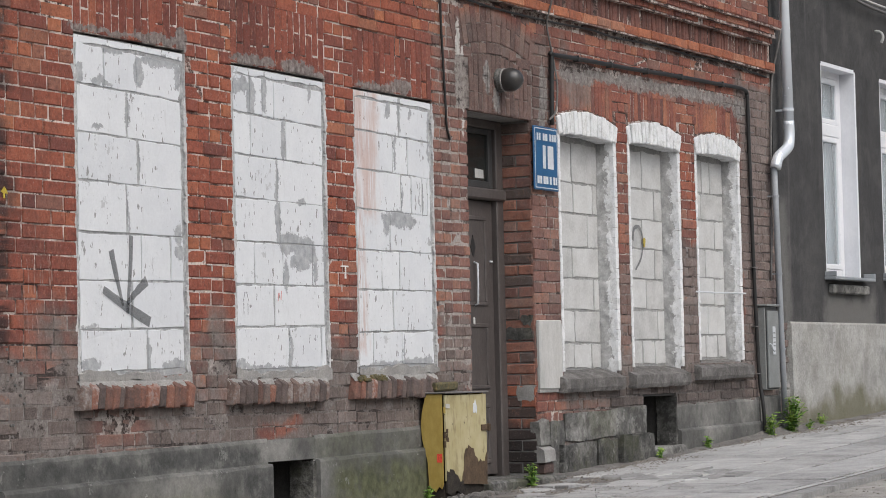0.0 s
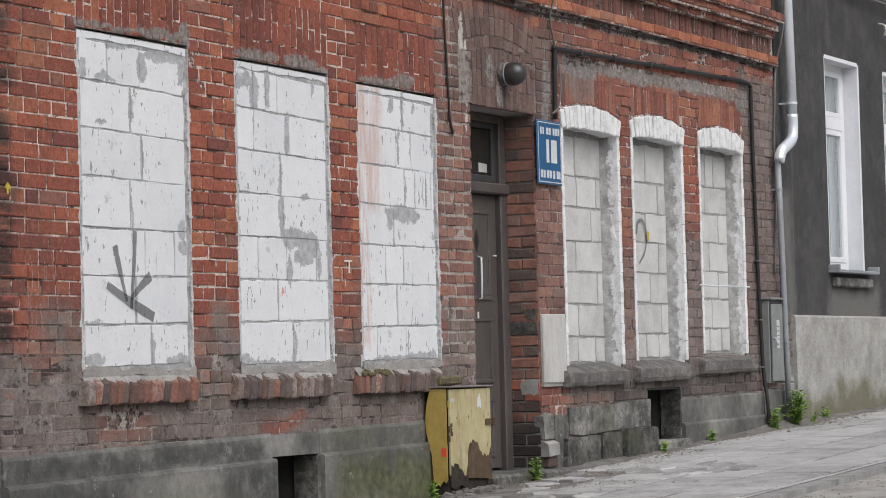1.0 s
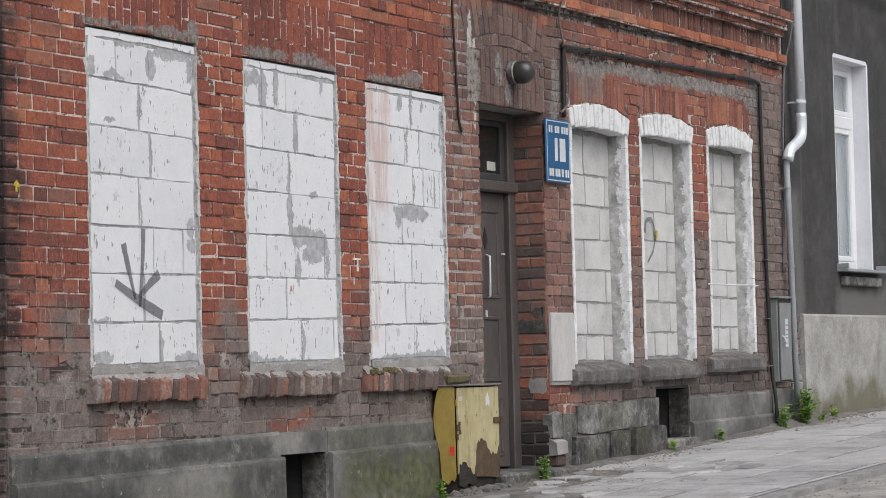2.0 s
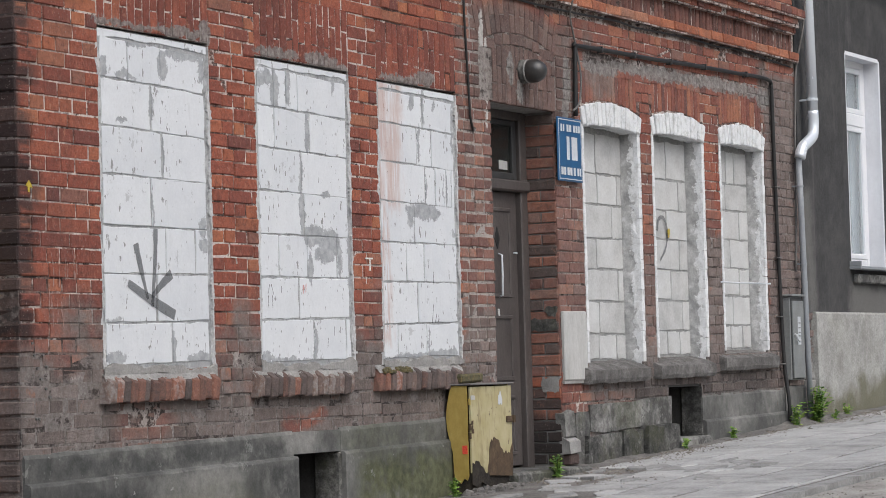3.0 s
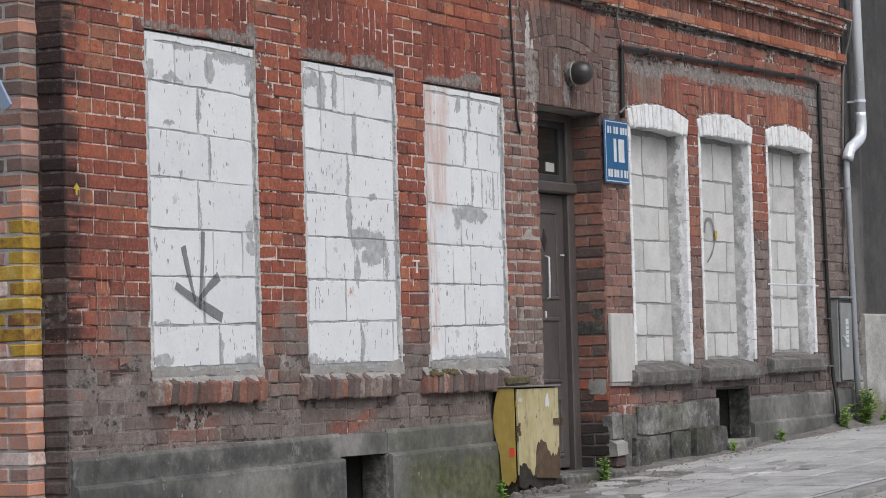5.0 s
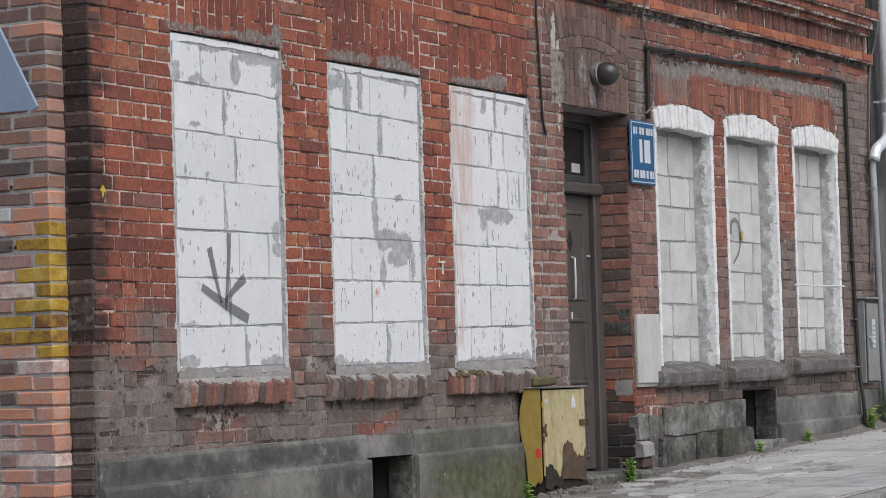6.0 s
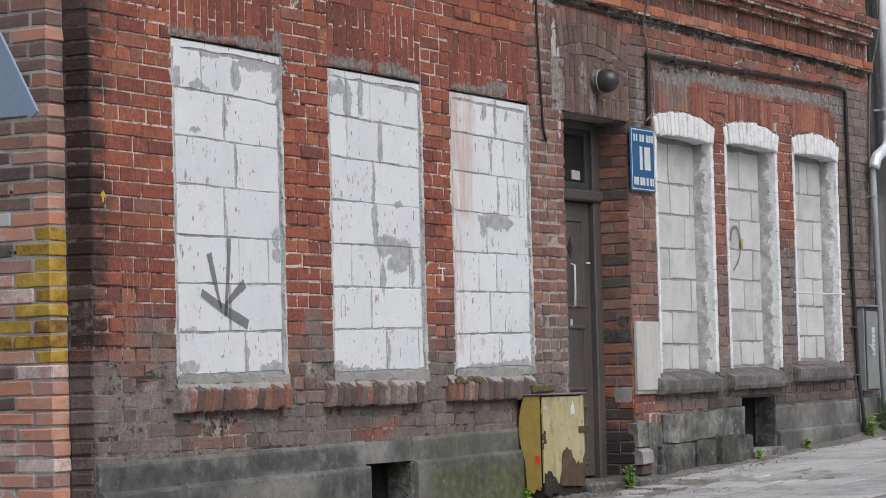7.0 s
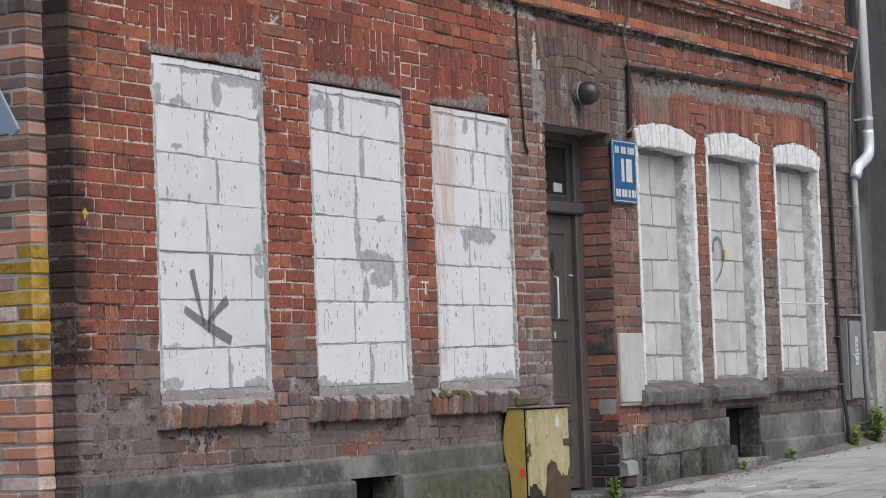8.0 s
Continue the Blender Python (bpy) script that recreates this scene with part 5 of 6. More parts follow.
fwire = solid("wire", Soup().tube([(8.58, 0.0, 1.375), (9.0, -0.008, 1.372), (9.4, -0.006, 1.376), (9.70, 0.0, 1.378)], 0.008, 6), M_SIGNWHITE, "thin white wire stretched across a window", "wire")


# ---- plinth ----
def plinth_run(s, x0, x1, z_top, z_mid, y1, y2, rr, d=0.0):
    n = max(2, int((x1 - x0) / 0.12))
    v = []
    for i in range(n + 1):
        x = x0 + (x1 - x0) * i / n
        k = d * (x - x0)
        e = rr.uniform(-.004, .004)
        v += [(x, 0.02, z_top + k + 0.014), (x, y1 + .010, z_top + k + e + .008), (x, y1 + e, z_top + k - .012 + e), (x, y1 + e * .6, z_mid + k + .006), (x, y2 + .008, z_mid + k + e), (x, y2 + e, z_mid + k - .014 + e), (x, y2 + e * .5, -0.55), (x, 0.02, -0.55)]
    f = [((i * 8 + q), (i * 8 + (q + 1) % 8), ((i + 1) * 8 + (q + 1) % 8), ((i + 1) * 8 + q)) for i in range(n) for q in range(8)]
    f += [tuple(range(7, -1, -1)), tuple(range(n * 8, n * 8 + 8))]
    s.add(v, f)


rr = random.Random(9)
sp = Soup()
plinth_run(sp, WX0 + 0.004, C1[0], 0.352, 0.212, -0.015, -0.05, rr, 0.014)
plinth_run(sp, C1[1], DOOR[0] - 0.02, 0.393, 0.257, -0.015, -0.05, rr, 0.015)
sp.box(C1[0], C1[1], -0.013, 0.3, C1[3], 0.39)
plinth_run(sp, 8.09, 9.93, 0.468, 0.275, -0.012, -0.045, rr, 0.01)
plinth_run(sp, 9.93, WX1, 0.50, 0.3, -0.02, -0.03, rr, 0.0)
plinth = solid("plinth", sp, M_PLINTH, "damp grey cement plinth with a stepped ledge and green algae", "plinth", kind="structure")
sp = Soup()
for x0, x1, z0, z1, y, d in ((5.74, 5.97, -0.1, 0.40, -0.012, 0.0), (5.98, 7.47, 0.245, 0.445, -0.016, 0.03)):
    part("stone", block_soup(x0, x1, z0, z1, 0, d, y, 0.2, rr, 0.009), M_CEMENT_OLD, plinth, "pale flaking cement render")
for x0, x1, z0, z1, y, d in ((5.86, 6.14, -0.12, 0.215, -0.045, 0.02), (6.145, 6.50, -0.12, 0.235, -0.028, 0.005), (6.505, 6.86, -0.12, 0.25, -0.04, -0.012)):
    part("stone", block_soup(x0, x1, z0, z1, 0, d, y, 0.2, rr, 0.014), M_STONE, plinth, "rough patched stone")
part("stone", block_soup(6.87, 7.45, -0.15, 0.262, 0, 0.012, -0.085, 0.2, rr, 0.012), M_STONE, plinth, "larger projecting rough stone")
part("stone", Soup().bevel_box(7.46, 8.12, -0.085, 0.30, -0.1, 0.158, 0.022, 0.008, rr), M_CEMENT_OLD, plinth, "low worn stone kerb of a cellar hole")
part("stone", Soup().prism([(5.545, 0.235), (5.72, 0.235), (5.705, 0.30), (5.69, 0.41), (5.60, 0.425), (5.525, 0.40)], -0.022, 0.05), M_CEMENT_OLD, plinth, "smooth slanting cement corner")
wedge = Soup()
wedge.add([(5.53, -0.062, 0.115), (5.715, -0.058, 0.125), (5.72, -0.05, 0.205), (5.525, -0.055, 0.20), (5.54, 0.03, 0.11), (5.72, 0.03, 0.12), (5.71, 0.03, 0.25), (5.54, 0.03, 0.245)],
          [(0, 1, 2, 3), (3, 2, 6, 7), (1, 5, 6, 2), (0, 3, 7, 4), (0, 4, 5, 1)])
part("stone", wedge, M_CEMENT, plinth, "broken smooth cement lump")
part("stone", Soup().bevel_box(5.55, 5.71, -0.045, 0.05, 0.035, 0.108, 0.008, 0.004, rr), M_BRICK_ORANGE_ONE, plinth, "bare orange brick at the doorway's foot")
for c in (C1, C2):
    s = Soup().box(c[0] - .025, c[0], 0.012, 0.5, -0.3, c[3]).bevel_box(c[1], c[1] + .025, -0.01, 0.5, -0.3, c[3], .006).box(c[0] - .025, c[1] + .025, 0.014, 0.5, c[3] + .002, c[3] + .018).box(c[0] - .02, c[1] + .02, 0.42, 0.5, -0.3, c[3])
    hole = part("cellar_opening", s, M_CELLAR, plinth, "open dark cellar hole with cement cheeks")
    # right cheek in a paler stone: its lit side is put into the colour
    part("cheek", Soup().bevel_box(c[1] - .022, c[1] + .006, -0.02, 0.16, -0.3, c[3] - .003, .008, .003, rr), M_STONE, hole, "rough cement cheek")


# ---- door ----
door = thing("front_door", (5.05, 0.27, 0.03), "closed dark brown panelled wooden door with a transom light", "door")
DY = 0.25
part("frame", Soup().bevel_box(5.43, 5.535, DY - .03, DY + .08, 0.02, 2.53, .008).bevel_box(4.545, 4.64, DY - .03, DY + .08, 0.02, 2.53, .008).bevel_box(4.64, 5.43, DY - .03, DY + .08, 2.47, 2.53, .006), M_DOOR, door, "dark wooden door frame")
part("transom_bar", Soup().bevel_box(4.545, 5.535, DY - .055, DY + .07, 1.965, 2.045, .012), M_DOOR, door)
part("transom_frame", Soup().bevel_box(4.64, 4.70, DY, DY + .04, 2.05, 2.47, .005).bevel_box(5.37, 5.43, DY, DY + .04, 2.05, 2.47, .005).bevel_box(4.70, 5.37, DY, DY + .04, 2.05, 2.10, .005).bevel_box(4.70, 5.37, DY, DY + .04, 2.43, 2.47, .005), M_DARKGREY, door)
pane = part("transom_pane", Soup().box(4.70, 5.37, DY + .018, DY + .024, 2.10, 2.43), glass_material("dusty_pane", (0.16, 0.17, 0.16), 0.12), door, "dusty dark pane")
part("paper", Soup().prism([(5.18, 2.12), (5.31, 2.12), (5.31, 2.18), (5.18, 2.185)], DY + .012, DY + .016), M_PLAQUE, door, "scrap of paper on the pane")
leaf = part("leaf", Soup().bevel_box(4.645, 5.425, DY + .012, DY + .06, 0.045, 1.96, .004), M_DOOR, door, "worn brown door leaf")
for x0, x1, z0, z1 in ((4.75, 5.32, 1.22, 1.85), (4.75, 5.32, 0.64, 1.10), (4.75, 5.32, 0.12, 0.54)):
    part("panel_moulding", Soup().bevel_box(x0, x1, DY + .002, DY + .02, z1 - .03, z1, .006).bevel_box(x0, x1, DY + .002, DY + .02, z0, z0 + .03, .006)
         .bevel_box(x0, x0 + .03, DY + .002, DY + .02, z0 + .031, z1 - .031, .006).bevel_box(x1 - .03, x1, DY + .002, DY + .02, z0 + .031, z1 - .031, .006), M_DOOR, leaf)
part("lozenge_hole", Soup().prism([(5.115, 1.56), (5.155, 1.63), (5.115, 1.715), (5.075, 1.63)], DY + .0085, DY + .013), M_BLACK, leaf, "dark diamond-shaped spyhole")
part("handle", Soup().tube([(5.125, DY + .012, 1.525), (5.125, DY - .018, 1.515), (5.122, DY - .02, 1.37), (5.12, DY - .018, 1.235), (5.12, DY + .012, 1.225)], 0.0075, 8), M_SIGNWHITE, leaf, "thin pale upright pull handle", smooth=True)
part("lock", Soup().bevel_box(5.09, 5.11, DY, DY + .014, 1.09, 1.14, .004), M_PLAQUE, leaf, "pale lock plate")
part("latch", Soup().bevel_box(5.36, 5.40, DY - .005, DY + .012, 1.53, 1.542, .003), M_SIGNWHITE, leaf, "small pale bolt")
# right reveal of the doorway: one brick deep
s = Soup()
rd = random.Random(5)
reveal = part("doorway_reveal", Soup().box(DOOR[1] + .012, DOOR[1] + .12, 0.02, 0.42, -0.2, DOOR[3]).box(DOOR[0] - .12, DOOR[0] - .006, 0.02, 0.42, -0.2, DOOR[3]).box(DOOR[0] - .1, DOOR[1] + .1, 0.03, 0.42, DOOR[3] + .001, DOOR[3] + .1), M_CEMENT, wall_front, "brick reveal of the doorway")
for k in range(32):
    z0 = 0.04 + k * 0.0775
    if z0 + .07 > DOOR[3]:
        break
    for a, b in (((0.004, 0.245),) if k % 2 else ((0.004, 0.118), (0.128, 0.245))):
        q = Soup().brick(a, b, z0 + .004, z0 + .073, 0, 0.02, 0.006, 0.003, rd)
        f = Soup()
        f.add([(DOOR[1] + p[1], p[0], p[2]) for p in q.v], [t[::-1] for t in q.f])
        part("brick", f, M_BRICK_DARK_ONE if z0 < 0.34 or rd.random() < .22 else (M_BRICK_ORANGE_ONE if z0 < .52 or rd.random() < .5 else M_BRICK_ONE), reveal)
for y0, y1, z0, z1, mat in ((0.02, 0.23, 0.985, 1.075, M_STONE), (0.02, 0.10, 1.08, 1.15, M_STONE), (0.01, 0.15, 0.55, 0.655, M_CEMENT)):
    q = Soup()
    o = wavy_rect(y0, y1, z0, z1, rd, 0.013)
    n = len(o)
    q.add([(DOOR[1] - .003, p[0], p[1]) for p in o] + [(DOOR[1] + .012, p[0], p[1]) for p in o], [tuple(range(n))[::-1]] + [(i, (i + 1) % n, n + (i + 1) % n, n + i) for i in range(n)])
    part("cement_patch", q, mat, reveal)
step = solid("door_step", Soup().bevel_box(4.40, 5.60, -0.20, 0.42, -0.14, 0.03, 0.018, 0.006, random.Random(2)), M_STONE, "worn concrete doorstep", "step", kind="structure")

# ---- fixtures on the brick house ----
lamp = thing("wall_lamp", (5.03, 0.0, 2.77), "round wall lamp with a dusty dark globe over the door", "lamp")


def lathe(profile, cx, cz, n=20):
    """Turned about an axis that points out of the facade: profile of (radius, y)."""
    s = Soup()
    v = [(cx + r * math.cos(2 * math.pi * k / n), y, cz + r * math.sin(2 * math.pi * k / n)) for r, y in profile for k in range(n)]
    f = [(i * n + k, i * n + (k + 1) % n, (i + 1) * n + (k + 1) % n, (i + 1) * n + k) for i in range(len(profile) - 1) for k in range(n)]
    f += [tuple(range(n - 1, -1, -1)), tuple(range((len(profile) - 1) * n, len(profile) * n))]
    s.add(v, f)
    return s


part("base", lathe([(0.085, 0.0), (0.085, -0.02), (0.075, -0.045), (0.06, -0.05)], 5.05, 2.77), M_STONE, lamp, "pale grey base", True)
part("globe", lathe([(0.072, -0.045), (0.08, -0.06), (0.083, -0.09), (0.078, -0.125), (0.062, -0.155), (0.038, -0.175), (0.012, -0.182)], 5.05, 2.77, 24), M_GLOBE, lamp, "dusty dark glass globe", True)
part("ring", lathe([(0.080, -0.044), (0.084, -0.05), (0.080, -0.056)], 5.05, 2.77, 24), M_CEMENT, lamp, "pale rim", True)

sign = thing("street_sign", (5.69, -0.03, 2.04), "blue enamel street plate with white lettering on the brick pier", "sign")
part("plate", Soup().bevel_box(5.512, 5.915, -0.04, -0.026, 2.04, 2.495, 0.005), M_SIGN, sign, "blue enamel plate")
part("border", Soup().box(5.525, 5.90, -0.0425, -0.0405, 2.475, 2.482).box(5.525, 5.90, -0.0425, -0.0405, 2.053, 2.06).box(5.525, 5.531, -0.0425, -0.0405, 2.0605, 2.4745).box(5.894, 5.90, -0.0425, -0.0405, 2.0605, 2.4745), M_SIGNWHITE, sign)
part("bracket", Soup().box(5.54, 5.89, -0.026, 0.0, 2.07, 2.1), M_DARKGREY, sign)
part("bracket", Soup().box(5.54, 5.89, -0.026, 0.0, 2.42, 2.45), M_DARKGREY, sign)
for x0, x1, z0, z1 in ((5.56, 5.585, 2.395, 2.445), (5.60, 5.62, 2.395, 2.445), (5.66, 5.69, 2.395, 2.445), (5.70, 5.735, 2.395, 2.445), (5.77, 5.80, 2.395, 2.445), (5.81, 5.84, 2.395, 2.445), (5.85, 5.88, 2.395, 2.445),
                       (5.655, 5.70, 2.195, 2.36), (5.735, 5.83, 2.195, 2.36),
                       (5.555, 5.59, 2.085, 2.14), (5.60, 5.63, 2.085, 2.14), (5.655, 5.69, 2.085, 2.14), (5.70, 5.735, 2.085, 2.14), (5.76, 5.79, 2.085, 2.14), (5.82, 5.85, 2.085, 2.14), (5.86, 5.88, 2.085, 2.14)):
    part("lettering_bar", Soup().box(x0, x1, -0.0425, -0.0405, z0, z1), M_SIGNWHITE, sign, "white bar")
board = thing("blank_board", (5.74, -0.01, 0.63), "blank weathered pale board screwed to the brick pier", "board")
part("panel", Soup().bevel_box(5.552, 5.925, -0.03, -0.002, 0.63, 1.118, 0.006, 0.002, random.Random(1)), M_PLAQUE, board)
part("edge_strip", Soup().box(5.552, 5.925, -0.022, 0.0, 0.606, 0.629), M_CEMENT, board)

# cables
duct = thing("cable_duct", (7.9, -0.02, 3.05), "black cable duct clipped along the brickwork over the windows", "cable")
path = [(5.845, -0.03, 2.52), (5.855, -0.03, 2.75), (5.868, -0.03, 3.015), (5.90, -0.03, 3.03), (6.5, -0.03, 3.045), (7.3, -0.03, 3.06), (8.2, -0.03, 3.085), (9.0, -0.03, 3.10), (9.5, -0.03, 3.112), (9.72, -0.03, 3.106), (9.79, -0.03, 3.08), (9.80, -0.03, 3.0), (9.81, -0.03, 2.4), (9.84, -0.03, 1.5), (9.88, -0.035, 0.7), (9.885, -0.065, 0.4), (9.89, -0.07, 0.12)]
part("duct", Soup().tube(smooth_path(path, 5), 0.017, 9), M_BLACK, duct, "black plastic duct", True)
for p in ((6.3, 3.04), (6.9, 3.052), (7.6, 3.067), (8.3, 3.088), (9.2, 3.105)):
    part("clip", Soup().bevel_box(p[0] - .006, p[0] + .006, -0.053, 0.0, p[1] - .024, p[1] + .024, .003), M_DARKGREY, duct)
for z in (2.75, 2.2, 1.6, 1.1, 0.7):
    part("clip", Soup().bevel_box(9.80, 9.875, -0.052, 0.0, z - .005, z + .005, .002), M_CABLE, duct)
solid("cable", Soup().tube(smooth_path([(4.14, -0.07, 3.6), (4.15, -0.03, 3.28), (4.16, -0.02, 3.1), (4.185, -0.018, 2.8), (4.2, -0.02, 2.55), (4.21, -0.02, 2.4), (4.24, -0.02, 2.33), (4.27, -0.01, 2.31)], 5), 0.009, 6), M_BLACK, "black cable hanging down the brick wall", "cable", smooth=True)
solid("cable", Soup().tube(smooth_path([(4.1, -0.03, 3.30), (4.6, -0.02, 3.272), (5.2, -0.02, 3.262), (5.9, -0.02, 3.268), (6.6, -0.025, 3.283), (7.0, -0.02, 3.272), (7.6, -0.02, 3.286), (8.2, -0.02, 3.29), (8.6, -0.02, 3.283), (9.0, -0.02, 3.30), (9.5, -0.02, 3.292), (10.0, -0.02, 3.275), (10.3, -0.02, 3.265)], 6), 0.008, 6), M_BLACK, "dark cable slung under the cornice", "cable", smooth=True)
solid("cable", Soup().tube(smooth_path([(5.72, -0.16, 3.65), (5.76, -0.09, 3.40), (5.80, -0.03, 3.25), (5.86, -0.025, 3.1), (5.90, -0.03, 2.98), (5.90, -0.055, 2.8), (5.86, -0.055, 2.62), (5.80, -0.03, 2.55)], 6), 0.008, 6), M_CABLE, "thin pale cable looping down to the street plate", "cable", smooth=True)
solid("cable", Soup().tube(smooth_path([(10.5, -0.12, 4.3), (10.47, -0.1, 3.7), (10.43, -0.03, 3.3), (10.40, -0.02, 3.0), (10.36, -0.02, 2.6), (10.33, -0.02, 2.0), (10.28, -0.02, 1.5)], 5), 0.010, 6), M_CABLE, "thin grey cable running down the house corner", "cable", smooth=True)

# downpipe: wide zinc above, elbow, thin grey pipe below
dp = thing("downpipe", (10.6, -0.1, 0.3), "shiny zinc downpipe over a thin grey drain pipe", "downpipe")
part("upper_pipe", Soup().tube([(10.53, -0.11, 4.9), (10.545, -0.11, 4.0), (10.585, -0.11, 2.88)], 0.047, 14), M_ZINC, dp, "shiny zinc pipe", True)
part("elbow", Soup().tube(smooth_path([(10.585, -0.11, 2.90), (10.59, -0.11, 2.78), (10.56, -0.11, 2.68), (10.44, -0.11, 2.62), (10.32, -0.1, 2.56), (10.275, -0.09, 2.47)], 4), 0.049, 14), M_ZINC, dp, "zinc elbow", True)
part("lower_pipe", Soup().tube([(10.285, -0.075, 2.50), (10.305, -0.075, 2.0), (10.345, -0.075, 1.0), (10.39, -0.075, 0.18)], 0.027, 10), M_GREYPIPE, dp, "thin grey pipe", True)
part("bracket", Soup().tube([(10.5805, -0.11, 2.985), (10.580, -0.11, 3.005)], 0.053, 14).box(10.56, 10.60, -0.06, 0.0, 2.987, 3.003), M_ZINC, dp)
for x, z in ((10.296, 2.22), (10.323, 1.55), (10.35, 0.9)):
    part("bracket", Soup().tube([(x, -0.075, z), (x, -0.075, z + .016)], 0.032, 12).box(x - .008, x + .008, -0.045, 0.0, z + .001, z + .015), M_GREYPIPE, dp)

mbox = thing("meter_box", (10.2, -0.06, 0.55), "narrow grey metal meter box on the brick wall", "meter box")
part("body", Soup().bevel_box(9.975, 10.27, -0.066, 0.0, 0.56, 1.27, .006), M_BOXGREY, mbox, "grey metal housing")
# thin dark sheet painting the shade in the gap round the door
part("door_gap_shade", Soup().box(9.982, 10.265, -0.0672, -0.0665, 0.566, 1.262), M_DARKGREY, mbox, "dark sheet for the shaded gap round the door")
mdoor = part("door", Soup().bevel_box(9.995, 10.262, -0.084, -0.068, 0.575, 1.235, .005), M_BOXGREY, mbox, "grey metal door")
part("handle", Soup().tube(smooth_path([(10.02, -0.084, 0.95), (10.02, -0.105, 0.94), (10.03, -0.11, 0.905), (10.09, -0.108, 0.885)], 4), 0.008, 6), M_SIGNWHITE, mdoor, "pale handle", True)
part("sticker", Soup().box(10.10, 10.17, -0.0865, -0.0845, 0.86, 1.10), M_SIGNWHITE, mdoor, "white notice strip")
for z in (0.89, 0.93, 0.96, 1.0, 1.04):
    part("sticker_line", Soup().box(10.11, 10.16, -0.0885, -0.087, z, z + .01), M_BOXGREY, mdoor)
part("cap", Soup().bevel_box(9.955, 10.285, -0.095, 0.0, 1.272, 1.29, .004), M_BOXGREY, mbox)

# ---- yellow cabinet ----
cab = thing("gas_cabinet", (4.13, -0.13, -0.05), "rusting yellow metal gas cabinet with peeling paint beside the door", "cabinet")
cx0, cx1, cy0, cy1 = 3.75, 4.36, -0.19, -0.055
rr = random.Random(12)


def ragged_plate(u0, u1, z0, z1, rr, bite=0.1, n=16):
    """An upright plate whose lower edge is eaten away by rust: outline of (u, z)."""
    low = [(u0 + (u1 - u0) * i / n, z0 + abs(rr.gauss(0, bite * 0.5))) for i in range(n + 1)]
    return low + [(u1, z1), (u0, z1)]


def wavy_side(x0, x1):
    """A side panel whose rear edge follows the lumpy mortar that it is set in."""
    rear = [(0.02, -0.072), (0.10, -0.066), (0.20, -0.060), (0.27, -0.040), (0.34, -0.024), (0.42, -0.018), (0.50, -0.026), (0.56, -0.040), (0.622, -0.058)]
    o = [(cy0 + .018, 0.04), (cy0 + .03, 0.015), (cy0 + .05, 0.03), (cy0 + .075, -0.005), (cy0 + .10, 0.02)] + [(y, z) for z, y in rear] + [(cy0 + .018, 0.622)]
    s, n = Soup(), len(o)
    s.add([(x0, y, z) for y, z in o] + [(x1, y, z) for y, z in o], [tuple(range(n))[::-1], tuple(range(n, 2 * n))] + [(i, (i + 1) % n, n + (i + 1) % n, n + i) for i in range(n)])
    return s


part("side_panel", wavy_side(cx0 + .004, cx0 + .012), M_CABINET_SIDE, cab, "ochre side panel with a wavy rear edge, rusted through at the foot")
part("side_panel", Soup().box(cx1 - .012, cx1 - .004, cy0 + .02, cy1, 0.05, 0.622), M_CABINET_SIDE, cab)
part("back_panel", Soup().box(cx0 + .013, cx1 - .013, cy1 - .006, cy1, -0.03, 0.622), M_RUST, cab)
cdoor = part("door", Soup().prism(ragged_plate(cx0 + .02, cx1 - .006, 0.045, 0.615, rr, 0.03), cy0, cy0 + .012), M_CABINET, cab, "pale yellow door, streaked and rusted below")
part("rusty_patch", Soup().prism([(3.98, 0.04), (4.345, 0.02), (4.35, 0.12), (4.352, 0.235), (4.335, 0.215), (4.315, 0.17), (4.29, 0.178), (4.275, 0.165), (4.255, 0.19), (4.225, 0.165), (4.205, 0.20), (4.175, 0.215), (4.155, 0.262), (4.12, 0.268), (4.085, 0.285), (4.06, 0.255), (4.05, 0.27), (4.03, 0.245), (4.015, 0.20), (4.01, 0.13), (3.99, 0.09)], cy0 - .0035, cy0 + .001), M_RUST, cdoor, "bare rusty patch")
part("rust_bite", Soup().prism([(3.765, -0.01), (3.83, -0.03), (3.90, 0.0), (3.96, -0.025), (4.01, 0.01), (4.0, 0.06), (3.955, 0.05), (3.92, 0.095), (3.885, 0.105), (3.86, 0.135), (3.82, 0.14), (3.80, 0.115), (3.775, 0.13)], cy0 - .005, cy0 + .006), M_BASE, cdoor, "dark rusted tear")
part("padlock", Soup().bevel_box(4.345, 4.375, cy0 - .025, cy0 - .005, 0.37, 0.42, .005), M_RUST, cdoor, "rusty lock")
for z, w in ((0.545, .05), (0.33, .03), (0.355, .018), (0.385, .022)):
    part("hinge_leaf", Soup().bevel_box(cx0 + .022, cx0 + .022 + w, cy0 - .006, cy0 - .0005, z - .014, z + .014, .002, .001, rr), M_PLAQUE if z > .5 else M_RUST, cdoor)
part("hasp", Soup().bevel_box(4.27, 4.35, cy0 - .012, cy0 - .001, 0.375, 0.415, .003), M_RUST, cdoor, "rusty hasp")
part("sticker", Soup().prism(blob(4.19, 0.53, 0.022, 0.05, random.Random(3), 14, 0.5), cy0 - .003, cy0), M_SIGNWHITE, cdoor, "torn white sticker")
for z in (0.52, 0.36, 0.30):
    part("hinge", Soup().tube([(cx0 + .012, cy0 + .004, z - .02), (cx0 + .012, cy0 + .004, z + .02)], 0.009, 8), M_CABINET_SIDE if z > .5 else M_RUST, cab)
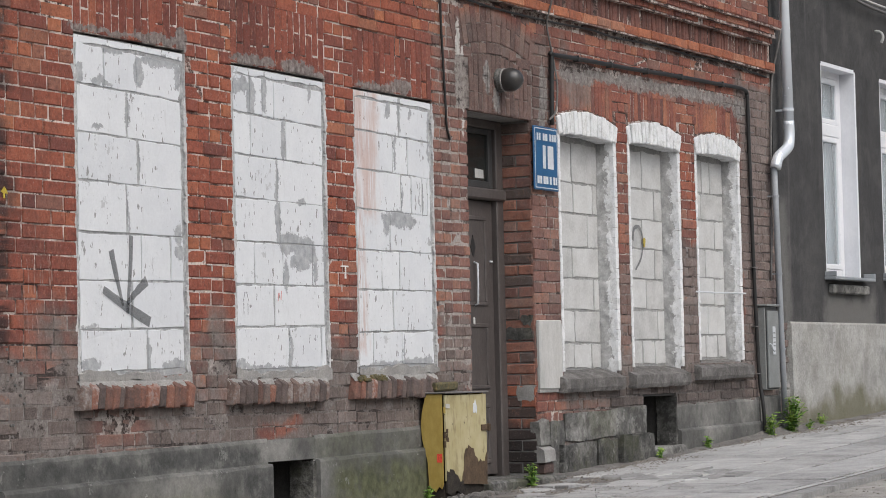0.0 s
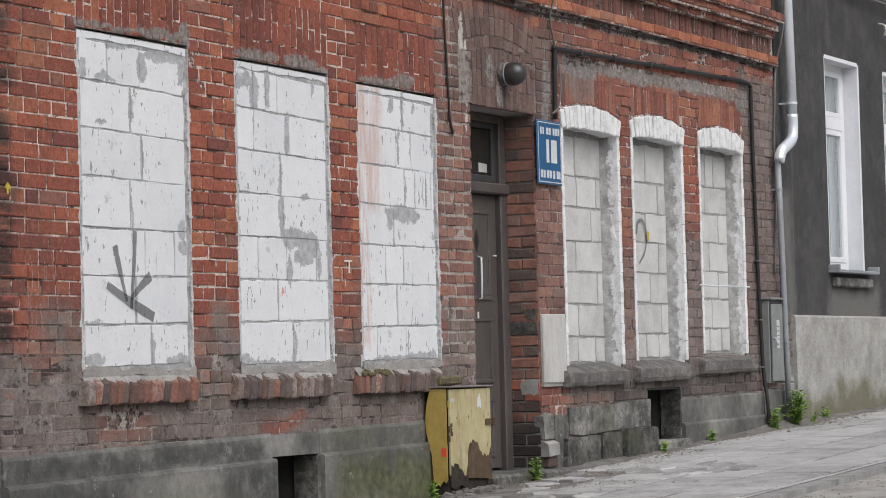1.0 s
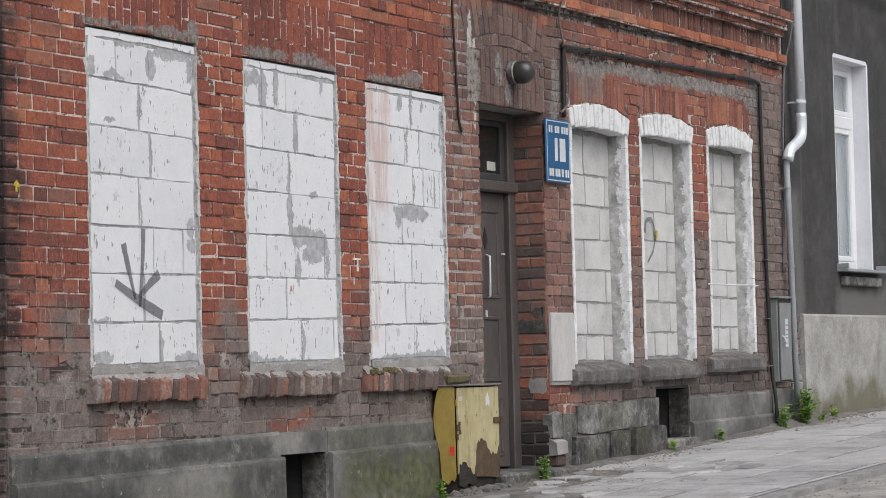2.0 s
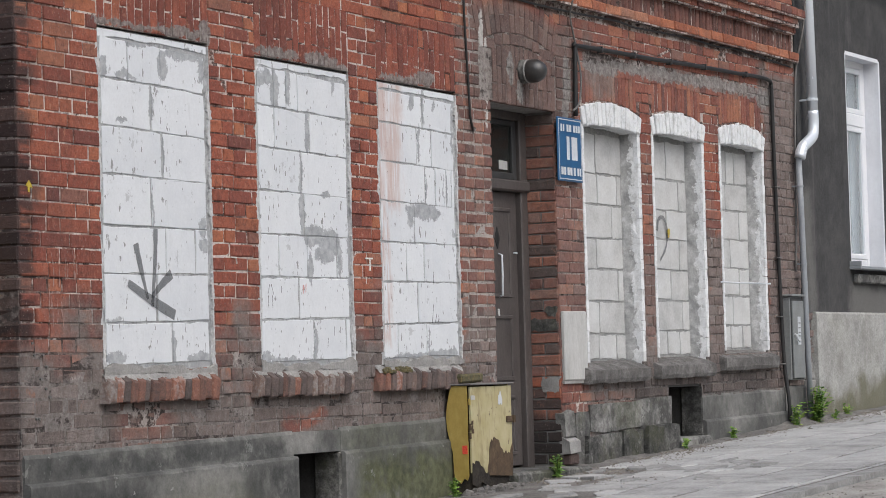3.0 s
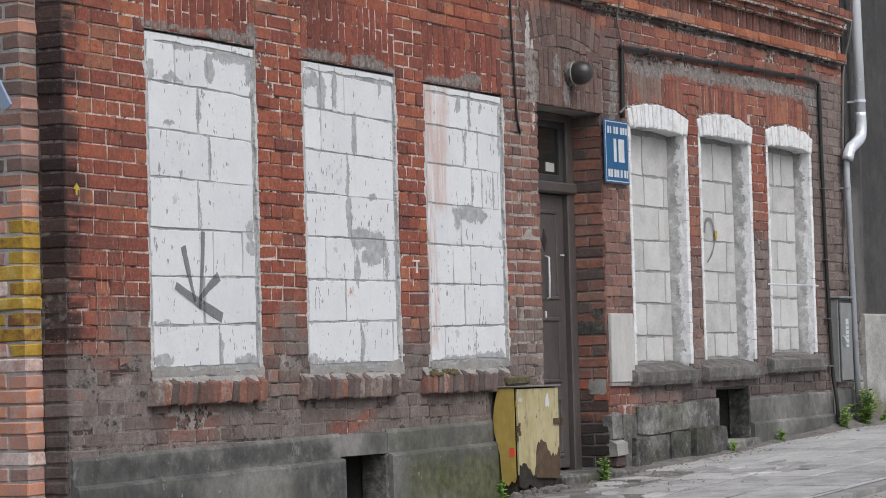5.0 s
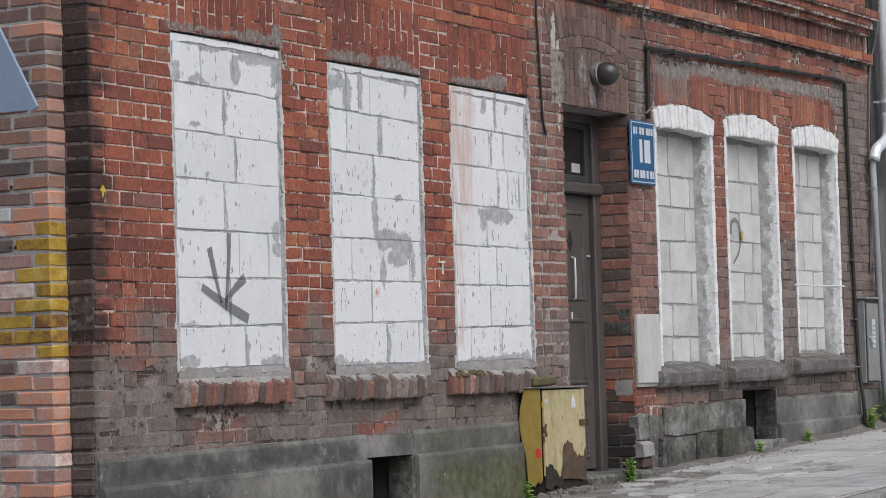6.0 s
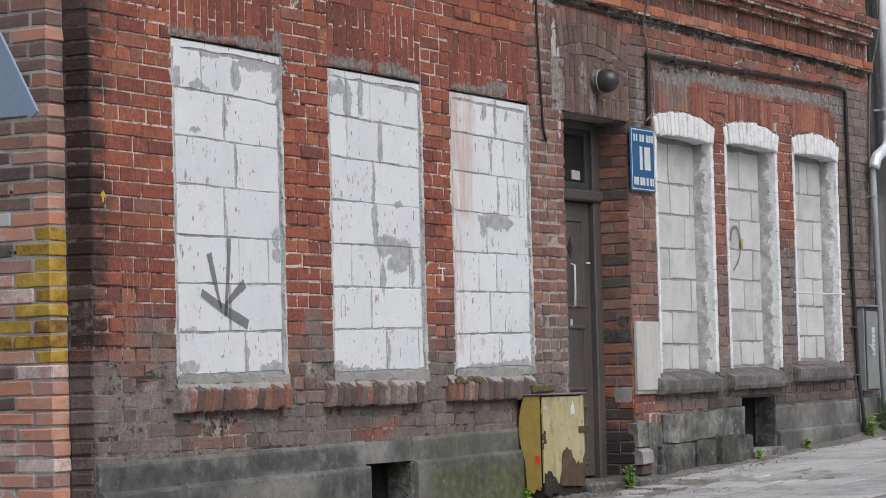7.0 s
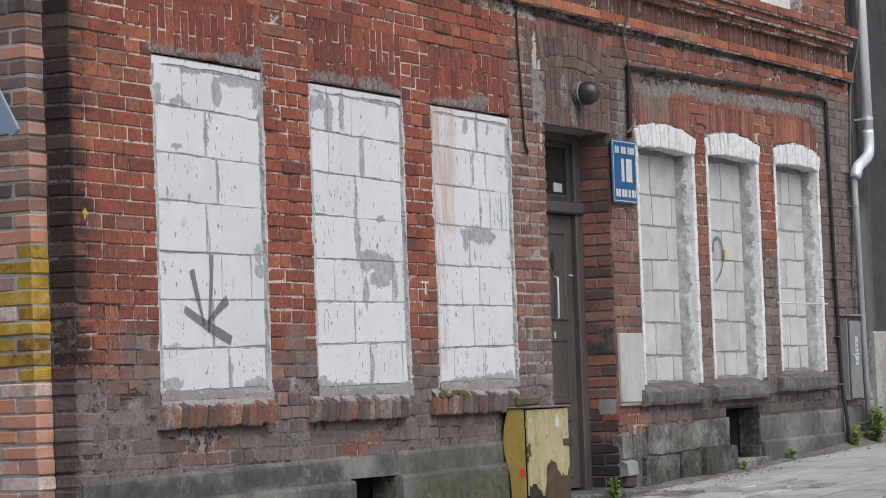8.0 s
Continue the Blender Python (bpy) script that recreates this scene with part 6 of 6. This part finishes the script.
part("red_dab", Soup().box(cx0 + .0015, cx0 + .0035, cy0 + .022, cy0 + .058, 0.185, 0.24), M_RED, cab, "red paint dab")
part("lid", Soup().bevel_box(cx0 - .008, cx1 + .012, cy0 - .016, cy1 + .02, 0.624, 0.636, .004), M_CABLE, cab, "dull grey lid")
part("base", Soup().bevel_box(cx0 + .02, cx1 - .02, cy0 + .015, cy1 - .01, -0.12, 0.05, .01, .006, rr), M_BASE, cab, "dark rusted base")
rubble_foot = Soup()
for i in range(46):
    x, y, r = rr.uniform(3.68, 4.42), rr.uniform(-0.27, -0.16), rr.uniform(.012, .042)
    rubble_foot.bevel_box(x - r, x + r, y - r * .8, y + r * .8, gz(x) - .03, gz(x) + r * rr.uniform(.2, .9), r * .3, r * .3, rr)
solid("mossy_rubble", rubble_foot, M_SOIL, "dark rubble heaped round the foot of the cabinet", "rubble", kind="stuff")
sp = Soup().bevel_box(3.86, 4.17, -0.085, -0.005, 0.638, 0.70, 0.012, 0.006, rr)
solid("loose_brick", sp, M_MOSS, "mossy brick lying on the cabinet lid", "brick")


# ---- end wall with quoin bricks, seen past the corner ----
rs = random.Random(8)
for k in range(-4, 50):
    z0 = 0.40 + k * PITCH + 0.005
    if z0 > 3.6:
        break
    # bricks on the end wall, which runs back from the corner; the first of each course turns it
    y, i, first = 0.145, k % 2, True
    while y < 0.95:
        w = (0.235 if i % 2 else 0.115) + rs.uniform(-.012, .010)
        out = rs.uniform(-.010, -.002)
        h0, h1 = z0 + .001 + rs.uniform(-.002, .003), z0 + .068 + rs.uniform(-.004, .003)
        f = Soup().bevel_box(-0.852 + out, (WX0 - 0.004) if first else -0.82, y + .005 + rs.uniform(-.006, .004) * first, y + w - .006, h0, h1, rs.uniform(.004, .008), 0.0035, rs)
        yel = (0.80 < z0 < 1.56 and first and rs.random() < 0.93) or (0.8 < z0 < 1.1 and rs.random() < 0.3)
        pale = y > 0.38 and 1.3 < z0 < 1.95 and rs.random() < 0.5
        grey = rs.random() < (0.85 if z0 > 1.6 else 0.15)
        part("brick", f, M_BRICK_YELLOW if yel else (M_PLAQUE if pale else (M_BRICK_SIDE_DARK if grey else M_BRICK_SIDE)), wall_side)
        y += w + 0.004
        i += 1
        first = False
    # return of the facade below its corner bricks
    if z0 < 0.44:
        part("brick", Soup().bevel_box(WX0 - 0.012 + rs.uniform(-.008, .006), WX0 + .03, 0.012, 0.146, z0 + .004, z0 + .068, 0.008, 0.003, rs), M_BRICK_ONE, wall_front)
for x, z in ((-0.577, 0.794), (-0.55, 0.74), (-0.509, 0.69), (-0.477, 0.646), (-0.593, 0.541), (-0.57, 0.54), (-0.6, 0.86), (-0.53, 0.86), (-0.62, 0.92), (-0.5, 0.8)):
    solid("nail", Soup().tube([(x, 0.005, z), (x, -0.010, z - .002)], 0.008, 6), M_CABLE, "rusty nail in the stained brick wall", "nail", "nails in the brick wall")
# scratches and paint on the red brickwork
rk = random.Random(19)
for i in range(13):
    x, z = -0.42 + rk.uniform(-.16, .2), 1.16 + rk.uniform(-.12, .22)
    l = rk.uniform(.03, .1)
    solid("scratch", stroke([(x, z - l), (x + rk.uniform(-.01, .02), z), (x + rk.uniform(-.02, .03), z + l)], 0.004, 0.003, -0.0085 - layer()), M_SCRATCH, "pale scratch on the red brick wall", "scratch", "scratches on the brick wall")
for x, z, w, hh in ((1.27, 1.395, .06, .003), (1.30, 1.375, .006, .018), (2.82, 1.425, .08, .005), (2.825, 1.385, .012, .035), (2.81, 1.345, .08, .005), (2.78, 1.30, .009, .03)):
    solid("lime_mark", Soup().prism([(x - w / 2 + rk.uniform(-.006, .006), z - hh), (x + w / 2, z - hh + rk.uniform(-.004, .004)), (x + w / 2 + rk.uniform(-.006, .006), z + hh), (x - w / 2, z + hh)], -0.0075 - layer(), 0.002), M_CHALK, "pale lime line in the brick joints", "lime mark", "lime marks on the brick piers")
solid("yellow_mark", Soup().prism([(-0.628, 1.675), (-0.614, 1.675), (-0.616, 1.70), (-0.592, 1.698), (-0.60, 1.715), (-0.622, 1.735), (-0.648, 1.705), (-0.63, 1.702)], -0.0075, -0.0045), M_YELLOW_PAINT, "small yellow painted arrow on the brick", "paint mark")

# perforated bricks in the end wall
for y, z in ((0.42, 1.735), (0.40, 1.43)):
    for k in range(3 if z > 1.5 else 2):
        q = Soup().tube([(-0.858, y - .03 + .03 * k, z), (-0.835, y - .03 + .03 * k, z)], 0.009, 8)
        part("brick_hole", q, M_BLACK, wall_side)

# upper window over the cornice
upw = thing("upper_window", (8.96, 0.1, 3.79), "white painted upper window just over the cornice", "window")
part("frame", Soup().bevel_box(8.5, 8.6, 0.10, 0.16, 3.79, 5.3, .006).bevel_box(9.32, 9.42, 0.10, 0.16, 3.79, 5.3, .006).bevel_box(8.6, 9.32, 0.10, 0.16, 3.79, 3.93, .006).bevel_box(8.92, 9.0, 0.10, 0.16, 3.93, 5.3, .006), M_WHITE, upw, "white wooden frame")
part("pane", Soup().box(8.6, 9.32, 0.125, 0.131, 3.93, 5.3), M_SIGNWHITE, upw, "white blind behind the pane")

# ---- neighbouring house ----
NX0, NX1, NY = 10.475, 22.0, 0.0
NW = [(11.79, 12.745, 1.575, 3.53), (13.50, 14.45, 1.60, 3.52)]
nb = thing("neighbour_house", (16, 0.3, 0.2), "dark grey rendered house with a pale render base", "house")
part("wall", pierced(NX0, NX1, 1.14, 6.6, NY, 0.4, NW), M_PLASTER, nb, "dark grey plaster wall")
base = Soup()
n = 60
v = []
rr = random.Random(6)
for i in range(n + 1):
    x = 10.72 + (NX1 - 10.72) * i / n
    e = rr.uniform(-.004, .004)
    v += [(x, 0.0, 1.15), (x, -0.02, 1.148), (x, -0.035 + e, 1.13 + e), (x, -0.04 + e, 0.6), (x, -0.05 + e, -0.2), (x, 0.3, -0.2), (x, 0.3, 1.15)]
base.add(v, [(i * 7 + q, i * 7 + (q + 1) % 7, (i + 1) * 7 + (q + 1) % 7, (i + 1) * 7 + q) for i in range(n) for q in range(7)] + [tuple(range(6, -1, -1)), tuple(range(n * 7, n * 7 + 7))])
part("render_base", base, M_PLASTER_LOW, nb, "pale cracked render base")
part("side_wall", Soup().box(NX0, NX0 + .3, 0.4, 8.0, -0.2, 6.6), M_PLASTER, nb)
part("rear_wall", Soup().box(NX0, NX1, 8.0, 8.3, -0.2, 6.6), M_PLASTER, nb)
part("far_wall", Soup().box(NX1 - .3, NX1, 0.4, 8.0, -0.2, 6.6), M_PLASTER, nb)
part("roof", Soup().box(NX0 - .1, NX1 + .1, -0.3, 8.5, 6.603, 6.75), M_ROOF, nb)
stub = part("corner_masonry", Soup().box(NX0 - .02, 10.71, 0.02, 0.12, 0.1, 1.137), M_MORTAR, nb, "bare bricks at the corner where the render is lost")
rg = random.Random(77)
for k in range(14):
    z0 = 0.12 + k * 0.073
    x = NX0 - 0.02
    for w in ((0.24,) if k % 2 else (0.11, 0.12)):
        part("brick", Soup().bevel_box(x + .004, min(x + w - .004 + rg.uniform(-.02, .01), 10.716), -0.012 + rg.uniform(-.012, .016), 0.06, z0 + .004, z0 + .067 + rg.uniform(-.005, .002), .008, .005, rg), rg.choice((M_BRICK_ONE, M_BRICK_DARK_ONE, M_BRICK_ORANGE_ONE, M_CEMENT)), stub)
        x += w
for h in NW:
    w = part("window", Soup().bevel_box(h[0], h[0] + .07, .14, .20, h[2], h[3], .008).bevel_box(h[1] - .09, h[1] - .02, .14, .20, h[2], h[3], .008).bevel_box(h[0] + .07, h[1] - .09, .14, .20, h[3] - .08, h[3], .008)
             .bevel_box(h[0] + .07, h[1] - .09, .14, .20, h[2], h[2] + .08, .008).bevel_box(h[0] + .07, h[1] - .09, .13, .20, 2.90, 3.02, .01), M_PVC, nb, "white plastic window frame")
    for z0, z1 in ((h[2] + .08, 2.90), (3.02, h[3] - .08)):
        part("sash", Soup().bevel_box(h[0] + .07, h[0] + .12, .135, .17, z0, z1, .006).bevel_box(h[1] - .15, h[1] - .09, .135, .17, z0, z1, .006).bevel_box(h[0] + .12, h[1] - .15, .135, .17, z0, z0 + .05, .006).bevel_box(h[0] + .12, h[1] - .15, .135, .17, z1 - .05, z1, .006), M_PVC, w)
        pn = part("pane", Soup().box(h[0] + .1, h[1] - .12, .155, .16, z0 + .03, z1 - .03), M_GLASS, w, "clear pane")
        pn.visible_shadow = False
    part("curtain", Soup().box(h[0] + .02, h[1] - .03, .24, .25, h[2], h[3]), M_CURTAIN, w, "pale net curtain")
    part("white_reveal", Soup().box(h[1] - .02, h[1] + .02, -.002, .22, h[2], h[3]).box(h[0] - .01, h[0] + .004, -.002, .139, h[2], h[3]).box(h[0] + .005, h[1] - .021, -.002, .139, h[3] - .015, h[3] + .02), M_REVEALWHITE, w, "white plastered reveal")
    part("sill", Soup().bevel_box(h[0] - .06, h[1] + .14, -.11, .13, h[2] - .035, h[2] - .005, .006).bevel_box(h[0] - .06, h[0] - .03, -.11, .0, h[2] - .004, h[2] + .04, .004).bevel_box(h[1] + .10, h[1] + .14, -.11, 0, h[2] - .004, h[2] + .04, .004), M_GREYPIPE, w, "grey metal sill")
    part("stone_apron", Soup().bevel_box(h[0] + .02, h[1] + .10, -.06, .0, h[2] - .16, h[2] - .075, .012), M_CEMENT_OLD, w, "grey moulded apron under the sill")
solid("cable", Soup().tube(smooth_path([(11.5, -.08, 4.36), (12.6, -.08, 4.21), (13.5, -.08, 4.18), (15, -.08, 4.2)], 6), 0.014, 6), M_CABLE, "grey cable slung along the dark wall", "cable", smooth=True)
solid("cable", Soup().tube(smooth_path([(11.5, -.07, 4.41), (12.6, -.07, 4.26), (13.5, -.07, 4.235), (15, -.07, 4.25)], 6), 0.012, 6), M_PLAQUE, "pale cable slung along the dark wall", "cable", smooth=True)
hook = solid("wall_hook", Soup().tube(smooth_path([(13.42, .0, 4.0), (13.42, -.06, 3.98), (13.42, -.08, 3.93), (13.42, -.06, 3.88)], 4), 0.014, 6), M_PLAQUE, "small pale hook on the dark wall", "hook", smooth=True)

# ---- warning sign seen from behind ----
ws = thing("road_sign", (-3.0, -1.0, gz(-3) - 0.012), "triangular road sign on a post, seen from its blue-grey back", "road sign")
cy, cz, side = -1.02, 1.843, 0.90
tri = []
for a, (py, pz) in enumerate(((cy - side / 2 + .03, cz + .02), (cy + side / 2 - .03, cz + .02), (cy, cz + side * .83))):
    for j in range(5):
        ang = radians(({0: 240, 1: 330, 2: 60}[a]) + 30 - 15 + j * 22 - 44)
        tri.append((py + .035 * math.cos(ang), pz + .035 * math.sin(ang)))
n = len(tri)
s = Soup()
s.add([(-3.01, y, z) for y, z in tri] + [(-2.995, y, z) for y, z in tri], [tuple(range(n))[::-1], tuple(range(n, 2 * n))] + [(i, (i + 1) % n, n + (i + 1) % n, n + i) for i in range(n)])
part("panel", s, M_SIGNBACK, ws, "blue-grey back of the panel")
part("post", Soup().tube([(-2.97, cy, gz(-3) - .02), (-2.97, cy, 2.55)], 0.03, 12), M_ZINC, ws, "grey steel post", True)

# ---- weeds, litter ----


def weed(x, y, h, n, seed, label):
    rr = random.Random(seed)
    t = thing("weed", (x, y, gz(x)), label, "weed", "weeds along the wall foot")
    s, st = Soup(), Soup()
    for i in range(n):
        a = rr.uniform(0, 6.28)
        l = h * rr.uniform(.45, 1.05)
        o = rr.uniform(.1, .42) * h
        pts = [Vector((x + rr.uniform(-.02, .02), y + rr.uniform(-.02, .02), gz(x) - .01)), Vector((x + o * .4 * math.cos(a), y + o * .4 * math.sin(a), gz(x) + l * .6)), Vector((x + o * math.cos(a), y + o * math.sin(a), gz(x) + l))]
        st.tube(smooth_path(pts, 4), 0.003, 5)
        for j in range(7):
            p = pts[0].lerp(pts[1], j / 3.5) if j < 4 else pts[1].lerp(pts[2], (j - 3) / 3)
            b = rr.uniform(0, 6.28)
            ln, wd = rr.uniform(.04, .085) * (h / .3) ** .5, rr.uniform(.012, .03) * (h / .3) ** .5
            d = Vector((math.cos(b), math.sin(b), rr.uniform(-.2, .7))).normalized()
            sd = d.cross(Vector((0, 0, 1))).normalized() * wd
            up = Vector((0, 0, .006))
            s.add([p, p + d * ln * .5 + sd, p + d * ln - up, p + d * ln * .5 - sd, p + d * ln * .5 + up], [(0, 1, 4), (1, 2, 4), (2, 3, 4), (3, 0, 4)])
    part("stem", st, M_GREEN, t, "green stems")
    part("leaves", s, M_GREEN, t, "bright green leaves")
    return t


weed(4.98, -0.22, 0.15, 10, 1, "small bright green weed by the doorstep")
weed(3.62, -0.14, 0.10, 9, 8, "tuft of weeds at the foot of the gas cabinet")
weed(10.38, -0.13, 0.30, 26, 2, "large bright green weed at the house corner")
weed(9.86, -0.14, 0.19, 14, 3, "yellow-green weed by the meter box")
weed(8.50, -0.10, 0.09, 9, 4, "tiny weed at the wall foot")
weed(7.44, -0.13, 0.08, 8, 5, "tiny weed at the wall foot")
weed(11.2, -0.12, 0.10, 9, 6, "tiny weed in the pavement edge")
weed(10.75, -0.16, 0.08, 8, 7, "tiny weed in the pavement edge")
rr = random.Random(30)
lit = Soup()
for i in range(3600):
    x = rr.uniform(4.4, 14)
    near = rr.random() < 0.965
    y = -abs(rr.gauss(0, .15)) - 0.03 if near else -0.1 - 2.1 * rr.random() ** 1.8
    if 3.7 < x < 4.5 and y > -.25:
        continue
    if rr.random() < 0.35:
        x = 10.6 + rr.gauss(0, .6)
    r = rr.uniform(.003, .009) * (2.4 if rr.random() < .07 else 1)
    z = gz(x) + .006
    a = rr.uniform(0, 6.28)
    lit.add([(x + r * math.cos(a + q * 1.57) * rr.uniform(.6, 1.6), y + r * math.sin(a + q * 1.57) * rr.uniform(.6, 1.6), z - .004) for q in range(4)] + [(x, y, z + r * rr.uniform(.2, .5))], [(0, 1, 4), (1, 2, 4), (2, 3, 4), (3, 0, 4)])
solid("litter", lit, M_LITTER, "crumbs of mortar, gravel and dry leaves along the wall foot", "litter", kind="stuff")
soil = Soup()
for i in range(60):
    x = 4.5 + 9.5 * i / 60
    e = [rr.uniform(-.03, .03) for _ in range(3)]
    k = 0.05 * math.exp(-((x - 10.4) / .8) ** 2) + 0.012
    soil.v += [(x, 0.0, gz(x) + k + .012), (x, -0.06 + e[0], gz(x) + k * .8 + rr.uniform(0, .012)), (x, -0.13 + e[1] * 1.5, gz(x) + k * .35 + rr.uniform(-.004, .008)), (x, -0.22 + e[2] * 2, gz(x) - .012)]
    if i:
        q = len(soil.v) - 8
        soil.f += [(q + j, q + j + 1, q + j + 5, q + j + 4) for j in range(3)]
solid("soil_strip", soil, M_SOIL, "strip of soil and grit washed up along the wall foot", "soil", kind="stuff")
crumbs = Soup()
for i in range(700):
    x = 4.4 + 3.0 * rr.random()
    y = -0.1 - rr.random() * min(0.95, max(0.3, 1.0 - (x - 4.8) * 0.35))
    r = rr.uniform(.006, .02)
    a, zc = rr.uniform(0, 6.28), gz(x) - .003
    crumbs.add([(x + r * math.cos(a + q * 1.57) * rr.uniform(.6, 1.6), y + r * math.sin(a + q * 1.57) * rr.uniform(.6, 1.6), zc - .003) for q in range(4)] + [(x, y, zc + r * rr.uniform(.3, .7))], [(0, 1, 4), (1, 2, 4), (2, 3, 4), (3, 0, 4)])
solid("rubble", crumbs, M_LITTER, "brown rubble and crumbs on the bare soil by the doorstep", "rubble", kind="stuff")
rl = Soup()
for i in range(1500):
    x, y = rr.uniform(1, 12), rr.uniform(-4.2, -2.4)
    r = rr.uniform(.005, .016)
    z = gz(x) - .042
    a = rr.uniform(0, 6.28)
    rl.add([(x + r * math.cos(a + q * 1.57), y + r * math.sin(a + q * 1.57) * rr.uniform(.6, 1.4), z - .003) for q in range(4)] + [(x, y, z + r * .6)], [(0, 1, 4), (1, 2, 4), (2, 3, 4), (3, 0, 4)])
solid("road_grit", rl, M_LITTER, "loose grit and leaves along the kerb", "litter", kind="stuff")
# shards of broken paving round the doorstep, tilted and half sunk
rq = random.Random(52)
for i in range(40):
    x, y = 3.5 + 2.9 * rq.random(), -0.24 - 1.2 * rq.random()
    if y > -0.4 + 0.05 * (x - 4.4) and x < 5.2:
        continue
    rx, ry, n, turn = rq.uniform(.10, .24), rq.uniform(.05, .13), rq.choice((4, 4, 5)), rq.uniform(0, 6.28)
    tx, ty = rq.uniform(-.05, .05), rq.uniform(-.05, .05)
    o = [(rx * rq.uniform(.75, 1.15) * math.cos(turn + 6.283 * k / n), ry * rq.uniform(.75, 1.15) * math.sin(turn + 6.283 * k / n)) for k in range(n)]
    zc = gz(x) + rq.uniform(.002, .008)
    q = Soup()
    q.add([(x + u * .95, y + v * .95, zc + SLOPE * u + tx * u + ty * v + .003) for u, v in o] + [(x + u, y + v, zc + SLOPE * u + tx * u + ty * v - .002) for u, v in o] + [(x + u, y + v, gz(x) - .05) for u, v in o],
          [tuple(range(n))] + [f for k in range(n) for f in ((n + k, n + (k + 1) % n, (k + 1) % n, k), (2 * n + k, 2 * n + (k + 1) % n, n + (k + 1) % n, n + k))])
    solid("broken_slab", q, M_PAVE if rq.random() < .35 else M_KERB, "broken concrete paving slab half sunk in grit by the doorstep", "slab", "broken slabs by the doorstep")

# ---- pieces last: bricks of the walls ----
part("soldier_arches", soldiers, M_BRICK_SOLDIER, wall_front, "flat arches of upright dark red bricks", kind="stuff")
part("brickwork", bricks_far, M_BRICK, wall_front, "weathered red and grey brickwork", kind="stuff")
unit = []
ru = random.Random(3)
for i in range(8):
    s = Soup().brick(-0.5, 0.5, -0.5, 0.5, 0.0, 0.024, 0.0, 0.0, ru)
    me = bpy.data.meshes.new("brick")
    c = 0.06
    v = []
    cs = [ru.uniform(.5, 1.6) for _ in range(4)]
    sg = [(-1, -1), (1, -1), (1, 1), (-1, 1)]
    v += [(a * (0.5 - 0.018 * k_), ru.uniform(-.003, .003), b * (0.5 - 0.05 * k_)) for (a, b), k_ in zip(sg, cs)]
    v += [(a * 0.5, 0.005, b * 0.5) for a, b in sg] + [(a * 0.5, 0.024, b * 0.5) for a, b in sg]
    me.from_pydata(v, [], [(0, 1, 2, 3)] + [f for i_ in range(4) for f in ((4 + i_, 4 + (i_ + 1) % 4, (i_ + 1) % 4, i_), (8 + i_, 8 + (i_ + 1) % 4, 4 + (i_ + 1) % 4, 4 + i_))])
    me.materials.append(M_BRICK_ONE)
    unit.append(me)
rc = random.Random(41)
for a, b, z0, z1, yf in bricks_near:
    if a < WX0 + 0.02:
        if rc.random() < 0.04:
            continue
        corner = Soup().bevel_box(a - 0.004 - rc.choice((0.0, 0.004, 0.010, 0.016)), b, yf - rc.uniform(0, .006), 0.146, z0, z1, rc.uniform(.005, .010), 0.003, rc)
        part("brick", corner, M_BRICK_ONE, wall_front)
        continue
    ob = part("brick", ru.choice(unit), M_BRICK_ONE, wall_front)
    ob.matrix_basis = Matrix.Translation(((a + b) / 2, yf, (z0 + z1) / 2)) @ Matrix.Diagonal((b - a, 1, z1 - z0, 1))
rp = random.Random(14)
x = 2.2
while x < 13.8:
    w = 0.5
    y = -0.16
    row = 0
    while y > -2.2:
        d = min(0.5, y + 2.225)
        if d > 0.06 and not (row == 0 and x < 5.6) and not (row == 1 and x < 3.4):
            off = 0.25 if row % 2 else 0.0
            part("slab", slab_piece(x + off + .012 + rp.uniform(-.005, .005), x + off + w - .012, y - d + .015, y - .015 + rp.uniform(-.007, .007), 0.003 + rp.uniform(-.003, .003), rp), M_PAVE, pavement)
        y -= 0.5
        row += 1
    x += w
x = 2.0
while x < 13:
    part("kerb_stone", sloped(Soup(), x + .004, x + .996, -2.352, -2.226, -0.006, 0.14), M_KERB, kerb)
    x += 1.0
